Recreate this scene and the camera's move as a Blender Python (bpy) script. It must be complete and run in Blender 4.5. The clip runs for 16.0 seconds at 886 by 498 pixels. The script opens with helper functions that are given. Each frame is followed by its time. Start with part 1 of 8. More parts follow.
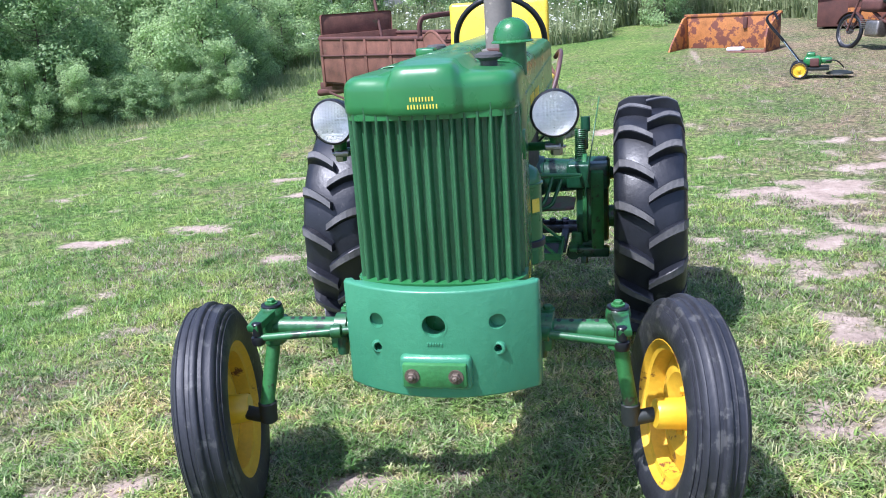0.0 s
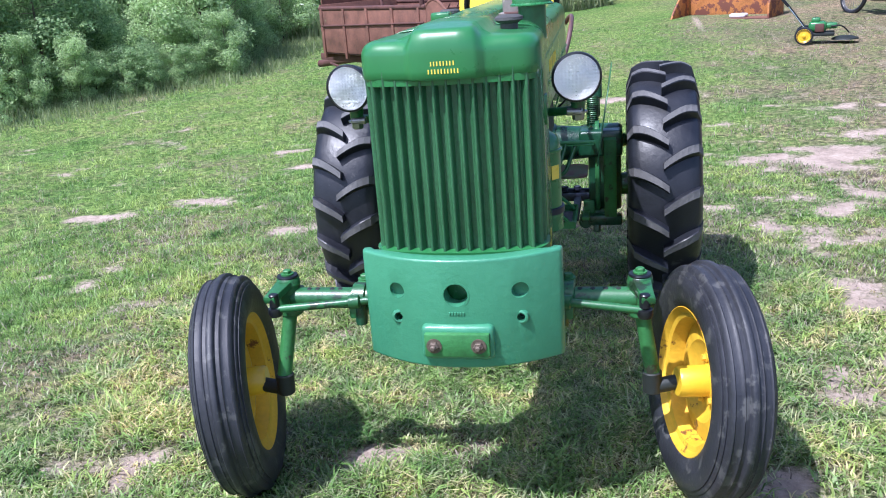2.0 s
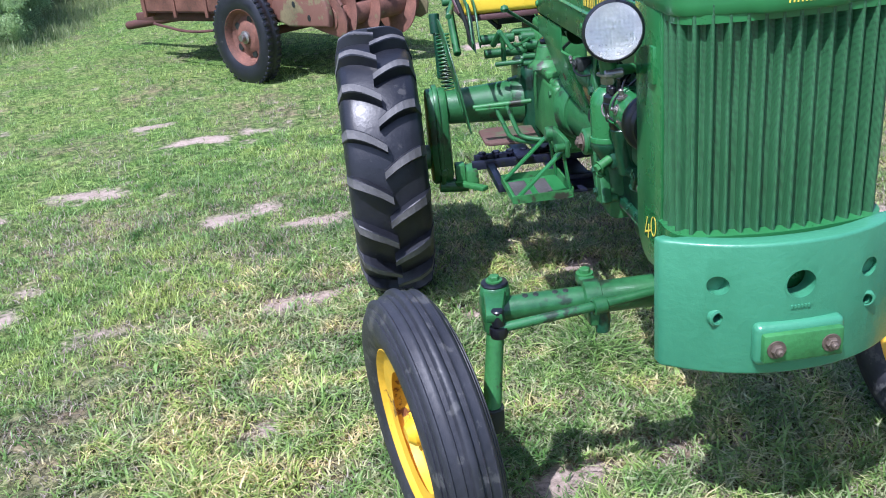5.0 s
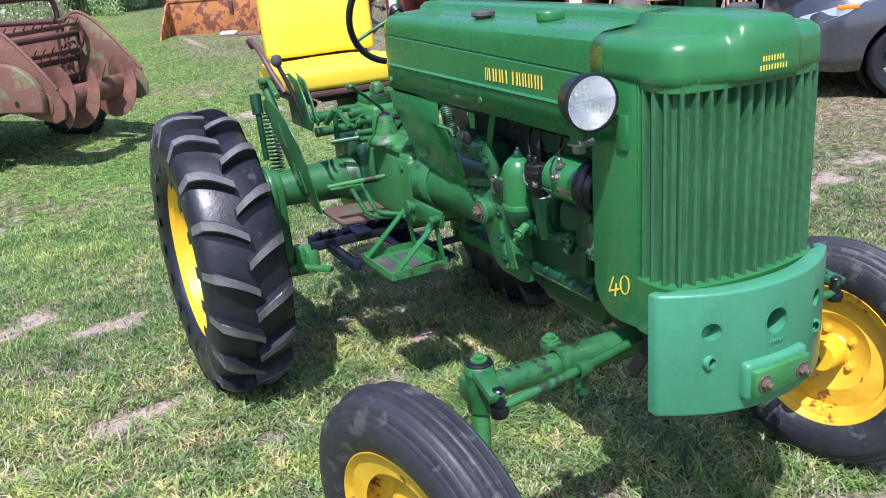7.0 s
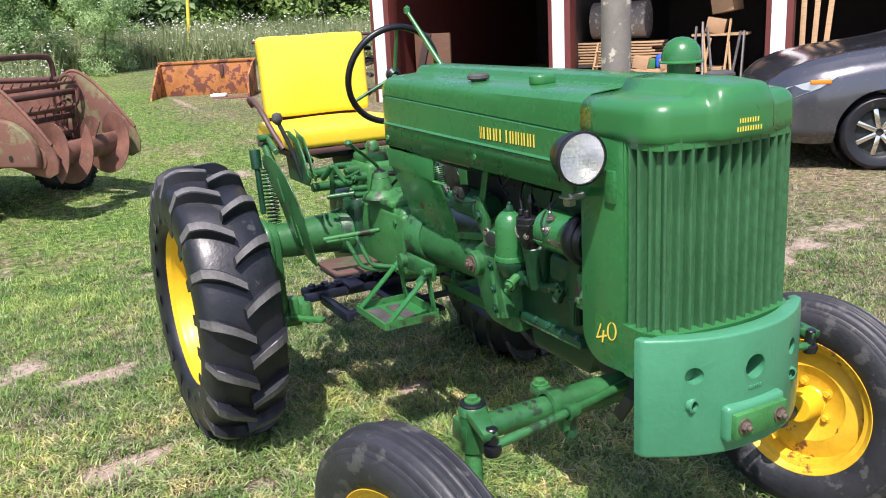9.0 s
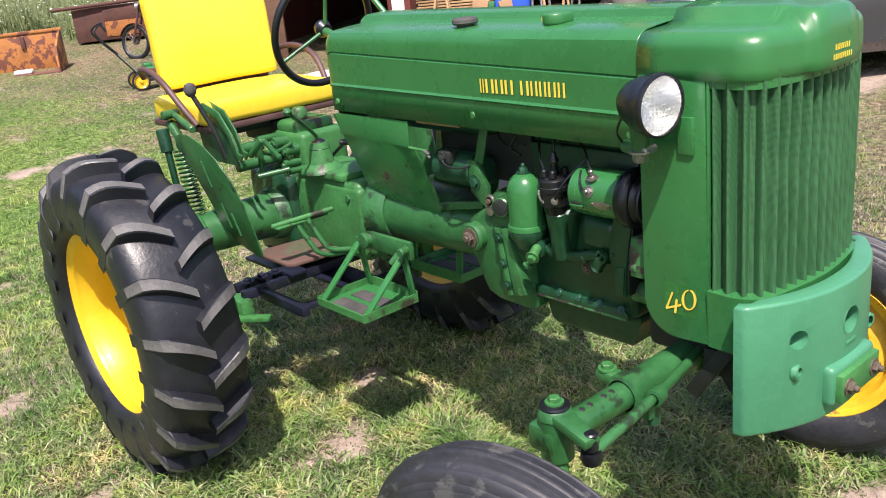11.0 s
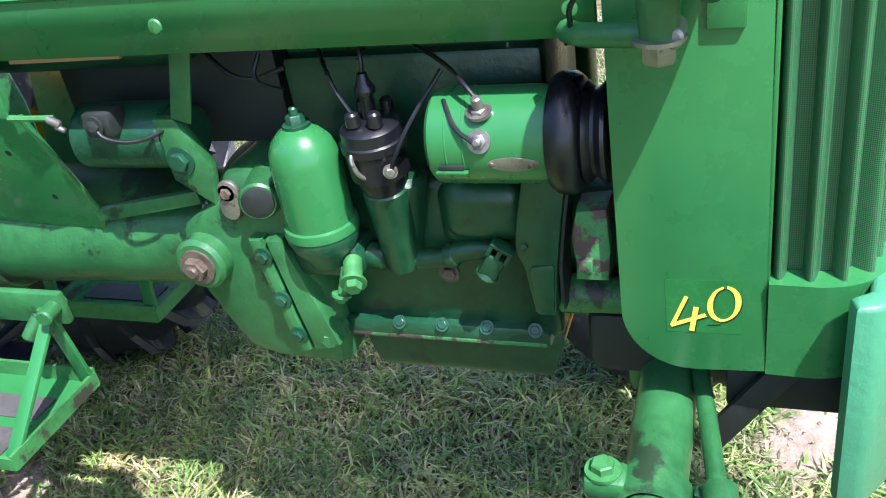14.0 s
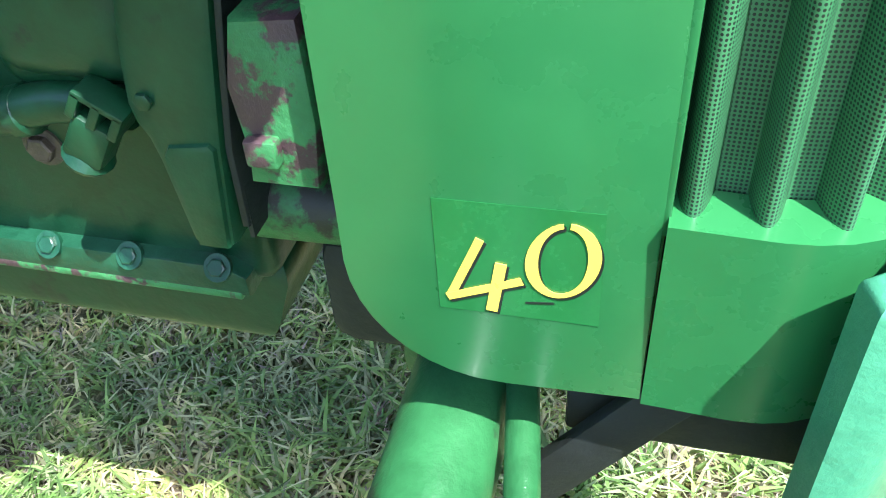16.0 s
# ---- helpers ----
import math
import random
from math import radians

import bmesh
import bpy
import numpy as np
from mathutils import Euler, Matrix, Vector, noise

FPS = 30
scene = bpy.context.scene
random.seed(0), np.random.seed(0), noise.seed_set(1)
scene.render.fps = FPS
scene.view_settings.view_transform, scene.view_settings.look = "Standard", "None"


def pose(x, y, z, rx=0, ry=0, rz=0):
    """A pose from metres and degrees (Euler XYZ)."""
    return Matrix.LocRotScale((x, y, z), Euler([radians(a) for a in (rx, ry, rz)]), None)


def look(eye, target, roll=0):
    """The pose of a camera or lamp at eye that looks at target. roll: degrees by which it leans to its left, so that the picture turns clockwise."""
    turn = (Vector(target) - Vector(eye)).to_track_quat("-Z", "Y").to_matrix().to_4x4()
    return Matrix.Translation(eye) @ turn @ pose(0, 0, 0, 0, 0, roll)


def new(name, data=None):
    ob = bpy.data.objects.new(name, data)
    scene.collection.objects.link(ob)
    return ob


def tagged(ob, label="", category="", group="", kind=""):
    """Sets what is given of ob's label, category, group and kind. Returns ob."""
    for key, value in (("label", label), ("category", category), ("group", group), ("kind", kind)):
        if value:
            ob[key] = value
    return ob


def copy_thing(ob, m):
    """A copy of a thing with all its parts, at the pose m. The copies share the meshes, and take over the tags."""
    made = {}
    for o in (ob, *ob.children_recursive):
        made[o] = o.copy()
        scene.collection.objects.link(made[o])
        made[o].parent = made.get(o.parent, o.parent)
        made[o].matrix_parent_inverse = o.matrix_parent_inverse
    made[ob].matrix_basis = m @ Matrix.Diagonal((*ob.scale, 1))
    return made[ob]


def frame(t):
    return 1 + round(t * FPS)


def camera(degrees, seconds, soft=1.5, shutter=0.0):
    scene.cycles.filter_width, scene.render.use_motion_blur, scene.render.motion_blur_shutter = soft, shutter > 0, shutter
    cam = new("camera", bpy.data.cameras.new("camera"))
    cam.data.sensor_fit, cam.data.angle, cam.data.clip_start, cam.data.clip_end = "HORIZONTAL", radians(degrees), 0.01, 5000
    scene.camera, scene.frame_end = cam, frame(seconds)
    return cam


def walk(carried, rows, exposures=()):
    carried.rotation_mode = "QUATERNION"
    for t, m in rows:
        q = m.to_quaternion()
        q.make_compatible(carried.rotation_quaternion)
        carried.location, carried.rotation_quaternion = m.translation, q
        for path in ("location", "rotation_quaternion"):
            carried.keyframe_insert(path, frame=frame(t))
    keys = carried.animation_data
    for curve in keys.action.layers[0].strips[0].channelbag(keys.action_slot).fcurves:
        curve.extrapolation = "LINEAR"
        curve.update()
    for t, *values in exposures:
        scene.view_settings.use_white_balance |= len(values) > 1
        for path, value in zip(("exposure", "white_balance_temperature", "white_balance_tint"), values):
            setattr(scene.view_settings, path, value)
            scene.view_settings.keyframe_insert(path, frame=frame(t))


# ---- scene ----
cam = camera(54.1, 16.0, 1.0)
PATH = [
    (0, (0.46, 0.011, 1.511), (0.06, 1.892, 0.962), -3.8),
    (0.5, (0.478, -0.018, 1.505), (0.073, 1.859, 0.945), -3.6),
    (1, (0.483, -0.034, 1.5), (0.08, 1.837, 0.92), -3.6),
    (1.5, (0.469, -0.02, 1.499), (0.063, 1.845, 0.9), -4.0),
    (2, (0.399, 0.031, 1.496), (0.0, 1.893, 0.885), -4.4),
    (2.5, (0.248, 0.143, 1.498), (-0.12, 2.006, 0.869), -4.7),
    (3, (0.086, 0.191, 1.497), (-0.222, 2.056, 0.843), -4.4),
    (3.5, (-0.2, 0.182, 1.503), (-0.433, 2.049, 0.825), -4.5),
    (3.7, (-0.289, 0.192, 1.505), (-0.493, 2.06, 0.819), -4.6),
    (5.8, (-1.017, 0.793, 1.497), (-0.635, 2.595, 0.717), -5.8),
    (6, (-1.059, 0.839, 1.532), (-0.602, 2.631, 0.772), -5.7),
    (6.5, (-1.195, 0.845, 1.552), (-0.495, 2.582, 0.851), -5.0),
    (7, (-1.389, 0.776, 1.553), (-0.559, 2.472, 0.891), -4.6),
    (7.5, (-1.468, 0.729, 1.565), (-0.615, 2.448, 1.002), -3.1),
    (8, (-1.49, 0.701, 1.558), (-0.621, 2.432, 1.06), -2.5),
    (8.5, (-1.478, 0.683, 1.553), (-0.592, 2.404, 1.049), -2.9),
    (8.7, (-1.476, 0.677, 1.55), (-0.586, 2.394, 1.038), -3.0),
    (10.8, (-1.627, 1.184, 1.529), (-0.494, 2.706, 0.897), -5.9),
    (11, (-1.672, 1.256, 1.54), (-0.479, 2.723, 0.89), -6.2),
    (11.5, (-1.653, 1.482, 1.524), (-0.36, 2.847, 0.843), -6.1),
    (12, (-1.579, 1.688, 1.516), (-0.182, 2.935, 0.815), -5.6),
    (12.5, (-1.531, 1.913, 1.489), (-0.002, 2.934, 0.701), -7.2),
    (13, (-1.421, 2.038, 1.463), (0.195, 2.844, 0.603), -8.5),
    (13.5, (-1.199, 2.117, 1.43), (0.421, 2.839, 0.504), -8.8),
    (14, (-1.052, 2.215, 1.374), (0.543, 2.886, 0.37), -10.0),
    (14.5, (-0.862, 2.233, 1.305), (0.716, 2.833, 0.233), -9.9),
    (15, (-0.675, 2.227, 1.211), (0.865, 2.744, 0.045), -7.6),
    (15.5, (-0.563, 2.219, 1.129), (0.914, 2.678, -0.139), -6.0),
    (16, (-0.532, 2.211, 1.067), (0.928, 2.633, -0.233), -3.5),
]
EXPOSURES = [(0.0, 0.72, 5450, 19), (3.7, 0.60, 5350, 21), (6.0, 0.56, 5400, 21), (8.0, 0.53, 5950, 19), (11.0, 0.62, 6600, 19), (12.5, 0.72, 6600, 18), (13.5, 1.08, 5900, 18), (14.5, 1.58, 5700, 15), (16.0, 1.86, 5650, 13)]
walk(cam, [(t, look(eye, target, roll)) for t, eye, target, roll in PATH], EXPOSURES)

# ---- light ----
SUN_DIR = Vector((0.36, 0.46, -1.0)).normalized()
world = bpy.data.worlds.new("sky")
scene.world = world
world.use_nodes = True
wn = world.node_tree
sky = wn.nodes.new("ShaderNodeTexSky")
sky.sky_type = "NISHITA"
sky.sun_disc = False
sky.sun_elevation = math.asin(-SUN_DIR.z)
sky.sun_rotation = math.atan2(-SUN_DIR.x, -SUN_DIR.y)
sky.air_density, sky.dust_density, sky.ozone_density = 1.0, 2.0, 1.0
wn.links.new(sky.outputs[0], wn.nodes["Background"].inputs[0])
wn.nodes["Background"].inputs[1].default_value = 0.15
sun = new("sun", bpy.data.lights.new("sun", "SUN"))
sun.data.energy, sun.data.angle, sun.data.color = 5.0, radians(0.5), (1.0, 0.95, 0.87)
sun.matrix_world = look((0, 0, 20), Vector((0, 0, 20)) + SUN_DIR)


# ---- materials ----
def ramp_of(nt, fac, stops):
    r = nt.nodes.new("ShaderNodeValToRGB")
    while len(r.color_ramp.elements) < len(stops):
        r.color_ramp.elements.new(0.5)
    for e, (p, c) in zip(r.color_ramp.elements, stops):
        e.position, e.color = p, (*c, 1)
    nt.links.new(fac, r.inputs[0])
    return r.outputs[0]


def noise_of(nt, scale, detail=6.0, rough=0.6, coords="Object", stretch=None):
    tc = nt.nodes.new("ShaderNodeTexCoord")
    out = tc.outputs[coords]
    if stretch:
        mp = nt.nodes.new("ShaderNodeMapping")
        mp.inputs["Scale"].default_value = stretch
        nt.links.new(out, mp.inputs[0])
        out = mp.outputs[0]
    n = nt.nodes.new("ShaderNodeTexNoise")
    n.inputs["Scale"].default_value = scale
    n.inputs["Detail"].default_value = detail
    n.inputs["Roughness"].default_value = rough
    nt.links.new(out, n.inputs["Vector"])
    return n.outputs["Fac"]


def mixed(nt, fac, a, b, mode="MIX"):
    m = nt.nodes.new("ShaderNodeMix")
    m.data_type, m.blend_type = "RGBA", mode
    for sock, v in ((m.inputs[0], fac), (m.inputs[6], a), (m.inputs[7], b)):
        if isinstance(v, bpy.types.NodeSocket):
            nt.links.new(v, sock)
        elif isinstance(v, (int, float)):
            sock.default_value = v
        else:
            sock.default_value = (*v, 1)
    return m.outputs[2]


def maths(nt, op, a, b=0.0, clamp=False):
    m = nt.nodes.new("ShaderNodeMath")
    m.operation, m.use_clamp = op, clamp
    for sock, v in zip(m.inputs, (a, b)):
        if isinstance(v, bpy.types.NodeSocket):
            nt.links.new(v, sock)
        else:
            sock.default_value = v
    return m.outputs[0]


def material(name, color, rough=0.5, metal=0.0, vary=0.25, scale=6.0, bump=0.0, bump_scale=60.0,
             spots=None, spot_color=(0.1, 0.05, 0.03), spot_scale=14.0, coat=0.0, spec=0.5, rough_vary=0.15, stretch=None):
    """A surface with tone variation at two scales, optional spots of wear where noise passes a level, and fine relief."""
    m = bpy.data.materials.new(name)
    m.use_nodes = True
    nt = m.node_tree
    b = nt.nodes["Principled BSDF"]
    big = noise_of(nt, scale, 4, stretch=stretch)
    fine = noise_of(nt, scale * 9, 5, stretch=stretch)
    both = maths(nt, "ADD", maths(nt, "MULTIPLY", big, 0.65), maths(nt, "MULTIPLY", fine, 0.35))
    lo = tuple(c * (1 - vary) for c in color)
    hi = tuple(min(1, c * (1 + vary)) for c in color)
    col = ramp_of(nt, both, [(0.32, lo), (0.68, hi)])
    if spots is not None:
        s = noise_of(nt, spot_scale, 8, 0.65)
        fac = ramp_of(nt, s, [(spots, (0, 0, 0)), (min(0.99, spots + 0.04), (1, 1, 1))])
        col = mixed(nt, fac, col, spot_color)
    nt.links.new(col, b.inputs["Base Color"])
    b.inputs["Metallic"].default_value = metal
    b.inputs["Specular IOR Level"].default_value = spec
    b.inputs["Coat Weight"].default_value = coat
    b.inputs["Coat Roughness"].default_value = 0.12
    r = maths(nt, "ADD", maths(nt, "MULTIPLY", maths(nt, "SUBTRACT", both, 0.5), rough_vary * 4), rough, True)
    nt.links.new(r, b.inputs["Roughness"])
    if bump:
        bp = nt.nodes.new("ShaderNodeBump")
        bp.inputs["Strength"].default_value = bump
        bp.inputs["Distance"].default_value = 0.004
        nt.links.new(noise_of(nt, bump_scale, 6), bp.inputs["Height"])
        nt.links.new(bp.outputs[0], b.inputs["Normal"])
    return m


GREEN = material("green_paint", (0.026, 0.150, 0.043), 0.30, vary=0.12, scale=3, bump=0.06, bump_scale=18, coat=0.25, spots=0.735, spot_color=(0.12, 0.24, 0.13), spot_scale=42)
GREEN_CAST = material("green_cast_iron", (0.024, 0.114, 0.035), 0.38, vary=0.42, scale=6, bump=0.22, bump_scale=160, coat=0.15, spots=0.565, spot_color=(0.016, 0.036, 0.016), spot_scale=9)
GREEN_WORN = material("worn_green_paint", (0.036, 0.16, 0.044), 0.48, vary=0.45, scale=8, bump=0.25, bump_scale=140, spots=0.575, spot_color=(0.030, 0.032, 0.020), spot_scale=9)
# greasy paints, their base also darkened to carry the engine bay's shade
GREEN_GREASE_SHADE = material("greasy_green_paint", (0.008, 0.050, 0.023), 0.34, vary=0.5, scale=12, bump=0.4, bump_scale=70, coat=0.25, spots=0.62, spot_color=(0.012, 0.018, 0.013), spot_scale=14)
GREEN_OIL_SHADE = material("oil_stained_green_paint", (0.0065, 0.047, 0.018), 0.40, vary=0.5, scale=9, bump=0.25, bump_scale=55, coat=0.08, spots=0.60, spot_color=(0.007, 0.020, 0.014), spot_scale=10)
TEAL = material("pale_green_cast_paint", (0.052, 0.222, 0.117), 0.36, vary=0.10, scale=5, bump=0.35, bump_scale=70, coat=0.2, spots=0.715, spot_color=(0.13, 0.10, 0.07), spot_scale=24)
YELLOW = material("yellow_rim_paint", (0.72, 0.45, 0.015), 0.42, vary=0.12, scale=8, bump=0.2, coat=0.15, spots=0.72, spot_color=(0.20, 0.10, 0.03), spot_scale=9)
YELLOW_RUST = material("rusty_yellow_paint", (0.66, 0.40, 0.02), 0.5, vary=0.2, scale=8, bump=0.3, spots=0.60, spot_color=(0.16, 0.06, 0.02), spot_scale=10)
VINYL = material("yellow_vinyl", (0.85, 0.60, 0.04), 0.30, vary=0.05, scale=5, bump=0.25, bump_scale=25, coat=0.1)
RUBBER = material("black_rubber", (0.012, 0.013, 0.018), 0.42, vary=0.35, scale=10, bump=0.3, bump_scale=60, spots=0.63, spot_color=(0.050, 0.049, 0.048), spot_scale=8)
RUBBER_DUSTY = material("dusty_ribbed_rubber", (0.022, 0.023, 0.029), 0.54, vary=0.4, scale=7, bump=0.35, bump_scale=70, spots=0.56, spot_color=(0.062, 0.062, 0.062), spot_scale=16)
RUBBER_WORN = material("dusty_lug_rubber", (0.060, 0.058, 0.056), 0.72, vary=0.4, scale=16, bump=0.5, bump_scale=120)
BLACK = material("black_plastic", (0.007, 0.0075, 0.010), 0.34, vary=0.3, scale=12, bump=0.15)
# dark parts; the colour also stands for shade inside holes and recesses
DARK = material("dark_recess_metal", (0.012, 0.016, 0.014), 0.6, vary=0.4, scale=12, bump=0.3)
STEEL = material("dull_steel", (0.30, 0.28, 0.26), 0.42, metal=0.85, vary=0.3, scale=30, bump=0.2, spots=0.62, spot_color=(0.16, 0.09, 0.05), spot_scale=40)
RUSTY_BOLT = material("rusty_bolt_steel", (0.13, 0.10, 0.075), 0.6, metal=0.4, vary=0.4, scale=40, bump=0.5, bump_scale=150)
BLUE_BLACK = material("blue_black_paint", (0.008, 0.010, 0.024), 0.45, vary=0.3, scale=9, bump=0.3, spots=0.68, spot_color=(0.06, 0.05, 0.045))
DECAL_YELLOW = material("decal_yellow", (0.80, 0.60, 0.07), 0.35, vary=0.05, scale=20)
DECAL_BLACK = material("decal_black", (0.012, 0.014, 0.012), 0.35, vary=0.1)
DECAL_FILM = material("decal_backing_film", (0.018, 0.125, 0.030), 0.22, vary=0.12, scale=40, coat=0.3)
BROWN_TUBE = material("brown_tube", (0.09, 0.045, 0.045), 0.5, vary=0.3, scale=10, bump=0.2)
RUST = material("rusted_steel", (0.155, 0.068, 0.046), 0.8, vary=0.5, scale=6, bump=0.5, bump_scale=50, spots=0.63, spot_color=(0.13, 0.11, 0.055), spot_scale=4)
FOOT_RUST = material("trodden_rusty_green_steel", (0.075, 0.085, 0.045), 0.7, vary=0.4, scale=9, bump=0.4, bump_scale=70, spots=0.47, spot_color=(0.105, 0.058, 0.046), spot_scale=7)
RUST_GREEN = material("rust_stained_green_steel", (0.16, 0.135, 0.068), 0.75, vary=0.4, scale=6, bump=0.4, bump_scale=50, spots=0.49, spot_color=(0.15, 0.070, 0.048), spot_scale=3.6)
RUST_DARK = material("dark_rusted_steel", (0.085, 0.035, 0.028), 0.8, vary=0.4, scale=6, bump=0.5, bump_scale=60)
ORANGE_RUST = material("rusty_orange_paint", (0.44, 0.17, 0.045), 0.7, vary=0.45, scale=5, bump=0.4, bump_scale=30, spots=0.50, spot_color=(0.16, 0.055, 0.035), spot_scale=5)
GREY_PIPE = material("grey_flaking_paint", (0.20, 0.175, 0.155), 0.6, vary=0.2, scale=12, bump=0.4, bump_scale=40, spots=0.565, spot_color=(0.52, 0.45, 0.36), spot_scale=13)
BARN_RED = material("barn_red_steel", (0.125, 0.028, 0.024), 0.55, vary=0.12, scale=4)
WHITE_TRIM = material("white_painted_trim", (0.78, 0.77, 0.75), 0.5, vary=0.06, scale=4)
# the shade inside the barn is put into this near-black brown
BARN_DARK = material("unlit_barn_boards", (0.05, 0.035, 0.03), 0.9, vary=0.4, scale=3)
WOOD = material("raw_wood", (0.42, 0.27, 0.14), 0.7, vary=0.3, scale=10, bump=0.3, stretch=(1, 1, 8))
WOOD_DARK = material("brown_stained_wood", (0.12, 0.06, 0.035), 0.75, vary=0.35, scale=8, bump=0.3, stretch=(1, 1, 8))
GREEN_CHIP = material("rust_chipped_green_paint", (0.036, 0.16, 0.05), 0.5, vary=0.35, scale=12, bump=0.6, bump_scale=60, spots=0.50, spot_color=(0.060, 0.034, 0.036), spot_scale=22)
CARDBOARD = material("cardboard", (0.36, 0.22, 0.12), 0.85, vary=0.15, scale=6)
CAR_PAINT = material("grey_car_paint", (0.085, 0.088, 0.105), 0.22, metal=0.55, vary=0.05, scale=3, coat=0.8)
CAR_BLACK = material("car_black_plastic", (0.015, 0.015, 0.017), 0.5, vary=0.2)
TARP_BLUE = material("blue_tarp", (0.02, 0.09, 0.55), 0.45, vary=0.3, scale=9)
CHROME = material("bright_metal", (0.75, 0.75, 0.76), 0.12, metal=1.0, vary=0.05)
AMBER = material("amber_lens", (0.75, 0.22, 0.02), 0.2, vary=0.1)
SILVERED = material("silvered_reflector", (0.88, 0.88, 0.88), 0.34, metal=0.9, vary=0.05)
CONCRETE = material("pale_concrete", (0.55, 0.50, 0.44), 0.9, vary=0.15, scale=3, bump=0.3)
PLASTIC_WHITE = material("white_rag", (0.75, 0.76, 0.78), 0.7, vary=0.1)


def glass_material():
    m = bpy.data.materials.new("lamp_glass")
    m.use_nodes = True
    b = m.node_tree.nodes["Principled BSDF"]
    b.inputs["Base Color"].default_value = (0.95, 0.97, 0.97, 1)
    b.inputs["Roughness"].default_value = 0.10
    b.inputs["Transmission Weight"].default_value = 1.0
    b.inputs["IOR"].default_value = 1.45
    return m


GLASS = glass_material()


def car_glass_material():
    m = bpy.data.materials.new("dark_car_glass")
    m.use_nodes = True
    b = m.node_tree.nodes["Principled BSDF"]
    b.inputs["Base Color"].default_value = (0.02, 0.025, 0.03, 1)
    b.inputs["Roughness"].default_value = 0.05
    return m


CAR_GLASS = car_glass_material()


def grille_material():
    """Green screen sheet with rows of small punched holes; the UV map is in metres along the sheet."""
    m = material("perforated_green_sheet", (0.042, 0.155, 0.060), 0.45, vary=0.15, scale=4, coat=0.1)
    nt = m.node_tree
    b = nt.nodes["Principled BSDF"]
    uv = nt.nodes.new("ShaderNodeUVMap")
    uv.uv_map = "UVMap"
    sep = nt.nodes.new("ShaderNodeSeparateXYZ")
    nt.links.new(uv.outputs[0], sep.inputs[0])
    pitch = 0.0022
    d = []
    for axis in (0, 1):
        f = maths(nt, "FRACT", maths(nt, "DIVIDE", sep.outputs[axis], pitch))
        d.append(maths(nt, "POWER", maths(nt, "SUBTRACT", f, 0.5), 2.0))
    r2 = maths(nt, "ADD", d[0], d[1])
    hole = maths(nt, "LESS_THAN", r2, 0.105)
    old = b.inputs["Base Color"].links[0].from_socket
    nt.links.new(mixed(nt, hole, old, (0.006, 0.014, 0.009)), b.inputs["Base Color"])
    return m


GRILLE = grille_material()


def leaf_material(name, lo, hi, rough=0.5, patchy=False, glow=0.28):
    m = bpy.data.materials.new(name)
    m.use_nodes = True
    nt = m.node_tree
    b = nt.nodes["Principled BSDF"]
    geo = nt.nodes.new("ShaderNodeNewGeometry")
    info = nt.nodes.new("ShaderNodeObjectInfo")
    mix = maths(nt, "ADD", maths(nt, "MULTIPLY", geo.outputs["Random Per Island"], 0.6), maths(nt, "MULTIPLY", info.outputs["Random"], 0.4))
    col = ramp_of(nt, mix, [(0.05, lo), (0.95, hi)])
    if patchy:
        both = maths(nt, "ADD", maths(nt, "MULTIPLY", noise_of(nt, 0.9, 3), 0.5), maths(nt, "MULTIPLY", noise_of(nt, 5.5, 4), 0.5))
        col = mixed(nt, 1.0, col, ramp_of(nt, both, [(0.38, (0.32, 0.52, 0.32)), (0.49, (0.90, 1.0, 0.86)), (0.59, (1.55, 1.34, 1.12))]), "MULTIPLY")
    nt.links.new(col, b.inputs["Base Color"])
    b.inputs["Roughness"].default_value = rough
    tr = nt.nodes.new("ShaderNodeBsdfTranslucent")
    nt.links.new(col, tr.inputs[0])
    ms = nt.nodes.new("ShaderNodeMixShader")
    ms.inputs[0].default_value = glow
    nt.links.new(b.outputs[0], ms.inputs[1])
    nt.links.new(tr.outputs[0], ms.inputs[2])
    nt.links.new(ms.outputs[0], nt.nodes["Material Output"].inputs[0])
    return m


GRASS = leaf_material("grass_blades", (0.026, 0.056, 0.015), (0.45, 0.62, 0.20), 0.45, True, 0.45)
GRASS_OLIVE = leaf_material("worn_grass_blades", (0.075, 0.075, 0.042), (0.68, 0.66, 0.40), 0.5, True, 0.45)
GRASS_DRY = leaf_material("dry_grass_blades", (0.11, 0.080, 0.065), (0.74, 0.63, 0.51), 0.6, False, 0.38)
LEAF = leaf_material("shrub_leaves", (0.15, 0.27, 0.10), (0.60, 0.76, 0.38), 0.5, False, 0.55)
LEAF_PALE = leaf_material("pale_tree_leaves", (0.10, 0.20, 0.045), (0.34, 0.47, 0.14), 0.45, False, 0.42)
LEAF_DARK = leaf_material("dark_conifer_leaves", (0.03, 0.065, 0.03), (0.08, 0.14, 0.06), 0.5)
WEED = leaf_material("tall_weed_stems", (0.15, 0.22, 0.08), (0.46, 0.48, 0.27), 0.6, False, 0.4)
FLOWER = leaf_material("white_flower_heads", (0.65, 0.66, 0.58), (0.85, 0.85, 0.8), 0.6)
BARK = material("bark", (0.11, 0.085, 0.065), 0.9, vary=0.35, scale=8, bump=0.6, bump_scale=30)


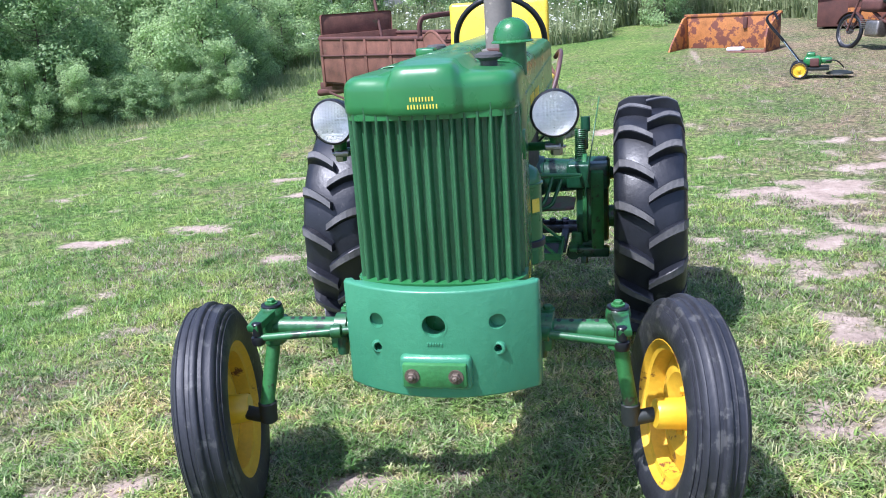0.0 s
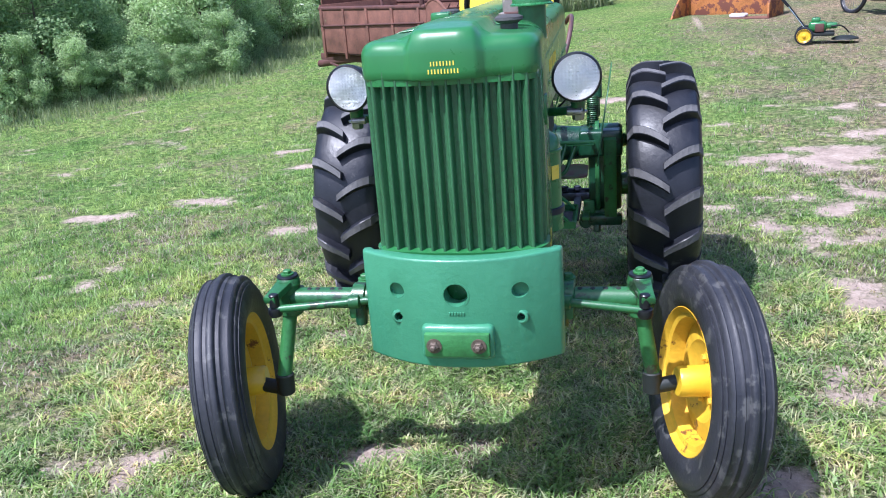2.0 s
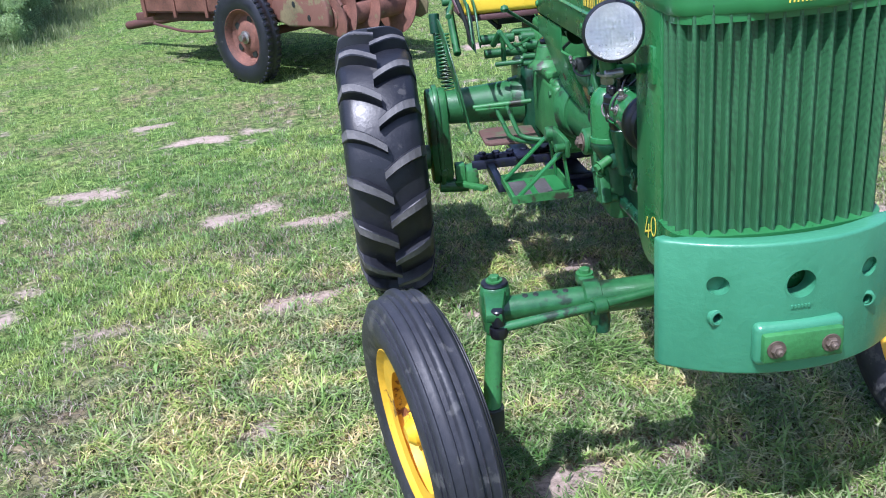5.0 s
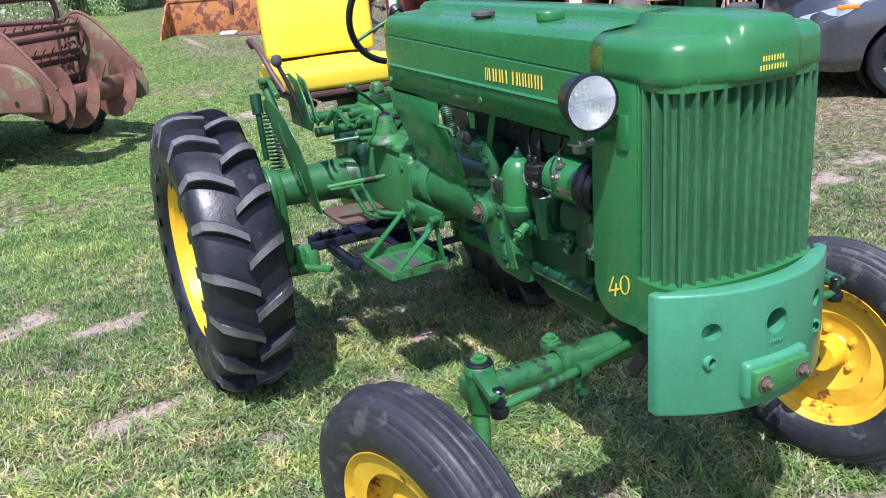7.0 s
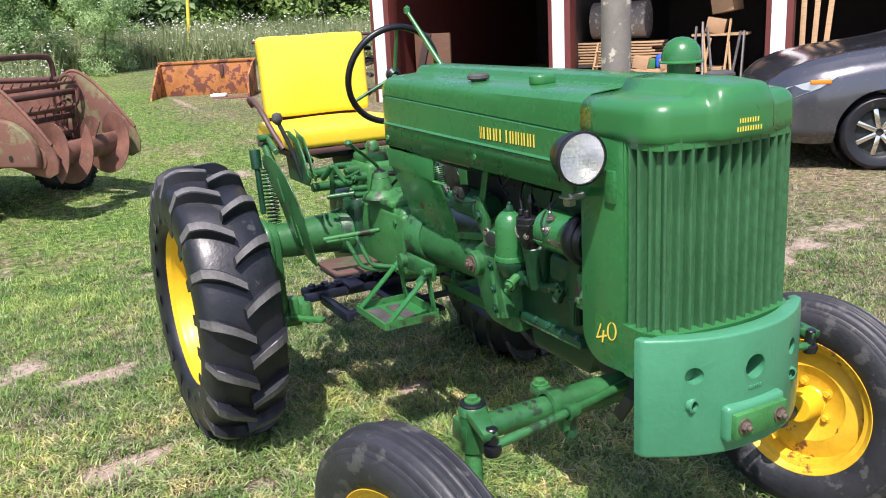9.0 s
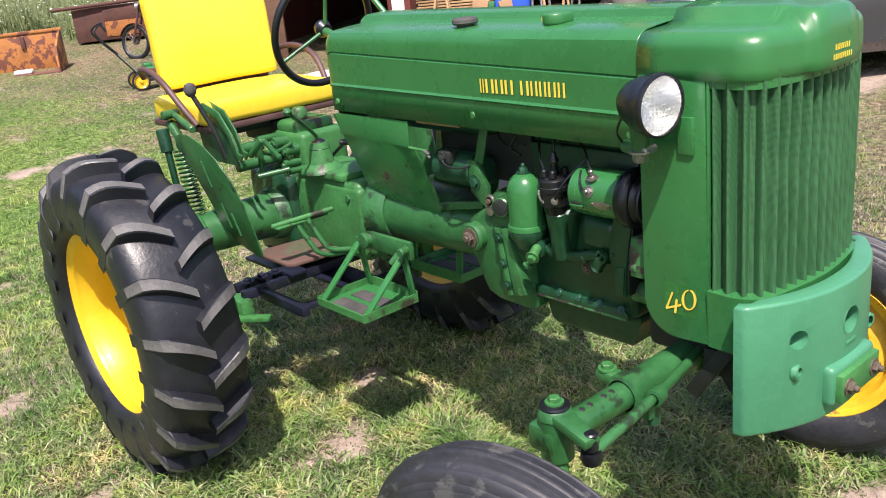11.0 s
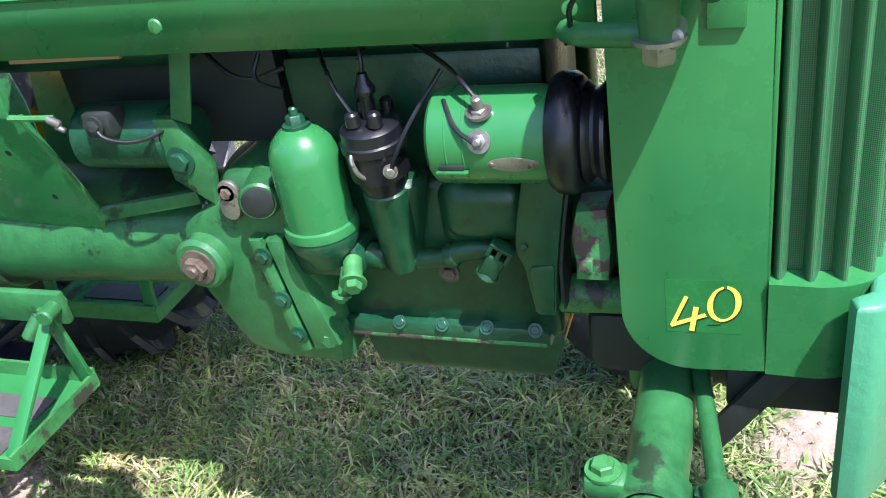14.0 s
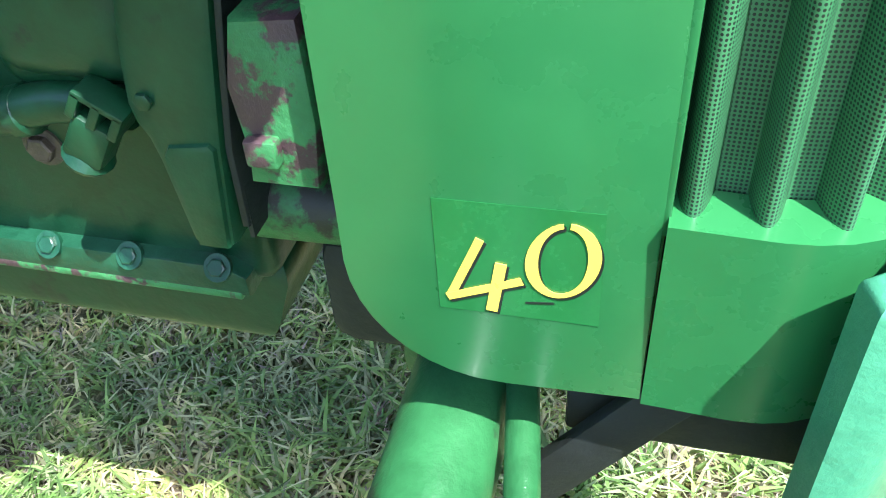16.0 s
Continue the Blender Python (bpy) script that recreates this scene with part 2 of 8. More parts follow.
# ---- mesh helpers ----
def part(name, bm, mat, parent=None, label="", flat=False, angle=38):
    """One mesh object from a bmesh, in world coordinates, under its thing or part."""
    me = bpy.data.meshes.new(name)
    bm.to_mesh(me)
    bm.free()
    me.materials.append(mat)
    if not flat:
        me.polygons.foreach_set("use_smooth", [True] * len(me.polygons))
        me.set_sharp_from_angle(angle=radians(angle))
    ob = new(name, me)
    if parent:
        under(ob, parent)
    return tagged(ob, label=label)


def under(ob, parent):
    ob.parent = parent
    chain = Matrix.Identity(4)
    p = parent
    while p:
        chain = p.matrix_basis @ chain if p.parent is None else p.matrix_parent_inverse @ p.matrix_basis @ chain
        p = p.parent
    ob.matrix_parent_inverse = chain.inverted()
    return ob


def thing(name, at, label, category, group="", kind=""):
    ob = new(name)
    ob.empty_display_size = 0.1
    ob.matrix_basis = at if isinstance(at, Matrix) else Matrix.Translation(at)
    return tagged(ob, label, category, group, kind)


def box(lo, hi, bevel=0.0, seg=2, m=None):
    bm = bmesh.new()
    bmesh.ops.create_cube(bm, size=1)
    lo, hi = Vector(lo), Vector(hi)
    for v in bm.verts:
        v.co = Vector([(lo[i] + hi[i]) / 2 + v.co[i] * (hi[i] - lo[i]) for i in range(3)])
    if bevel:
        bmesh.ops.bevel(bm, geom=bm.edges[:], offset=bevel, segments=seg, affect="EDGES", profile=0.5)
    if m:
        bm.transform(m)
    return bm


def frame_of(p, q):
    """A matrix with its z axis from p to q, at p."""
    d = Vector(q) - Vector(p)
    return Matrix.Translation(p) @ d.to_track_quat("Z", "Y").to_matrix().to_4x4()


def lathe(profile, m=None, seg=32):
    """Revolve (radius, height) pairs round z."""
    bm = bmesh.new()
    rings = []
    for r, h in profile:
        if r < 1e-5:
            rings.append([bm.verts.new((0, 0, h))])
        else:
            rings.append([bm.verts.new((r * math.cos(2 * math.pi * i / seg), r * math.sin(2 * math.pi * i / seg), h)) for i in range(seg)])
    for a, b in zip(rings, rings[1:]):
        for i in range(seg):
            j = (i + 1) % seg
            if len(a) == 1 and len(b) > 1:
                bm.faces.new((a[0], b[j], b[i]))
            elif len(b) == 1 and len(a) > 1:
                bm.faces.new((a[i], a[j], b[0]))
            elif len(a) > 1:
                bm.faces.new((a[i], a[j], b[j], b[i]))
    bmesh.ops.recalc_face_normals(bm, faces=bm.faces[:])
    if m:
        bm.transform(m)
    return bm


def rod(p, q, r, r2=None, seg=20, bevel=0.003):
    """A capped, slightly rounded bar between two points."""
    r2 = r if r2 is None else r2
    n = (Vector(q) - Vector(p)).length
    b = min(bevel, r * 0.4, n * 0.3)
    return lathe([(0, 0), (r - b, 0), (r, b), (r2, n - b), (r2 - b if r2 > b else r2, n), (0, n)], frame_of(p, q), seg)


def sweep(points, r, seg=10, smooth=4):
    """A round tube along a smoothed line of points."""
    pts = [Vector(p) for p in points]
    for _ in range(smooth if len(pts) > 2 else 0):
        fine = [pts[0]]
        for a, b in zip(pts, pts[1:]):
            fine += [a.lerp(b, 0.25), a.lerp(b, 0.75)]
        pts = fine + [pts[-1]]
        if len(pts) > 60:
            break
    bm = bmesh.new()
    rings = []
    side = None
    for i, p in enumerate(pts):
        d = (pts[min(i + 1, len(pts) - 1)] - pts[max(i - 1, 0)]).normalized()
        if side is None:
            side = d.orthogonal().normalized()
        side = (side - d * side.dot(d)).normalized()
        up = d.cross(side)
        rings.append([bm.verts.new(p + (side * math.cos(2 * math.pi * k / seg) + up * math.sin(2 * math.pi * k / seg)) * r) for k in range(seg)])
    for a, b in zip(rings, rings[1:]):
        for k in range(seg):
            bm.faces.new((a[k], a[(k + 1) % seg], b[(k + 1) % seg], b[k]))
    bm.faces.new(rings[0][::-1])
    bm.faces.new(rings[-1])
    bmesh.ops.recalc_face_normals(bm, faces=bm.faces[:])
    return bm


def plate(outline, depth, m, bevel=0.0, seg=2):
    """An outline in the local x, y plane, made depth thick along z, put at m."""
    bm = bmesh.new()
    f = bm.faces.new([bm.verts.new((x, y, 0)) for x, y in outline])
    up = bmesh.ops.extrude_face_region(bm, geom=[f])
    for v in [g for g in up["geom"] if isinstance(g, bmesh.types.BMVert)]:
        v.co.z += depth
    bmesh.ops.recalc_face_normals(bm, faces=bm.faces[:])
    if bevel:
        rim = [e for e in bm.edges if abs(e.verts[0].co.z - e.verts[1].co.z) < 1e-6]
        bmesh.ops.bevel(bm, geom=rim, offset=bevel, segments=seg, affect="EDGES", profile=0.5)
    bm.transform(m)
    return bm


SIDE = Matrix(((0, 0, 1, 0), (1, 0, 0, 0), (0, 1, 0, 0), (0, 0, 0, 1)))  # outline (y, z), depth along x
FRONT = Matrix(((1, 0, 0, 0), (0, 0, 1, 0), (0, 1, 0, 0), (0, 0, 0, 1)))  # outline (x, z), depth along y


def side_plate(outline, x, depth, bevel=0.0):
    return plate(outline, depth, Matrix.Translation((x, 0, 0)) @ SIDE, bevel)


def front_plate(outline, y, depth, bevel=0.0):
    return plate(outline, depth, Matrix.Translation((0, y, 0)) @ FRONT, bevel)


def arc(cx, cy, r, a0, a1, n=8, r2=None):
    r2 = r if r2 is None else r2
    return [(cx + r * math.cos(radians(a0 + (a1 - a0) * i / n)), cy + r2 * math.sin(radians(a0 + (a1 - a0) * i / n))) for i in range(n + 1)]


def joined(*many):
    """Several bmeshes as one."""
    out = bmesh.new()
    for b in many:
        me = bpy.data.meshes.new("part")
        b.to_mesh(me)
        b.free()
        out.from_mesh(me)
        bpy.data.meshes.remove(me)
    return out


def hexbolt(p, n, r=0.011, h=0.010, washer=True):
    """A hexagon head with its washer at p, standing out along n."""
    m = frame_of(p, Vector(p) + Vector(n))
    head = lathe([(0, 0), (r, 0), (r, h * 0.85), (r * 0.85, h), (0, h)], m, 6)
    if washer:
        return joined(lathe([(0, -0.002), (r * 1.5, -0.002), (r * 1.5, 0.002), (0, 0.002)], m, 20), head)
    return head


def mesh_from(name, verts, faces, mat, smooth=False):
    me = bpy.data.meshes.new(name)
    me.from_pydata([tuple(v) for v in verts], [], faces)
    me.materials.append(mat)
    if smooth:
        me.polygons.foreach_set("use_smooth", [True] * len(me.polygons))
    return me


def cut(ob, *cutters):
    """Take the cutters' forms out of a mesh object, for good."""
    tools = []
    for i, bm in enumerate(cutters):
        me = bpy.data.meshes.new("cutter")
        bm.to_mesh(me)
        bm.free()
        t = new("cutter", me)
        tools.append(t)
        mod = ob.modifiers.new("cut", "BOOLEAN")
        mod.operation, mod.object, mod.solver = "DIFFERENCE", t, "EXACT"
    bpy.context.view_layer.update()
    deps = bpy.context.evaluated_depsgraph_get()
    done = bpy.data.meshes.new_from_object(ob.evaluated_get(deps))
    ob.modifiers.clear()
    old = ob.data
    name = old.name
    ob.data = done
    bpy.data.meshes.remove(old)
    done.name = name
    for t in tools:
        me = t.data
        bpy.data.objects.remove(t)
        bpy.data.meshes.remove(me)
    done.polygons.foreach_set("use_smooth", [True] * len(done.polygons))
    done.set_sharp_from_angle(angle=radians(32))
    return ob

# ---- ground ----
# bare earth: x, y, half length, half width, turn in degrees
BARE = [
    (-3.25, 5.46, .30, .10, 30), (-2.50, 5.82, .30, .16, 25), (-2.90, 4.13, .16, .14, 0), (-2.49, 4.07, .12, .10, 0), (-2.69, 7.54, .22, .12, 20),
    (-1.53, 5.08, .26, .12, 10), (-0.27, 2.48, .20, .13, 40), (1.56, 5.10, .45, .26, 60), (1.85, 6.70, .75, .34, 15), (1.02, 5.38, .20, .10, 0),
    (1.55, 3.95, .36, .20, 10), (1.32, 3.07, .32, .16, 0), (1.88, 5.66, .50, .30, 20), (-1.20, 2.36, .18, .12, 30), (-2.37, 3.63, .16, .08, 0),
    (-4.50, 6.81, .25, .10, 0), (-1.95, 6.94, .32, .12, 10), (-1.55, 3.66, .10, .08, 0), (-0.20, 4.22, .11, .08, 0), (0.01, 3.85, .14, .12, 30),
    (-0.35, 3.50, .17, .12, 30), (-0.88, 4.36, .14, .08, 0), (0.66, 2.92, .20, .10, 0), (0.44, 2.10, .24, .12, 10), (-1.12, 3.88, .14, .08, 20),
    (0.70, 9.64, .8, .2, 10), (-1.2, 4.85, .25, .09, -20), (0.80, 2.25, .2, .2, 0), (3.2, 5.6, .7, .3, 20), (4.5, 8.6, 1.2, .4, 10), (3.0, 4.4, .8, .15, 10),
    (6.3, 5.0, 1.2, .5, 0), (1.79, 6.35, .34, .16, 0), (1.45, 4.93, .22, .10, -29), (1.64, 4.74, .14, .08, 0), (2.2, 7.41, .40, .16, -20), (1.80, 5.48, .24, .12, -20), (1.46, 4.48, .12, .07, 0), (-1.24, 2.64, .11, .07, 39), (-1.84, 4.36, .16, .07, 0), (-0.89, 3.51, .11, .07, 0), (2.58, 8.72, .5, .16, 0), (-0.24, 2.86, .12, .09, 0), (2.6, 7.6, .6, .2, 10)]


def bare_earth(x, y):
    """How bare the ground is at a place, 0 to 1."""
    v = 0.0
    wx, wy = 0.16 * noise.noise(Vector((x * 3.2, y * 3.2, 1.0))), 0.12 * noise.noise(Vector((x * 3.2, y * 3.2, 8.0)))
    for px, py, a, b, turn in BARE:
        c, s = math.cos(radians(turn)), math.sin(radians(turn))
        dx, dy = x - px + wx, y - py + wy
        if abs(dx) < 2 and abs(dy) < 2:
            u, w = (dx * c + dy * s) / a, (-dx * s + dy * c) / b
            v = max(v, 1.15 - 0.70 * math.sqrt(u * u + w * w))
    n = noise.fractal(Vector((x * 1.3, y * 1.3, 3.1)), 1.0, 2.0, 4)
    n2 = noise.fractal(Vector((x * 5.0, y * 5.0, 7.7)), 1.0, 2.0, 3)
    return max(0.0, min(1.0, v * 0.95 + n * 0.40 + n2 * 0.80 - 0.20))


def worn(x, y):
    """How trodden and thin the lawn is: round the tractor and towards the barn."""
    near = 1.15 - 0.55 * math.hypot((x + 0.1) / 1.6, (y - 3.2) / 2.0)
    w = max(near, (x - 0.7) * 0.45, 0.10)
    return max(0.0, min(1.0, w + 0.6 * noise.fractal(Vector((x * 0.9, y * 0.9, 4.0)), 1.0, 2.0, 3)))


def rise(y):
    """The lawn climbs gently behind the tractor."""
    return max(0.0, min(y, 30.0) - 8.0) * 0.035


def height_at(x, y):
    far = max(0.0, math.hypot(x, y - 3) - 6)
    return (0.018 * noise.noise(Vector((x * 0.7, y * 0.7, 0))) + 0.007 * noise.noise(Vector((x * 3.1, y * 3.1, 5)))
            + min(far, 12) * 0.008 * noise.noise(Vector((x * 0.12, y * 0.12, 9))) - 0.012 + rise(y))


def ground_material():
    m = bpy.data.materials.new("lawn_and_bare_earth")
    m.use_nodes = True
    nt = m.node_tree
    b = nt.nodes["Principled BSDF"]
    at = nt.nodes.new("ShaderNodeAttribute")
    at.attribute_name = "bare"
    fine = noise_of(nt, 38, 10, 0.78)
    mid = noise_of(nt, 5, 6)
    big = noise_of(nt, 0.7, 4)
    soil = ramp_of(nt, maths(nt, "ADD", maths(nt, "MULTIPLY", fine, 0.55), maths(nt, "MULTIPLY", mid, 0.45)), [(0.33, (0.20, 0.155, 0.125)), (0.50, (0.37, 0.29, 0.235)), (0.68, (0.53, 0.435, 0.36))])
    lush = ramp_of(nt, fine, [(0.28, (0.030, 0.050, 0.018)), (0.45, (0.085, 0.145, 0.040)), (0.58, (0.20, 0.28, 0.095)), (0.75, (0.36, 0.38, 0.20))])
    thin = ramp_of(nt, fine, [(0.28, (0.050, 0.042, 0.034)), (0.45, (0.14, 0.115, 0.085)), (0.58, (0.26, 0.215, 0.165)), (0.75, (0.42, 0.355, 0.29))])
    tread = nt.nodes.new("ShaderNodeAttribute")
    tread.attribute_name = "worn"
    turf = mixed(nt, maths(nt, "ADD", maths(nt, "MULTIPLY", tread.outputs["Fac"], 0.9), maths(nt, "MULTIPLY", maths(nt, "SUBTRACT", mid, 0.5), 2.6), True), lush, thin)
    tuft = ramp_of(nt, noise_of(nt, 17, 8, 0.75), [(0.38, (0.30, 0.38, 0.30)), (0.50, (1.0, 1.0, 1.0)), (0.62, (1.85, 1.75, 1.7))])
    turf = mixed(nt, 1.0, turf, tuft, "MULTIPLY")
    turf2 = ramp_of(nt, big, [(0.35, (0.70, 0.86, 0.62)), (0.65, (1.22, 1.10, 0.98))])
    turf = mixed(nt, 1.0, turf, turf2, "MULTIPLY")
    turf = mixed(nt, 1.0, turf, (0.86, 0.86, 0.86), "MULTIPLY")
    edge = maths(nt, "ADD", at.outputs["Fac"], maths(nt, "MULTIPLY", maths(nt, "SUBTRACT", fine, 0.5), 1.7))
    fac = ramp_of(nt, edge, [(0.26, (0, 0, 0)), (0.72, (1, 1, 1))])
    nt.links.new(mixed(nt, fac, turf, soil), b.inputs["Base Color"])
    b.inputs["Roughness"].default_value = 0.95
    b.inputs["Specular IOR Level"].default_value = 0.1
    bp = nt.nodes.new("ShaderNodeBump")
    bp.inputs["Strength"].default_value = 0.7
    bp.inputs["Distance"].default_value = 0.02
    nt.links.new(fine, bp.inputs["Height"])
    nt.links.new(bp.outputs[0], b.inputs["Normal"])
    return m


def build_ground():
    def axis(lo, hi, a, b, step):
        near = list(np.arange(a, b + 1e-6, step))
        out, d = [a], step
        while out[-1] > lo:
            d *= 1.22
            out.append(out[-1] - d)
        left = out[:0:-1]
        out, d = [b], step
        while out[-1] < hi:
            d *= 1.22
            out.append(out[-1] + d)
        return left + near + out[1:]
    xs, ys = axis(-900, 900, -5.0, 4.0, 0.06), axis(-900, 900, 0.6, 9.0, 0.06)
    verts = [(x, y, height_at(x, y)) for y in ys for x in xs]
    w = len(xs)
    faces = [(j * w + i, j * w + i + 1, (j + 1) * w + i + 1, (j + 1) * w + i) for j in range(len(ys) - 1) for i in range(w - 1)]
    me = mesh_from("ground", verts, faces, ground_material(), True)
    layer = me.attributes.new("bare", "FLOAT", "POINT")
    layer.data.foreach_set("value", [bare_earth(v[0], v[1]) for v in verts])
    layer = me.attributes.new("worn", "FLOAT", "POINT")
    layer.data.foreach_set("value", [worn(v[0], v[1]) for v in verts])
    return tagged(new("ground", me), "patchy mown lawn with worn patches of sandy earth", "ground", kind="structure")


build_ground()


def grass_field(name, rng, count, place, size, mat, label, keep=0.0, segments=2, wear=0):
    """Curved blades of grass in tufts, as one object."""
    verts, faces = [], []
    made = 0
    while made < count:
        cx, cy = place(rng)
        bare = bare_earth(cx, cy)
        if rng.random() < min(1.0, bare * 1.5) - keep:
            made += 1
            continue
        if wear:
            w = worn(cx, cy)
            if rng.random() < (1 - w if wear > 0 else w) * 0.85:
                made += 3
                continue
        clump = 0.62 + 1.3 * max(0.0, noise.noise(Vector((cx * 2.9, cy * 2.9, 2.0))))
        z = height_at(cx, cy)
        for _ in range(rng.randint(4, 8)):
            made += 1
            x, y = cx + rng.gauss(0, 0.018), cy + rng.gauss(0, 0.018)
            h = size * clump * rng.uniform(0.35, 1.1) * (1 - 0.5 * bare)
            a, lean = rng.uniform(0, 6.283), rng.uniform(0.7, 2.1) * h
            wdt = 0.0012 + size * rng.uniform(0.018, 0.052)
            dx, dy = math.cos(a), math.sin(a)
            b = a + rng.uniform(-0.9, 0.9)
            wx, wy = -math.sin(b) * wdt, math.cos(b) * wdt
            i = len(verts)
            verts.append((x - wx, y - wy, z - 0.004))
            verts.append((x + wx, y + wy, z - 0.004))
            if segments == 2:
                verts.append((x + dx * lean * 0.42 - wx * 0.8, y + dy * lean * 0.42 - wy * 0.8, z + h * 0.62))
                verts.append((x + dx * lean * 0.42 + wx * 0.8, y + dy * lean * 0.42 + wy * 0.8, z + h * 0.62))
                verts.append((x + dx * lean, y + dy * lean, z + h * rng.uniform(0.55, 0.95)))
                faces += [(i, i + 1, i + 3, i + 2), (i + 2, i + 3, i + 4)]
            else:
                verts.append((x + dx * lean * 0.6, y + dy * lean * 0.6, z + h))
                faces.append((i, i + 1, i + 2))
    return tagged(new(name, mesh_from(name, verts, faces, mat)), label, "grass", kind="stuff")


def near_place(rng):
    a, d = rng.uniform(0, 6.2832), rng.random() ** 0.62
    return -0.1 + 3.6 * d * math.cos(a), 3.5 + 3.5 * d * math.sin(a)


def close_place(rng):
    a, d = rng.uniform(0, 6.2832), rng.random() ** 0.62
    return -0.15 + 1.7 * d * math.cos(a), 3.0 + 1.9 * d * math.sin(a)


def mid_place(rng):
    while True:
        d = 2.0 + 12 * rng.random() ** 1.2
        a = rng.uniform(-0.2, 3.3)
        x, y = -0.3 + d * math.cos(a), 2.5 + d * math.sin(a)
        if y > 0.7:
            return x, y


LUSH, OLIVE, DRY = "short green lawn grass in uneven tufts", "thin olive-green trodden lawn grass", "dry straw-coloured cut grass among the lawn"
grass_field("grass", random.Random(1), 105000, near_place, 0.044, GRASS, LUSH, 0.06, 2, -1)
grass_field("trodden_grass", random.Random(6), 90000, near_place, 0.040, GRASS_OLIVE, OLIVE, 0.08, 2, 1)
grass_field("grass", random.Random(2), 40000, close_place, 0.066, GRASS, LUSH, 0.06)
grass_field("trodden_grass", random.Random(7), 44000, close_place, 0.056, GRASS_OLIVE, OLIVE, 0.08)
grass_field("dry_grass", random.Random(3), 70000, near_place, 0.034, GRASS_DRY, DRY, 0.30, 2, 1)
grass_field("grass", random.Random(4), 240000, mid_place, 0.055, GRASS, LUSH, 0.03, 1, -1)
grass_field("dry_grass", random.Random(5), 80000, mid_place, 0.048, GRASS_DRY, DRY, 0.2, 1, 1)

# ---- the tractor: its nose points to -y, the ground is z = 0 ----
AX_F, AX_R = 2.335, 3.99          # front and rear axle along y
tractor = thing("tractor", (0, 3.2, 0), "old green tractor with yellow wheels and seat on a lawn", "tractor")


PLACE = [Vector((0, 0, 0))]           # where the group of parts now being built is set


def tp(name, bm, mat=GREEN, label="", parent=None, **k):
    if PLACE[0].length:
        bm.transform(Matrix.Translation(PLACE[0]))
    return part(name, bm, mat, parent or tractor, label, **k)


# hood: pressed steel top from seam to dash
def hood_section(y):
    t = (y - 2.366) / 1.154
    low, ridge, groove, w = 1.098 + 0.010 * t, 1.172 + 0.015 * t, 1.250 + 0.033 * t, -0.208 + 0.005 * t
    half = [(w, low), (w, ridge - 0.006), (w - 0.005, ridge - 0.001), (w, ridge + 0.005), (w, groove - 0.004), (w + 0.0035, groove),
            (w, groove + 0.004), (w, 1.308), (w + 0.0035, 1.326), (-0.191, 1.339), (-0.174, 1.346), (-0.118, 1.351), (-0.074, 1.353), (-0.066, 1.357), (-0.058, 1.372), (-0.050, 1.376), (0, 1.378)]
    return half + [(-x, z) for x, z in half[-2::-1]]


def build_hood():
    bm = bmesh.new()
    ys = [2.366, 2.370] + [2.378 + 1.11 * i / 10 for i in range(11)] + [3.500, 3.513, 3.520]
    rows = []
    for y in ys:
        drop = 0.0
        if y > 3.495:
            drop = 0.012 * ((y - 3.485) / 0.035) ** 2
        rows.append([bm.verts.new((x * (1 - drop * 1.2), y, z - drop * (1 if z > 1.2 else 0))) for x, z in hood_section(y)])
    for a, b in zip(rows, rows[1:]):
        for i in range(len(a) - 1):
            bm.faces.new((a[i], b[i], b[i + 1], a[i + 1]))
    bmesh.ops.recalc_face_normals(bm, faces=bm.faces[:])
    ob = tp("hood", bm, GREEN, "smooth green pressed-steel hood with a raised centre", angle=30)
    mod = ob.modifiers.new("sheet", "SOLIDIFY")
    mod.thickness, mod.offset = 0.004, -1
    return ob


hood = build_hood()


def nose_outline():
    """Plan of the nose from its rear edge, round the front, to the other rear edge."""
    left = [(-0.214, 2.363), (-0.217, 2.30), (-0.220, 2.20)] + [(-0.168 + 0.054 * math.cos(radians(a)), 2.148 + 0.064 * math.sin(radians(a))) for a in range(180, 271, 15)]
    left += [(-0.13, 2.0735), (-0.102, 2.068), (-0.092, 2.064), (-0.084, 2.050), (-0.072, 2.044), (-0.035, 2.042)]
    return left + [(0.0, 2.0435)] + [(-x, y) for x, y in reversed(left)]


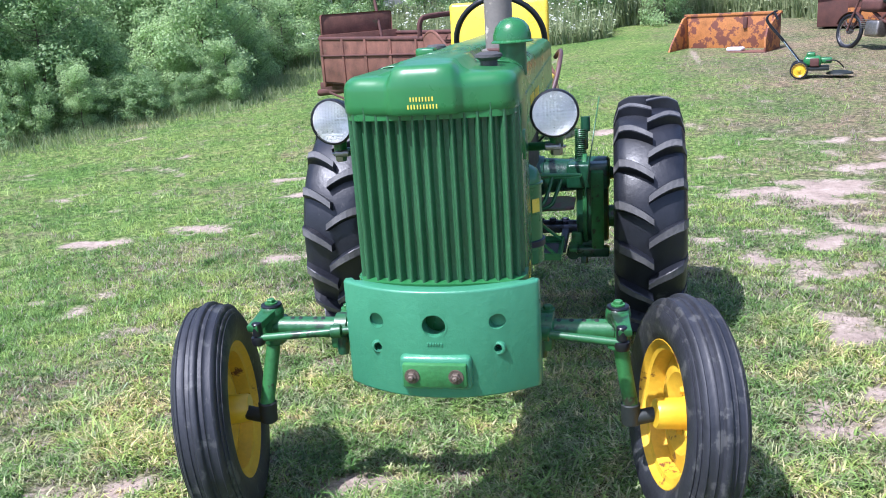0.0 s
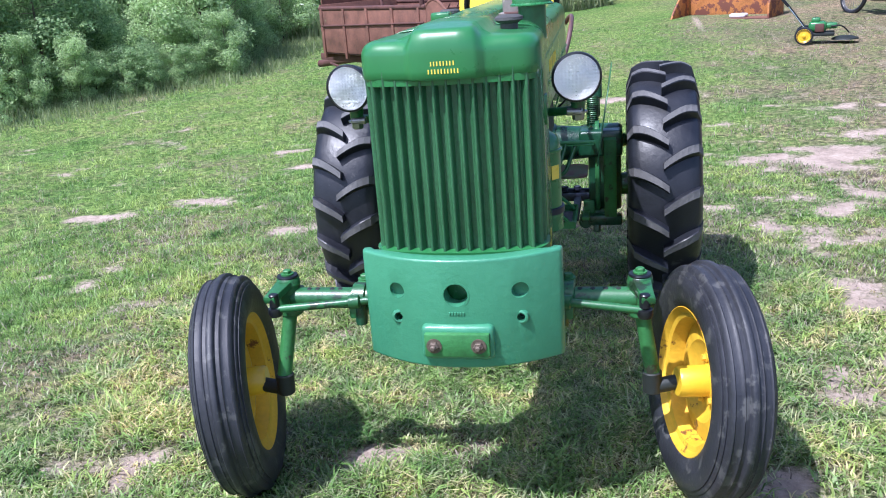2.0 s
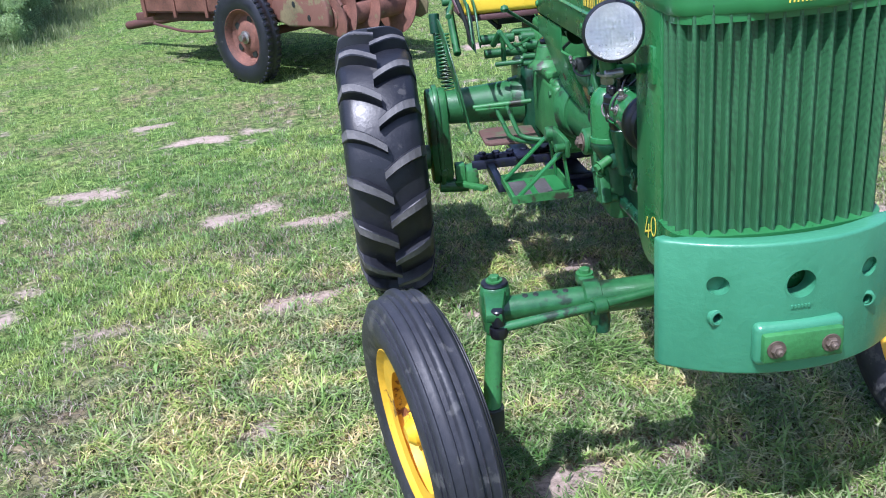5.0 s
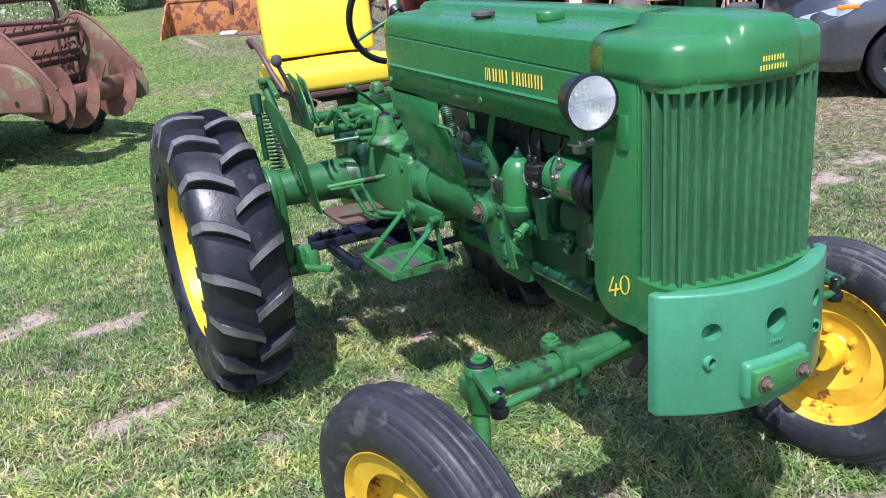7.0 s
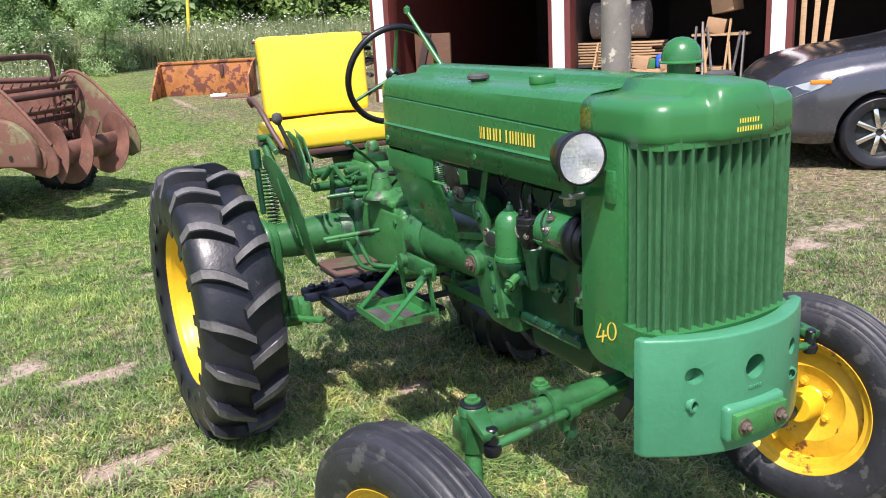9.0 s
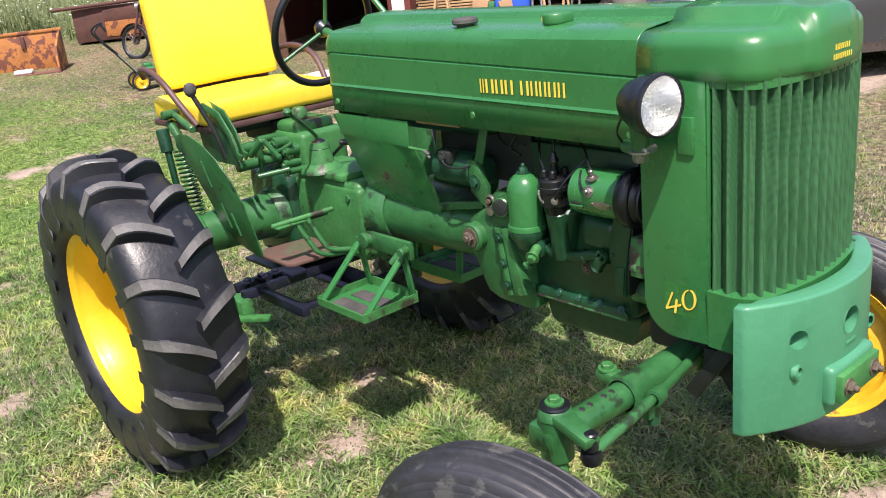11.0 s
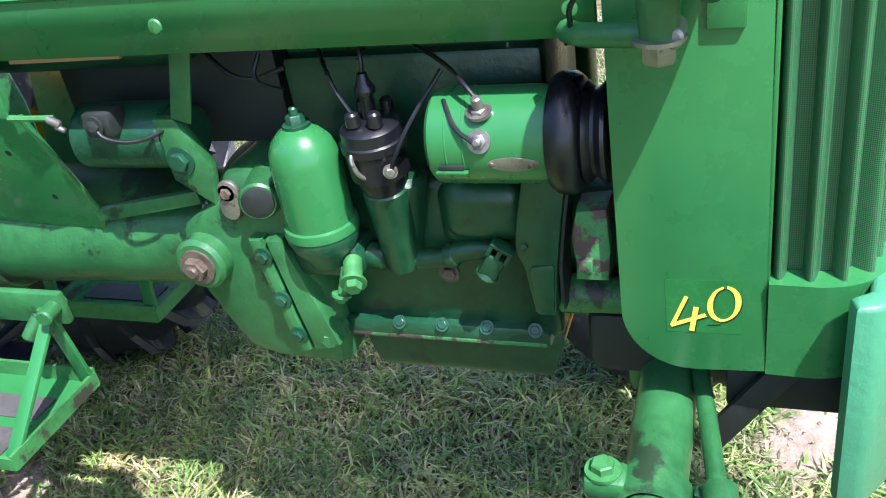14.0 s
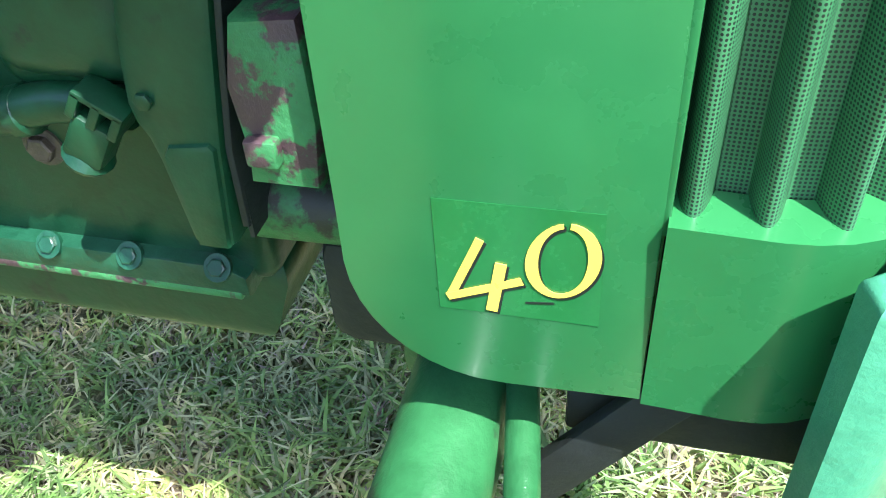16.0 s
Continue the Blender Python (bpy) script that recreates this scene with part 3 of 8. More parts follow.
def build_nose():
    bm = bmesh.new()
    line = nose_outline()
    rows = []
    # (inset towards the spine, height)
    steps = [(0.020, 1.243), (0.004, 1.240), (0.0, 1.244), (0.0, 1.262), (0.001, 1.297)]
    steps += [(0.001 + 0.036 * (1 - math.cos(radians(a))), 1.297 + 0.034 * math.sin(radians(a))) for a in (15, 30, 45, 60, 75, 90)]
    for ins, z in steps:
        row = []
        for x, y in line:
            d = Vector((-x, max(0.0, 2.26 - y)))
            if y > 2.2:
                d = Vector((-x, 0))
            d = d.normalized() * ins if d.length > 1e-6 else Vector((0, ins))
            row.append(bm.verts.new((x + d.x, y + d.y, z)))
        rows.append(row)
    base = [(v.co.x, v.co.y) for v in rows[-1]]
    for f in (0.12, 0.25, 0.38, 0.5, 0.6, 0.68, 0.76, 0.84, 0.92, 1.0):
        row = []
        for x, y in base:
            sy = max(y, 2.16)
            px, py = x * (1 - f), y + (sy - y) * f
            row.append(bm.verts.new((px, py, 1.331 + 0.010 * f)))
        rows.append(row)
    for a, b in zip(rows, rows[1:]):
        for i in range(len(a) - 1):
            bm.faces.new((a[i], a[i + 1], b[i + 1], b[i]))
    bmesh.ops.remove_doubles(bm, verts=bm.verts[:], dist=0.0005)
    for v in bm.verts:
        if v.co.z > 1.29:
            t = max(0.0, min(1.0, (0.094 - abs(v.co.x)) / 0.026))
            s = t * t * (3 - 2 * t)
            v.co.z += 0.026 * s * min(1, (v.co.z - 1.29) / 0.035)
    bm.transform(Matrix.Translation((0, 0, 0.011)))
    bmesh.ops.recalc_face_normals(bm, faces=bm.faces[:])
    ob = tp("nose_cap", bm, GREEN, "rounded green nose cap with a raised centre panel", angle=50)
    mod = ob.modifiers.new("sheet", "SOLIDIFY")
    mod.thickness, mod.offset = 0.004, -1
    return ob


nose = build_nose()


def name_bars(parent, word_widths, m, height, gap, label, shadow=True):
    """Letter-sized plain bars in a row: widths in metres, a negative width is a space."""
    x = 0.0
    for w in word_widths:
        if w < 0:
            x -= w
            continue
        if shadow:
            for e in (x + 0.0014, x + w * 0.73 + 0.0014):
                tp("decal_edge", box((e, -height / 2 - 0.0016, 0), (e + w * 0.27, height / 2 - 0.001, 0.0004), m=m), DECAL_BLACK, parent=parent, flat=True)
        k = w * 0.27
        tp("decal_bar", box((x, -height / 2, 0), (x + k, height / 2, 0.0009), m=m), DECAL_YELLOW, label, parent=parent, flat=True)
        tp("decal_bar", box((x + w - k, -height / 2, 0), (x + w, height / 2, 0.0009), m=m), DECAL_YELLOW, label, parent=parent, flat=True)
        x += w + gap


# front marks: two short rows of pale bars
def up_front(x, y, z):
    return Matrix.Translation((x, y, z)) @ pose(0, 0, 0, 90, 0, 0)


name_bars(nose, [0.010, 0.011, 0.011, 0.011], up_front(-0.029, 2.0425, 1.2895), 0.0105, 0.0045, "pale yellow decal bar", False)
name_bars(nose, [0.011] * 5, up_front(-0.036, 2.0425, 1.2715), 0.0105, 0.0045, "pale yellow decal bar", False)
for s in (-1, 1):
    side = Matrix.Translation((s * 0.2072, 2.843 if s < 0 else 2.566, 1.213)) @ pose(0, 0, 0, 90, 0, -90 * -s) @ pose(0, 0, 0, 0, 0, 0.3)
    name_bars(hood, [0.013, 0.028, 0.026, 0.027, -0.018, 0.027, 0.021, 0.021, 0.023, 0.021], side, 0.034, 0.0065, "yellow decal bar with a dark edge")


# grille: a corrugated punched screen that wraps round the front corners
def grille_line():
    left = [(-0.207, 2.196), (-0.209, 2.15)] + [(-0.162 + 0.047 * math.cos(radians(a)), 2.145 + 0.055 * math.sin(radians(a))) for a in range(180, 256, 15)]
    left += [(-0.11, 2.080), (-0.055, 2.072)]
    return left + [(0.0, 2.069)] + [(-x, y) for x, y in reversed(left)]


def resample(line, step):
    pts = [Vector((x, y)) for x, y in line]
    out = [pts[0]]
    total = sum((b - a).length for a, b in zip(pts, pts[1:]))
    n = max(2, round(total / step))
    d = total / n
    want, run = d, 0.0
    for a, b in zip(pts, pts[1:]):
        seg = (b - a).length
        while want <= run + seg + 1e-9 and len(out) < n:
            out.append(a.lerp(b, (want - run) / seg))
            want += d
        run += seg
    out.append(pts[-1])
    return out


def build_grille():
    pts = resample(grille_line(), 0.0018)
    ribs = 19
    bm = bmesh.new()
    uvl = bm.loops.layers.uv.new("UVMap")
    cols, us, run = [], [], 0.0
    prev = None
    zs = [0.820, 0.88, 0.95, 1.02, 1.09, 1.16, 1.225, 1.272]
    rng = random.Random(5)
    dents = [(rng.randrange(ribs), rng.uniform(0.85, 1.1), rng.uniform(0.2, 0.5)) for _ in range(14)]
    for i, p in enumerate(pts):
        a, b = pts[max(0, i - 1)], pts[min(len(pts) - 1, i + 1)]
        t = (b - a).normalized()
        n = Vector((t.y, -t.x))
        if n.y > 0 and abs(p.x) < 0.1:
            n = -n
        ph = 0.20 + (i / (len(pts) - 1)) * (ribs - 0.40)
        w = ph - math.floor(ph)
        bulge = max(0.0, 1 - (abs(w - 0.5) / 0.27) ** 2.4)
        off = -0.013 + 0.021 * bulge
        q = p + n * off
        run += (q - prev).length if prev is not None else 0
        prev = q
        col = []
        for z in zs:
            dent = 0.0
            for rib, dz, k in dents:
                if int(ph) == rib:
                    dent += k * math.exp(-((z - dz) / 0.05) ** 2)
            e = p + n * (off - 0.006 * dent * bulge)
            col.append(bm.verts.new((e.x, e.y, z)))
        cols.append(col)
        us.append(run)
    for i in range(len(cols) - 1):
        for k in range(len(zs) - 1):
            f = bm.faces.new((cols[i][k], cols[i + 1][k], cols[i + 1][k + 1], cols[i][k + 1]))
            for loop, (u, v) in zip(f.loops, ((us[i], zs[k]), (us[i + 1], zs[k]), (us[i + 1], zs[k + 1]), (us[i], zs[k + 1]))):
                loop[uvl].uv = (u, v)
    bmesh.ops.recalc_face_normals(bm, faces=bm.faces[:])
    return tp("grille_screen", bm, GRILLE, "ribbed green perforated grille screen", angle=60)


build_grille()
for s in (-1, 1):
    tp("grille_strip", joined(box((min(s * 0.2165, s * 0.204), 2.1955, 0.81), (max(s * 0.2165, s * 0.204), 2.2005, 1.257), 0.001), box((min(s * 0.212, s * 0.15), 2.197, 0.70), (max(s * 0.212, s * 0.15), 2.204, 1.257))), GREEN)


def wrap_band(z0, z1, out0, out1, name, mat, label="", thick=0.004, back=2.2):
    """A band that follows the grille's plan, standing out from it."""
    pts = resample(grille_line(), 0.012)
    bm = bmesh.new()
    rows = [[], [], [], []]
    for i, p in enumerate(pts):
        a, b = pts[max(0, i - 1)], pts[min(len(pts) - 1, i + 1)]
        t = (b - a).normalized()
        n = Vector((t.y, -t.x))
        if abs(p.x) < 0.1 and n.y > 0:
            n = -n
        for row, (o, z) in zip(rows, ((out0, z0), (out1, z1), (out1 - 0.028, z1 + 0.003), (out1 - 0.030, z0))):
            q = p + n * o
            row.append(bm.verts.new((q.x, q.y, z)))
    for a, b in zip(rows, rows[1:]):
        for i in range(len(a) - 1):
            bm.faces.new((a[i], a[i + 1], b[i + 1], b[i]))
    bmesh.ops.recalc_face_normals(bm, faces=bm.faces[:])
    return tp(name, bm, mat, label)


wrap_band(0.693, 0.821, 0.010, 0.016, "grille_base", GREEN, "green sheet-metal grille base with a rolled lip")
wrap_band(1.237, 1.261, 0.006, 0.006, "grille_top_rail", GREEN)
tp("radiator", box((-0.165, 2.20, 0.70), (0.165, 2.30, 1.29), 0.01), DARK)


# side panels beside the radiator
def radiator_panel(s):
    line = [(2.203, 1.258), (2.197, 0.696), (2.270, 0.692)] + [(2.277 + 0.080 * math.sin(radians(a)), 0.772 - 0.080 * math.cos(radians(a))) for a in range(8, 91, 10)] + [(2.357, 0.80), (2.3585, 0.95), (2.360, 1.258)]
    ob = tp("side_panel", side_plate(line, s * 0.217 - (0.004 if s > 0 else 0), 0.004, 0.0012), GREEN, "flat green steel panel beside the radiator with a model numeral")
    return ob


panel_l, panel_r = radiator_panel(-1), radiator_panel(1)


# numeral on the panels: brushed strokes over a film
def stroke(points, width, thick, m):
    bm = bmesh.new()
    for a, b in zip(points, points[1:]):
        a, b = Vector(a), Vector(b)
        d = (b - a).normalized()
        n = Vector((-d.y, d.x)) * width / 2
        quad = [a - n, b - n, b + n, a + n]
        vs = [bm.verts.new((p.x, p.y, z)) for z in (0, thick) for p in quad]
        for f in ((4, 5, 6, 7), (0, 1, 5, 4), (1, 2, 6, 5), (2, 3, 7, 6), (3, 0, 4, 7)):
            bm.faces.new([vs[k] for k in f])
    bm.transform(m)
    return bm


def ring(cx, cy, rx, ry, tilt, w0, w1, thick, m, a0=0, a1=360):
    """A loop of varying breadth."""
    bm = bmesh.new()
    inner, outer = [], []
    n = 36
    for i in range(n + 1):
        a = radians(a0 + (a1 - a0) * i / n)
        w = w0 + (w1 - w0) * (0.5 + 0.5 * math.cos(2 * a - 0.5))
        c, s = math.cos(a), math.sin(a)
        for lst, rr in ((inner, -w / 2), (outer, w / 2)):
            x, y = (rx + rr) * c, (ry + rr) * s
            lst.append((cx + x + y * tilt, cy + y))
    vi = [[bm.verts.new((x, y, z)) for x, y in inner] for z in (0, thick)]
    vo = [[bm.verts.new((x, y, z)) for x, y in outer] for z in (0, thick)]
    for i in range(n):
        bm.faces.new((vi[1][i], vi[1][i + 1], vo[1][i + 1], vo[1][i]))
        bm.faces.new((vo[0][i], vo[0][i + 1], vo[1][i + 1], vo[1][i]))
        bm.faces.new((vi[0][i + 1], vi[0][i], vi[1][i], vi[1][i + 1]))
    bmesh.ops.recalc_face_normals(bm, faces=bm.faces[:])
    bm.transform(m)
    return bm


def numeral(panel, s):
    # local x runs towards the nose on the near side
    m = Matrix.Translation((s * 0.2172, 2.2645, 0.783)) @ pose(0, 0, 0, 90, 0, 90 * s)
    tp("decal_film", box((-0.0415, -0.036, 0), (0.0415, 0.036, 0.0003), m=m @ pose(0, 0, 0, 0, 0, 1)), DECAL_FILM, "clear glossy decal film", panel, flat=True)
    for dx, dy, z, mt in ((0.0012, -0.0016, 0.0003, DECAL_BLACK), (0, 0, 0.0006, DECAL_YELLOW)):
        mm = m @ Matrix.Translation((dx, dy, z))
        four = joined(stroke([(-0.0185, 0.0135), (-0.0350, -0.0275)], 0.0046, 0.0005, mm), stroke([(-0.0362, -0.0275), (0.0025, -0.0105)], 0.0046, 0.0006, mm), stroke([(-0.0080, -0.0005), (-0.0130, -0.0335)], 0.0060, 0.0007, mm))
        tp("numeral_four", four, mt, "yellow numeral 4" if mt is DECAL_YELLOW else "dark edge of the numeral", panel, flat=True)
        tp("numeral_zero", ring(0.0222, 0.0055, 0.0150, 0.0225, 0.10, 0.0028, 0.0064, 0.0005, mm, 100, 448), mt, "yellow numeral 0" if mt is DECAL_YELLOW else "dark edge of the numeral", panel, flat=True)
    tp("decal_print", box((0.001, -0.0262, 0.0002), (0.0155, -0.0250, 0.0007), m=m @ pose(0, 0, 0, 0, 0, 8)), DECAL_BLACK, "tiny line of dark print", panel, flat=True)


numeral(panel_l, -1)
numeral(panel_r, 1)


# front weight: a thick bowed casting with five holes and a bolted block
def build_weight():
    def shape(back, k=0):
        line = []
        for i in range(25):
            x = -0.236 + 0.472 * i / 24
            line.append((x, 1.997 + 0.088 * (abs(x) / 0.25) ** 2.2))
        return line
    front = shape(0)
    left = [(-0.258 + 0.020 * (1 - math.cos(radians(a))), 2.098 - 0.018 * math.sin(radians(a))) for a in (0, 30, 60)]
    right = [(-x, y) for x, y in reversed(left)]
    outline = [(-0.259, 2.113)] + left + front + right + [(0.259, 2.113), (0.238, 2.118), (0.224, 2.098)]
    outline += [(x, y + 0.046) for x, y in reversed(front[2:-2])] + [(-0.224, 2.098), (-0.238, 2.118)]
    bm = plate(outline, 0.290, Matrix.Translation((0, 0, 0.531)), 0.007, 3)
    ob = tp("front_weight", bm, TEAL, "pale green cast-iron front weight with five holes", angle=40)
    tools = []
    for x, z, r in ((0, 0.729, 0.030), (-0.157, 0.732, 0.0215), (0.157, 0.732, 0.0215), (-0.157, 0.660, 0.0105), (0.157, 0.660, 0.0105)):
        deep = 0.101 if 0.02 < r < 0.025 else 0.3          # the upper pair are blind pockets
        tools.append(lathe([(0, 0), (r, 0), (r * 0.94, deep), (0, deep)], frame_of((x, 1.95, z), (x, 2.2, z)), 28))
    cut(ob, *tools)
    return ob


weight = build_weight()
for s in (-1, 1):
    tp("hole_boss", lathe([(0.0112, -0.006), (0.019, -0.006), (0.018, 0.005), (0.0135, 0.007), (0.0112, 0.006)], frame_of((s * 0.157, 2.032, 0.660), (s * 0.135, 1.9, 0.660)), 24), TEAL, parent=weight)
tp("hole_rim", lathe([(0.0305, -0.004), (0.036, -0.004), (0.0345, 0.003), (0.0305, 0.003)], frame_of((0, 2.0, 0.729), (0, 1.9, 0.729)), 32), TEAL, parent=weight)
tp("tow_block_boss", box((-0.094, 1.984, 0.560), (0.092, 2.02, 0.652), 0.014, 3), TEAL, parent=weight)
tp("tow_block", box((-0.083, 1.970, 0.574), (0.082, 1.995, 0.636), 0.004), GREEN_WORN, "chipped green bolted tow block", weight)
for x in (-0.058, 0.055):
    tp("bolt", joined(hexbolt((x, 1.969, 0.605), (0, -1, 0), 0.013, 0.012), rod((x, 1.962, 0.605), (x, 1.948, 0.605), 0.0075)), RUSTY_BOLT, "rusty hexagon bolt", weight)
for i in range(6):
    tp("casting_mark", box((-0.020 + i * 0.007, 1.9945, 0.677), (-0.0155 + i * 0.007, 1.999, 0.685), 0.0006), TEAL, parent=weight)
for s in (-1, 1):
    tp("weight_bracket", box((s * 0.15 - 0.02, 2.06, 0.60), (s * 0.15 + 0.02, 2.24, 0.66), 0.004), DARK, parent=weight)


# head lamps
def head_lamp(x):
    s = 1 if x > 0 else -1
    c = Vector((x, 2.252, 1.217))
    m = frame_of(c, c + Vector((0.14 * s, -1, -0.03)))
    lamp = tp("headlight", lathe([(0, -0.092), (0.016, -0.091), (0.029, -0.085), (0.043, -0.067), (0.053, -0.043), (0.0585, -0.022), (0.060, -0.006), (0.0625, -0.002), (0.0635, 0.004), (0.062, 0.009), (0.0575, 0.011), (0.0570, 0.006)], m, 40), BLACK, "dark round headlight shell")
    tp("reflector", lathe([(0, -0.062), (0.016, -0.058), (0.032, -0.042), (0.046, -0.018), (0.0568, 0.003)], m, 36), SILVERED, "bright reflector", lamp)
    bm = bmesh.new()
    n = 26
    grid = {}
    for i in range(n + 1):
        for j in range(n + 1):
            u, v = -1 + 2 * i / n, -1 + 2 * j / n
            r = math.hypot(u, v)
            if r <= 1.04:
                k = min(1.0, 1 / max(r, 1e-6)) if r > 1 else 1.0
                u2, v2 = u * k, v * k
                bump = 0.0018 * (((i % 2) + (j % 2)) - 1)
                grid[i, j] = bm.verts.new((u2 * 0.0573, v2 * 0.0573, 0.006 + 0.010 * (1 - min(1, r * r)) + bump))
    for i in range(n):
        for j in range(n):
            q = [(i, j), (i + 1, j), (i + 1, j + 1), (i, j + 1)]
            q = [grid[k] for k in q if k in grid]
            if len(q) >= 3:
                bm.faces.new(q)
    bm.transform(m)
    lens = tp("lens", bm, GLASS, "ribbed clear lens", lamp, flat=True)
    lens.visible_shadow = False
    foot = c + Vector((0, 0.045, -0.06))
    tp("lamp_stem", rod(foot + Vector((0, 0, 0.02)), foot + Vector((0, 0.0, -0.036)), 0.021, 0.017), GREEN_CAST, parent=lamp)
    tp("lamp_swivel", joined(hexbolt(foot + Vector((0, 0, -0.034)), (0, 0, -1), 0.016, 0.022), rod(foot + Vector((-0.03 * s, -0.012, -0.032)), foot + Vector((0.012 * s, -0.012, -0.032)), 0.010)), STEEL, "dull steel swivel nut", lamp)
    inner = s * 0.224
    tp("lamp_bracket", sweep([(foot.x, foot.y, foot.z - 0.03), (foot.x - s * 0.02, foot.y + 0.035, foot.z - 0.036), (s * 0.245, 2.375, 1.112), (s * 0.215, 2.395, 1.108)], 0.012), GREEN_CAST, "green bent lamp bracket", lamp)
    tp("bracket_plate", box((min(inner, s * 0.205), 2.226, 1.104), (max(inner, s * 0.205), 2.262, 1.18), 0.002), GREEN, parent=lamp)
    tp("wire", sweep([(foot.x - s * 0.01, foot.y + 0.05, foot.z + 0.03), (foot.x - s * 0.03, foot.y + 0.085, foot.z - 0.01), (s * 0.24, 2.385, 1.12), (s * 0.2, 2.40, 1.09)], 0.0028, 6), BLACK, parent=lamp)


head_lamp(-0.297)
head_lamp(0.298)

# hood fittings
tp("fuel_cap", lathe([(0, 0.018), (0.028, 0.0185), (0.033, 0.014), (0.034, 0.006), (0.030, 0.002), (0.022, 0), (0.020, -0.02), (0, -0.02)], Matrix.Translation((-0.142, 2.950, 1.352)), 32), RUBBER_WORN, "dusty black filler cap", hood)
tp("radiator_cap", lathe([(0, 0.016), (0.024, 0.017), (0.035, 0.012), (0.036, 0.005), (0.030, 0.001), (0.022, -0.004), (0.022, -0.03), (0, -0.03)], Matrix.Translation((0.134, 2.262, 1.361)), 32), RUBBER_WORN, "dusty black radiator cap", nose)
vent_line = [(-0.03, 0), (0.03, 0)] + arc(0, 0.03, 0.03, 0, 180, 10)
tp("hood_vent", plate(vent_line, 0.028, Matrix.Translation((-0.118, 2.664, 1.348)) @ pose(0, 0, 0, 0, 0, 90) @ pose(0, -0.03, 0), 0.007, 3), GREEN, "small green raised hood vent", hood)
tp("vent_label", box((-0.129, 2.690, 1.355), (-0.109, 2.6965, 1.366)), DECAL_YELLOW, parent=hood, flat=True)
tp("air_stack", rod((0.176, 2.44, 1.30), (0.176, 2.44, 1.407), 0.037), GREEN_CAST, "dark green air intake pipe", hood)
tp("air_cap", lathe([(0, 0.066), (0.018, 0.0635), (0.034, 0.055), (0.046, 0.040), (0.052, 0.020), (0.0525, 0.006), (0.058, 0.002), (0.058, -0.001), (0.050, 0.000), (0.047, 0.02), (0, 0.05)], Matrix.Translation((0.176, 2.44, 1.391)), 36), GREEN, "domed green rain cap", hood)
tp("exhaust_pipe", joined(lathe([(0.0, 0), (0.041, 0), (0.041, 0.62), (0.037, 0.62), (0.037, 0.02), (0, 0.02)], Matrix.Translation((0.115, 2.63, 1.34)), 32), lathe([(0.041, 0), (0.055, 0), (0.055, 0.008), (0.041, 0.012)], Matrix.Translation((0.115, 2.63, 1.355)), 32)), GREY_PIPE, "grey exhaust stack with flaking paint", hood)
for y, z in ((2.392, 1.128), (2.883, 1.136), (3.49, 1.135)):
    tp("screw", joined(lathe([(0, 0.004), (0.008, 0.003), (0.0105, 0), (0.0105, -0.002), (0, -0.002)], frame_of((-0.205, y, z), (-0.3, y, z)), 18), box((-0.2102, y - 0.0012, z - 0.007), (-0.2088, y + 0.0012, z + 0.007))), GREEN_WORN, "slotted green screw", hood)

# ---- front axle and steering ----
AXY = 2.313
KL, KR = Vector((-0.568, 2.318, 0.60)), Vector((0.453, 2.318, 0.60))
tp("axle_sleeve", joined(rod((-0.345, AXY, 0.600), (0.255, AXY, 0.600), 0.038, seg=32), box((-0.12, 2.26, 0.56), (0.12, 2.37, 0.65), 0.015)), GREEN_CAST, "green tubular front axle centre")
tp("axle_tube", rod((-0.56, AXY, 0.600), (-0.33, AXY, 0.600), 0.031, seg=32), GREEN_CAST, "green sliding axle tube")
tp("axle_tube", rod((0.24, AXY, 0.600), (0.445, AXY, 0.600), 0.031, seg=32), GREEN_CAST, "green sliding axle tube")
for x in (-0.50, -0.475, -0.43, -0.405, 0.395, 0.36, 0.325, 0.29):
    tp("axle_hole", lathe([(0, 0.001), (0.0058, 0.001), (0.007, 0.0), (0.007, -0.004), (0, -0.004)], frame_of((x, AXY - 0.006, 0.6306), (x, AXY - 0.025, 0.70)), 16), DARK)
for x0, s in ((-0.345, -1), (0.255, 1)):
    clamp = tp("axle_clamp", joined(lathe([(0.036, -0.022), (0.045, -0.018), (0.045, 0.018), (0.036, 0.022)], frame_of((x0, AXY, 0.600), (x0 + 1, AXY, 0.600)), 32), box((x0 - 0.02, AXY + 0.025, 0.612), (x0 + 0.02, AXY + 0.075, 0.640), 0.008), box((x0 - 0.02, AXY - 0.070, 0.560), (x0 + 0.02, AXY - 0.028, 0.60), 0.008)), GREEN_CAST, "green cast axle clamp")
    tp("bolt", hexbolt((x0, AXY + 0.053, 0.641), (0, 0, 1), 0.014, 0.013), GREEN_WORN, "green hexagon bolt", clamp)
    tp("bolt", joined(hexbolt((x0 - 0.012 * s, AXY - 0.056, 0.602), (0, 0, 1), 0.012, 0.012), lathe([(0, -0.065), (0.016, -0.06), (0.019, -0.03), (0.016, -0.004), (0, 0)], Matrix.Translation((x0 - 0.012 * s, AXY - 0.056, 0.602)), 18)), GREEN_GREASE_SHADE, "dark steering joint", clamp)


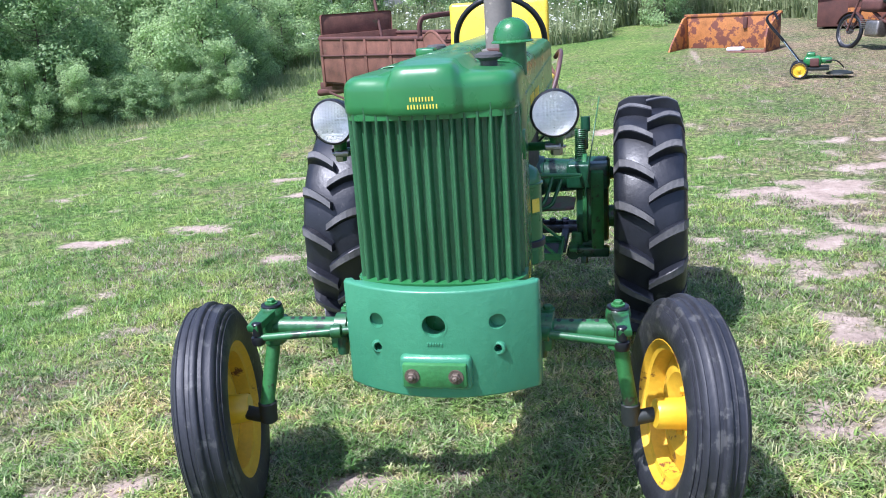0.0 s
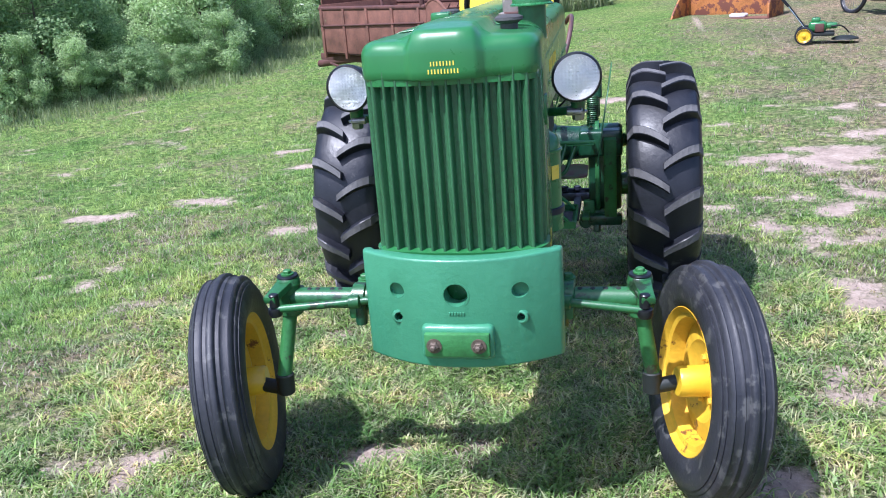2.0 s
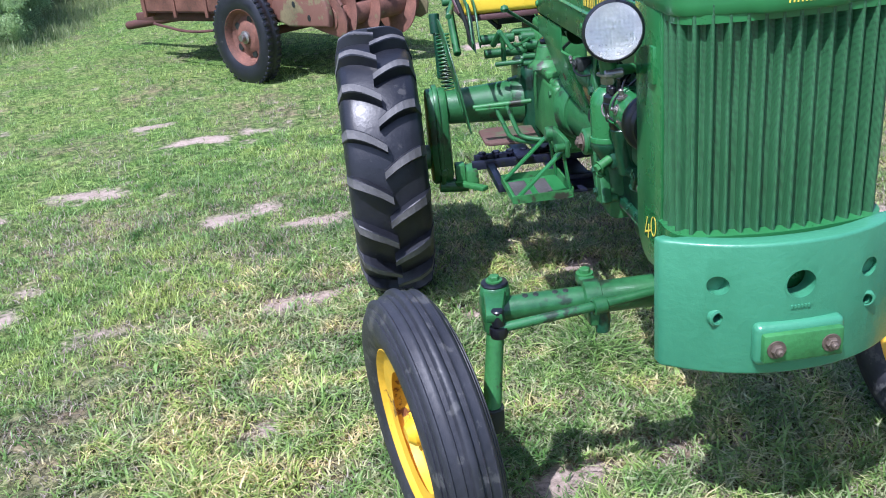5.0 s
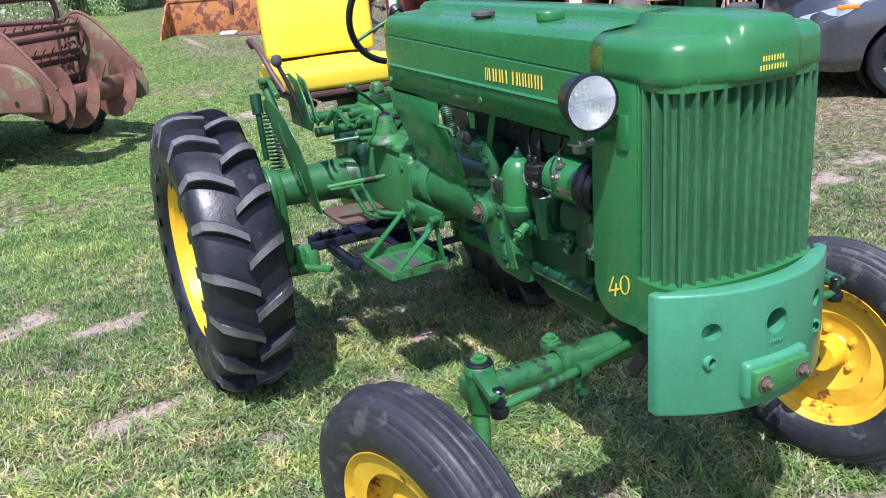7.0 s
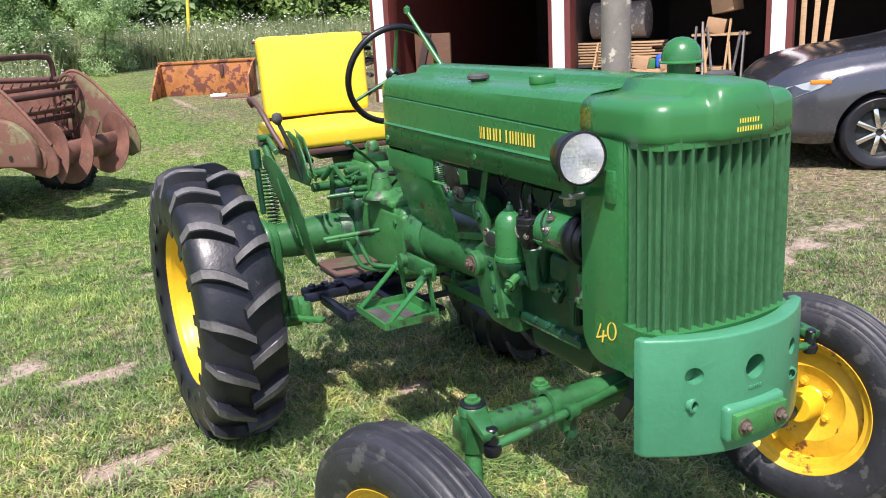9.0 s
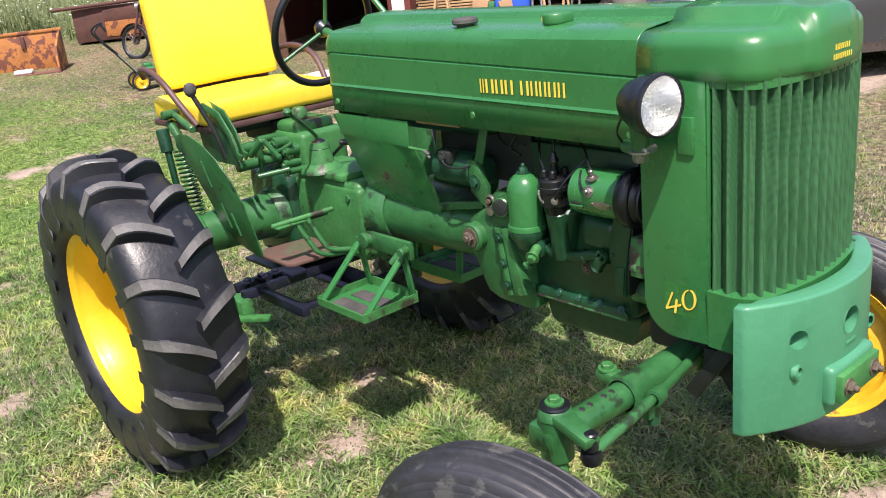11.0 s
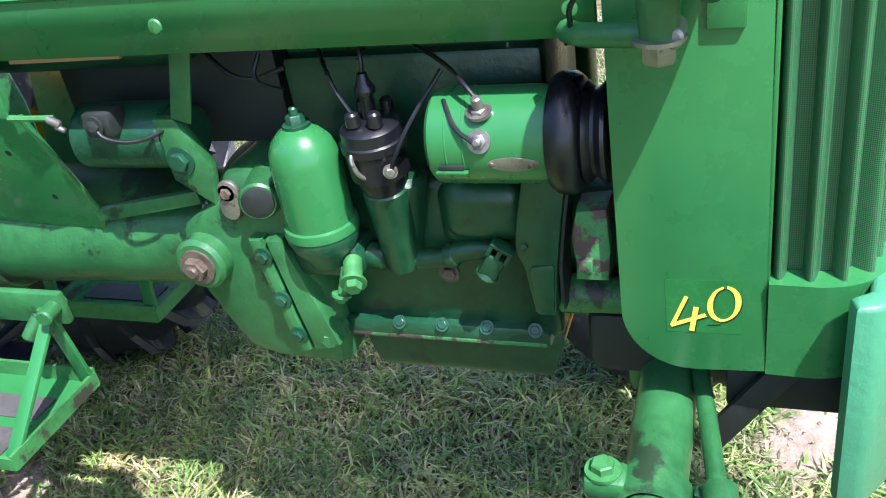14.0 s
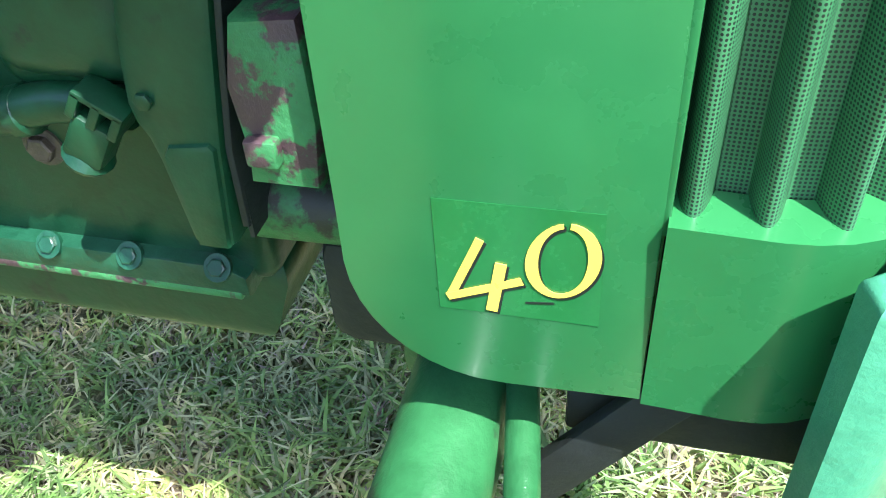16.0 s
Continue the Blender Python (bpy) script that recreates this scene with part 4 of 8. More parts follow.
def spindle(k, s, wheel):
    """King pin, its housing, the steering arm on top and the stub to the hub."""
    low = Vector((k.x + s * 0.034, wheel.y - 0.014, 0.340))
    base = tp("kingpin_housing", joined(rod((k.x, k.y, 0.545), (k.x, k.y, 0.655), 0.034, 0.034, 28, 0.006), box((k.x - 0.035, k.y - 0.02, 0.565), (k.x + 0.035, k.y + 0.05, 0.625), 0.012)), GREEN_CAST, "green cast kingpin housing")
    tp("kingpin_washer", lathe([(0, 0.0), (0.031, 0.0), (0.032, 0.003), (0.030, 0.007), (0.022, 0.008), (0, 0.008)], Matrix.Translation((k.x, k.y, 0.664)), 28), BLACK, "greasy black washer", base)
    tp("kingpin_nut", joined(lathe([(0, 0.0), (0.018, 0.0), (0.018, 0.003), (0, 0.003)], Matrix.Translation((k.x, k.y, 0.672)), 22), hexbolt((k.x, k.y, 0.674), (0, 0, 1), 0.013, 0.012)), GREEN_WORN, "greasy kingpin nut", base)
    arm_end = Vector((k.x + s * 0.020, k.y - 0.108, 0.612))
    tp("steering_arm", joined(rod((k.x, k.y, 0.640), (k.x, k.y, 0.664), 0.036, 0.033, 28), plate([(-0.027, 0), (0.027, 0), (0.020, 0.08), (0.018, 0.112), (-0.018, 0.112), (-0.020, 0.08)], 0.024, Matrix.Translation((k.x, k.y, 0.640)) @ pose(0, 0, 0, 0, 0, 180 + s * 10) @ pose(0, 0, 0, -11, 0, 0), 0.006)), GREEN_CAST, "green forged steering arm", base)
    tp("ball_joint", joined(rod(arm_end + Vector((-s * 0.01, 0.01, 0.035)), arm_end + Vector((-s * 0.01, 0.01, -0.005)), 0.015), lathe([(0, -0.028), (0.018, -0.024), (0.022, -0.012), (0.020, 0.0), (0, 0.002)], Matrix.Translation(arm_end + Vector((-s * 0.01, 0.01, -0.008))), 22)), BLACK, "black greasy ball joint", base)
    tp("spindle", rod((k.x + s * 0.004, k.y, 0.56), low + Vector((0, 0, 0.02)), 0.021, 0.022, 24), GREEN_WORN, "green upright wheel spindle", base)
    tp("spindle_collar", joined(rod(low + Vector((-s * 0.002, 0, 0.030)), low + Vector((0, 0, -0.035)), 0.028, 0.027, 26), rod(low + Vector((0, 0, -0.02)), Vector((wheel.x - s * 0.06, wheel.y, wheel.z)), 0.022, 0.022)), DARK, "greasy black spindle collar", base)
    return arm_end


WFL, WFR = Vector((-0.753, 2.286, 0.327)), Vector((0.632, 2.345, 0.334))
a_l, a_r = spindle(KL, -1, WFL), spindle(KR, 1, WFR)
tp("tie_rod", joined(sweep([a_l + Vector((0.01, 0.01, -0.012)), (-0.36, 2.236, 0.615), (-0.05, 2.288, 0.630)], 0.0115, 12), lathe([(0.0135, 0), (0.02, 0.002), (0.02, 0.03), (0.0135, 0.034)], frame_of((-0.36, 2.236, 0.615), (-0.1, 2.279, 0.628)), 16)), GREEN_CAST, "chipped green tie rod")
tp("tie_rod", joined(sweep([a_r + Vector((-0.01, 0.01, -0.012)), (0.27, 2.236, 0.615), (-0.04, 2.288, 0.630)], 0.0115, 12), lathe([(0.0135, 0), (0.02, 0.002), (0.02, 0.03), (0.0135, 0.034)], frame_of((0.27, 2.236, 0.615), (0.1, 2.266, 0.625)), 16)), GREEN_CAST, "chipped green tie rod")
tp("front_bolster", joined(box((-0.13, 2.19, 0.60), (0.13, 2.42, 0.70), 0.02), box((-0.09, 2.14, 0.56), (0.09, 2.36, 0.66), 0.015)), DARK, "dark front bolster casting")
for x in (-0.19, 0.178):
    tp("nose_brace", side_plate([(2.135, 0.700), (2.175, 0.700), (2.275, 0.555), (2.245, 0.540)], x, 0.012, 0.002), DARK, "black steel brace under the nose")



# ---- wheels ----
def wheel_pose(c, camber, steer):
    """Local z is the axle, pointing outwards."""
    return Matrix.Translation(c) @ pose(0, 0, 0, 0, 0, steer) @ pose(0, 0, 0, 0, camber, 0)


def front_wheel(c, s, camber, steer):
    m = wheel_pose(c, camber, steer) @ pose(0, 0, 0, 0, 90 * s, 0)
    # stepped sidewalls, broad hollow bands and a raised middle rib
    half = [(0.205, 0.054), (0.213, 0.063), (0.235, 0.073), (0.262, 0.0785), (0.285, 0.077), (0.297, 0.073), (0.3005, 0.0712), (0.2995, 0.068), (0.309, 0.066), (0.3125, 0.0625), (0.3115, 0.0600), (0.321, 0.0575), (0.328, 0.053), (0.3305, 0.049), (0.3275, 0.046), (0.328, 0.034), (0.331, 0.027), (0.3345, 0.025), (0.332, 0.0225), (0.3325, 0.013), (0.3355, 0.0105), (0.341, 0.009), (0.3435, 0.006), (0.344, 0.0)]
    prof = half + [(r, -z) for r, z in reversed(half[:-1])]
    tyre = tp("front_tyre", lathe(prof, m, 72), RUBBER_DUSTY, "black ribbed rubber front tyre", angle=40)
    rim = tp("front_rim", lathe([(0.150, 0.045), (0.200, 0.050), (0.2105, 0.058), (0.215, 0.062), (0.211, 0.064), (0.203, 0.057), (0.196, 0.048), (0.182, 0.044), (0.176, 0.018), (0.172, 0.010), (0.150, 0.000), (0.118, -0.006), (0.095, 0.012), (0.070, 0.018), (0.045, 0.018), (0.045, 0.010), (0.09, 0.004), (0.118, -0.014), (0.15, -0.008), (0.174, 0.0), (0.178, -0.03), (0.182, -0.044), (0.196, -0.048), (0.203, -0.057), (0.211, -0.064), (0.215, -0.062), (0.2105, -0.058), (0.200, -0.050)], m, 56), YELLOW_RUST, "rust-streaked yellow pressed-steel wheel rim", angle=30)
    tp("hub", lathe([(0.0, 0.062), (0.020, 0.061), (0.026, 0.054), (0.034, 0.046), (0.036, 0.02), (0.050, 0.018), (0.050, 0.004), (0.046, 0.0), (0.044, -0.075), (0.040, -0.082), (0.0, -0.082)], m, 32), YELLOW, "yellow wheel hub", rim)
    for i in range(5):
        a = 2 * math.pi * i / 5 + 0.3
        p = m @ Vector((0.066 * math.cos(a), 0.066 * math.sin(a), 0.020))
        n = m.to_3x3() @ Vector((0, 0, 1))
        tp("wheel_bolt", hexbolt(p, n, 0.010, 0.011), YELLOW_RUST, parent=rim)
        p2 = m @ Vector((0.066 * math.cos(a), 0.066 * math.sin(a), 0.004))
        tp("wheel_nut", hexbolt(p2, -n, 0.010, 0.012), YELLOW_RUST, parent=rim)
    return tyre


front_wheel(WFL, -1, -3.5, 14)
front_wheel(WFR, 1, 5.0, 15)


def rear_lug_mesh(R, half, s):
    """One bar from the crown to the shoulder, for a wheel whose axle is z; it starts at angle zero on the crown."""
    bm = bmesh.new()
    n = 7
    rows = []
    for i in range(n + 1):
        t = i / n
        z = s * (-0.010 + (half + 0.012) * t)
        ang = 0.01 + 0.235 * t - 0.085 * t * t
        rb = R - 0.002 - 0.046 * max(0.0, t - 0.45) ** 1.6 * 2.0
        drop = 0.10 * max(0.0, t - 0.86) / 0.14
        top = rb + 0.041 - 0.020 * max(0, t - 0.55) ** 2 * 3 - drop * 0.55
        wide = 0.0140 + 0.0055 * t
        cen = []
        for r, w in ((rb - 0.03 - drop, wide * 1.55), (top - 0.004, wide * 1.05), (top, wide * 0.85)):
            cen.append((r, w / R))
        prof = [(cen[0][0], -cen[0][1]), (cen[1][0], -cen[1][1]), (cen[2][0], -cen[2][1]), (cen[2][0], cen[2][1]), (cen[1][0], cen[1][1]), (cen[0][0], cen[0][1])]
        rows.append([bm.verts.new((r * math.cos(ang + a), r * math.sin(ang + a), z)) for r, a in prof])
    for a, b in zip(rows, rows[1:]):
        for k in range(5):
            bm.faces.new((a[k], a[k + 1], b[k + 1], b[k])).material_index = 1 if k == 2 else 0
    bm.faces.new(rows[0])
    bm.faces.new(rows[-1][::-1])
    bmesh.ops.recalc_face_normals(bm, faces=bm.faces[:])
    me = bpy.data.meshes.new("tread_lug")
    bm.to_mesh(me)
    bm.free()
    return me


def lug_material():
    """Rubber whose flat outer faces are scuffed grey."""
    m = material("lug_rubber", (0.085, 0.083, 0.083), 0.68, vary=0.35, scale=14, bump=0.4, bump_scale=90, spots=0.52, spot_color=(0.125, 0.121, 0.118), spot_scale=9)
    return m


LUG = lug_material()


def rear_wheel(c, s):
    m = Matrix.Translation(c) @ pose(0, 0, 0, 0, 90 * s, 0)
    R, half = 0.502, 0.148
    k = 0.96
    side = [(0.318, 0.105), (0.325, 0.120), (0.345, 0.131), (0.395, 0.140), (0.445, 0.1385), (0.480, 0.130), (0.500, 0.117), (0.512, 0.090), (0.520, 0.050), (0.523, 0.0)]
    side = [(r * k, z * 1.07) for r, z in side]
    prof = side + [(r, -z) for r, z in reversed(side[:-1])]
    tyre = tp("rear_tyre", lathe(prof, m, 84), RUBBER, "black rubber rear tractor tyre with chevron bars")
    lugs = {1: rear_lug_mesh(R, half, 1), -1: rear_lug_mesh(R, half, -1)}
    n = 18
    for side_sign, me in lugs.items():
        me.materials.append(RUBBER)
        me.materials.append(LUG)
        for i in range(n):
            ob = new("tread_lug", me)
            a = 2 * math.pi * (i + (0.5 if side_sign > 0 else 0)) / n
            local = Matrix.Rotation(a, 4, "Z")
            if s > 0:
                local = Matrix.Rotation(a, 4, "Z") @ Matrix.Diagonal((1, -1, 1, 1))
            ob.parent = tyre
            under(ob, tyre)
            ob.matrix_basis = m @ local
    rim = tp("rear_rim", lathe([(r * 0.955, z) for r, z in [(0.295, 0.085), (0.318, 0.098), (0.328, 0.108), (0.331, 0.116), (0.326, 0.119), (0.315, 0.108), (0.300, 0.097), (0.290, 0.070), (0.287, 0.0), (0.290, -0.070), (0.300, -0.097), (0.315, -0.108), (0.326, -0.119), (0.331, -0.116), (0.328, -0.108), (0.318, -0.098), (0.295, -0.085), (0.283, -0.06), (0.281, 0.0), (0.283, 0.06), (0.295, 0.085)]], m, 72), YELLOW, "bright yellow rear wheel rim", angle=30)
    tp("wheel_disc", lathe([(r * 0.955, z) for r, z in [(0.281, -0.030), (0.276, -0.048), (0.255, -0.056), (0.20, -0.060), (0.165, -0.030), (0.150, -0.022), (0.070, -0.022), (0.070, -0.030), (0.150, -0.031), (0.170, -0.042), (0.20, -0.070), (0.258, -0.066), (0.281, -0.054)]], m, 56), YELLOW, "yellow dished wheel disc", rim)
    tp("wheel_hub", lathe([(0, 0.03), (0.03, 0.028), (0.042, 0.02), (0.05, -0.01), (0.09, -0.014), (0.092, -0.03), (0, -0.03)], m, 32), GREEN_CAST, "green cast wheel hub", rim)
    nrm = m.to_3x3() @ Vector((0, 0, 1))
    for i in range(6):
        a = 2 * math.pi * i / 6
        tp("wheel_bolt", hexbolt(m @ Vector((0.115 * math.cos(a), 0.115 * math.sin(a), -0.022)), nrm, 0.014, 0.013), RUSTY_BOLT, "rusty wheel bolt", rim)
    for i in range(4):
        a = 2 * math.pi * i / 4 + 0.4
        p, q = m @ Vector((0.27 * math.cos(a), 0.27 * math.sin(a), -0.075)), m @ Vector((0.235 * math.cos(a), 0.235 * math.sin(a), -0.08))
        tp("rim_lug", joined(box((-0.02, -0.035, -0.012), (0.02, 0.035, 0.012), 0.006, m=frame_of(p, m @ Vector((0, 0, -0.075))) @ pose(0, 0, 0, 0, 90, 0)), hexbolt(q, -nrm, 0.012, 0.012)), YELLOW_RUST, "yellow rim clamp", rim)
    return tyre


rear_wheel(Vector((-0.772, AX_R, 0.506)), -1)
rear_wheel(Vector((0.585, AX_R, 0.508)), 1)

# ---- engine and drive line ----
def ybar(x, z, y0, y1, r, r2=None, seg=28, bevel=0.004):
    return rod((x, y0, z), (x, y1, z), r, r2, seg, bevel)


PLACE[0] = Vector((0, -0.004, -0.004))
# block, cover and pan colours hold grease plus the bay's shade
tp("engine_block_top", box((-0.10, 2.455, 0.88), (0.10, 2.80, 1.06), 0.012), GREEN_GREASE_SHADE)
tp("block_foot", side_plate([(2.470, 0.655), (2.470, 0.672), (2.484, 0.681), (2.776, 0.681), (2.79, 0.672), (2.79, 0.655)], -0.142, 0.27, 0.004), GREEN_GREASE_SHADE, "wet oily ledge of the block")
tp("engine_block", box((-0.128, 2.455, 0.655), (0.12, 2.80, 0.90), 0.014, 3), GREEN_OIL_SHADE, "oily green engine block, darkened for the bay's shade")
tp("cylinder_head", box((-0.085, 2.46, 1.05), (0.09, 2.80, 1.17), 0.015), GREEN_GREASE_SHADE, "oily cylinder head, darkened for the bay's shade")
tp("block_lobe", joined(box((-0.166, 2.478, 0.826), (-0.10, 2.592, 0.912), 0.028, 6), box((-0.150, 2.50, 0.812), (-0.10, 2.60, 0.90), 0.02, 5)), GREEN_OIL_SHADE, "rounded dark green swelling of the block")
tp("block_column", joined(rod((-0.136, 2.662, 0.79), (-0.142, 2.636, 0.92), 0.026, 0.030, 24, 0.008), rod((-0.132, 2.678, 0.81), (-0.132, 2.676, 0.775), 0.030, 0.022, 20, 0.008)), GREEN_OIL_SHADE)
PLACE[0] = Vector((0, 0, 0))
cover = tp("timing_cover", side_plate([(2.472, 0.920), (2.478, 0.894), (2.483, 0.872), (2.487, 0.850), (2.490, 0.826), (2.488, 0.814), (2.483, 0.804), (2.480, 0.790), (2.477, 0.765), (2.473, 0.731), (2.468, 0.727), (2.450, 0.727), (2.445, 0.731), (2.438, 0.802), (2.429, 0.86), (2.419, 0.920)], -0.176, 0.06, 0.005), GREEN_OIL_SHADE, "dark green timing cover casting")
tp("cover_boss", joined(side_plate([(2.474, 0.795), (2.468, 0.730), (2.448, 0.730), (2.441, 0.802), (2.444, 0.806), (2.470, 0.802)], -0.1795, 0.012, 0.003)), GREEN_OIL_SHADE, parent=cover)
tp("cover_gasket", box((-0.170, 2.4335, 0.735), (-0.12, 2.4365, 0.80), 0.0), DARK, parent=cover)
tp("cover_flange", side_plate([(2.414, 0.920), (2.4185, 0.920), (2.4285, 0.86), (2.4375, 0.80), (2.4385, 0.745), (2.434, 0.745), (2.433, 0.80), (2.424, 0.86)], -0.173, 0.05, 0.001), DARK, parent=cover)
tp("bolt", hexbolt((-0.1765, 2.477, 0.830), (-1, 0, 0), 0.0055, 0.003, False), GREEN_OIL_SHADE, parent=cover)
pan_bm = plate([(-0.104, 2.455), (0.104, 2.455), (0.104, 2.765), (-0.104, 2.765)], 0.100, Matrix.Translation((0, 0, 0.5545)), 0.026, 5)
for v in pan_bm.verts:
    deep = max(0.0, min(1.0, (0.645 - v.co.z) / 0.085))
    v.co.y = 2.62 + (v.co.y - 2.62) * (1 - 0.17 * deep ** 1.6)
tp("oil_pan", pan_bm, GREEN_OIL_SHADE, "smooth green oil pan")
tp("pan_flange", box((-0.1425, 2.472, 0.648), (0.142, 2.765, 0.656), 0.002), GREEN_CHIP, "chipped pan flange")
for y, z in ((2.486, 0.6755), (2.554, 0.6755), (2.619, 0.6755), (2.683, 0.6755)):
    tp("bolt", hexbolt((-0.1405, y, z), (-0.8, 0, 0.6), 0.0068, 0.005), GREEN_GREASE_SHADE)
tp("coolant_pipe", joined(sweep([(-0.145, 2.695, 0.793), (-0.150, 2.66, 0.789), (-0.152, 2.60, 0.792), (-0.152, 2.575, 0.803), (-0.150, 2.55, 0.808), (-0.152, 2.505, 0.808)], 0.0135, 14), rod((-0.150, 2.705, 0.796), (-0.153, 2.672, 0.790), 0.018, 0.018, 20, 0.005), rod((-0.150, 2.592, 0.795), (-0.150, 2.575, 0.80), 0.0165, 0.0165, 18, 0.004)), GREEN_OIL_SHADE, "oily shade-darkened green pipe along the block")
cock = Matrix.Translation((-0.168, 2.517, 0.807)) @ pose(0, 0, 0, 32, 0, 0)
cock_body = tp("drain_cock", box((-0.012, -0.013, -0.027), (0.010, 0.013, 0.006), 0.004, m=cock), GREEN_OIL_SHADE, "dark green slotted drain cock")
tp("cock_seat", lathe([(0, 0), (0.014, 0), (0.016, 0.004), (0.012, 0.010), (0, 0.010)], cock @ pose(0, 0, -0.033), 16), GREEN_OIL_SHADE, parent=cock_body)
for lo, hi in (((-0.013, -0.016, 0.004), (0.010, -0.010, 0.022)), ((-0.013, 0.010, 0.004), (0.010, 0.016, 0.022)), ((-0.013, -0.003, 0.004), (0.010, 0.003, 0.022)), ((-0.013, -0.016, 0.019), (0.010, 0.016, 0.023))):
    tp("cock_fin", box(lo, hi, 0.001, m=cock), GREEN_OIL_SHADE, parent=cock_body)
tp("plug", joined(hexbolt((-0.128, 2.60, 0.755), (-1, 0, 0), 0.010, 0.008)), RUSTY_BOLT, "rusty plug in the block")
PLACE[0] = Vector((0, -0.004, 0.018))
tp("crank_hub", joined(ybar(-0.125, 0.712, 2.35, 2.455, 0.024, 0.026), ybar(0, 0.74, 2.36, 2.46, 0.075)), GREEN_WORN)
tp("frame_rail", box((-0.10, 2.30, 0.655), (0.10, 2.47, 0.70), 0.01), GREEN_GREASE_SHADE)
tp("belt_tensioner", joined(side_plate([(2.374, 0.878), (2.410, 0.874), (2.418, 0.838), (2.414, 0.80), (2.416, 0.780), (2.376, 0.780), (2.372, 0.82)], -0.198, 0.05, 0.005), box((-0.206, 2.393, 0.797), (-0.196, 2.411, 0.813), 0.002)), GREEN_CHIP, "rust-chipped green casting with a square head bolt")
tp("generator_fan", lathe([(0, -0.004), (0.055, -0.004), (0.064, -0.001), (0.0685, 0.006), (0.070, 0.014), (0.0685, 0.024), (0.063, 0.031), (0.052, 0.034), (0, 0.034)], frame_of((-0.166, 2.430, 0.958), (-0.166, 2.0, 0.958)), 44), BLACK, "smooth black generator fan drum")
tp("fan_belt_pulley", lathe([(0, 0), (0.054, 0), (0.058, 0.004), (0.050, 0.012), (0.050, 0.016), (0.058, 0.024), (0.056, 0.028), (0.02, 0.030), (0.014, 0.034), (0, 0.034)], frame_of((-0.166, 2.397, 0.958), (-0.166, 2.0, 0.958)), 36), BLACK, "black generator pulley")
tp("fan_blade", joined(*[box((-0.028, -0.002, 0.02), (0.028, 0.002, 0.15), 0.001, m=Matrix.Translation((0, 2.345, 0.98)) @ pose(0, 0, 0, 0, a, 0) @ pose(0, 0, 0, 0, 0, 25)) for a in (0, 90, 180, 270)]), DARK)

# unseen bulk, added so the gap behind the engine stays dark
tp("exhaust_manifold", joined(box((0.06, 2.48, 0.98), (0.155, 2.80, 1.06), 0.02, 3), rod((0.115, 2.61, 1.04), (0.115, 2.61, 1.35), 0.036)), RUST_DARK, "dark rusty exhaust manifold")
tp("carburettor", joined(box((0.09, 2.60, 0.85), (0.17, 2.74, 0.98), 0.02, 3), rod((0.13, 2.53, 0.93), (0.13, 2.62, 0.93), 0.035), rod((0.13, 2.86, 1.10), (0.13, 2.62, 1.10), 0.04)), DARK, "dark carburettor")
tp("battery_box", box((-0.06, 2.83, 0.90), (0.17, 3.20, 1.05), 0.01), DARK, "dark filler box closing the gap behind the engine")
PLACE[0] = Vector((0, -0.014, 0.016))
gen = tp("generator", lathe([(0, 0), (0.050, 0.001), (0.0555, 0.006), (0.0565, 0.012), (0.0565, 0.142), (0.060, 0.144), (0.060, 0.152), (0, 0.154)], frame_of((-0.168, 2.582, 0.960), (-0.168, 2.0, 0.960)), 44), GREEN, "light green cylindrical generator")
plate_n = Vector((-math.cos(0.20), 0, -math.sin(0.20)))
plate_v = Vector((-math.sin(0.20), 0, math.cos(0.20)))
plate_m = Matrix.Translation(Vector((-0.168, 2.478, 0.960)) + plate_n * 0.0562) @ Matrix((plate_v.cross(plate_n), plate_v, plate_n)).transposed().to_4x4()
tp("generator_plate", plate([(0.030 * math.cos(a * 0.2618) * abs(math.cos(a * 0.2618)) ** 0.15, 0.0095 * math.sin(a * 0.2618)) for a in range(24)], 0.0012, plate_m, 0.0004), STEEL, "worn grey oval name plate", gen)
for u in (-0.025, 0.025):
    tp("rivet", lathe([(0, 0.0022), (0.003, 0.0016), (0.0036, 0), (0, 0)], plate_m @ pose(u, 0, 0.0012), 12), RUSTY_BOLT, parent=gen)
for y in (2.556, 2.536):
    tp("band_seam", lathe([(0.0566, 0), (0.0573, 0.0006), (0.0573, 0.0016), (0.0566, 0.0022)], frame_of((-0.168, y, 0.960), (-0.168, 2.0, 0.960)), 44), GREEN, parent=gen)
tp("terminal", joined(rod((-0.205, 2.515, 1.002), (-0.212, 2.515, 1.024), 0.006), hexbolt((-0.206, 2.515, 1.004), (-0.3, 0, 1), 0.010, 0.006)), STEEL, "steel generator terminal", gen)
tp("terminal", joined(rod((-0.222, 2.514, 0.975), (-0.236, 2.514, 0.980), 0.005), hexbolt((-0.222, 2.514, 0.976), (-1, 0, 0.3), 0.009, 0.006)), STEEL, "steel generator terminal", gen)
tp("brush_window", box((-0.2265, 2.535, 0.942), (-0.219, 2.565, 0.948), 0.001), DARK, parent=gen)
tp("brush_band_clip", box((-0.2295, 2.53, 0.9385), (-0.221, 2.568, 0.9415), 0.0006), GREEN, parent=gen)
tp("wire", sweep([(-0.19, 2.56, 1.012), (-0.205, 2.552, 1.005), (-0.222, 2.54, 0.99), (-0.232, 2.518, 0.979)], 0.0028, 8), RUBBER, "grey cloth-covered wire", gen)
tp("wire", sweep([(-0.208, 2.515, 1.02), (-0.2, 2.53, 1.035), (-0.17, 2.56, 1.05), (-0.12, 2.62, 1.06)], 0.0028, 8), BLACK, "black wire", gen)

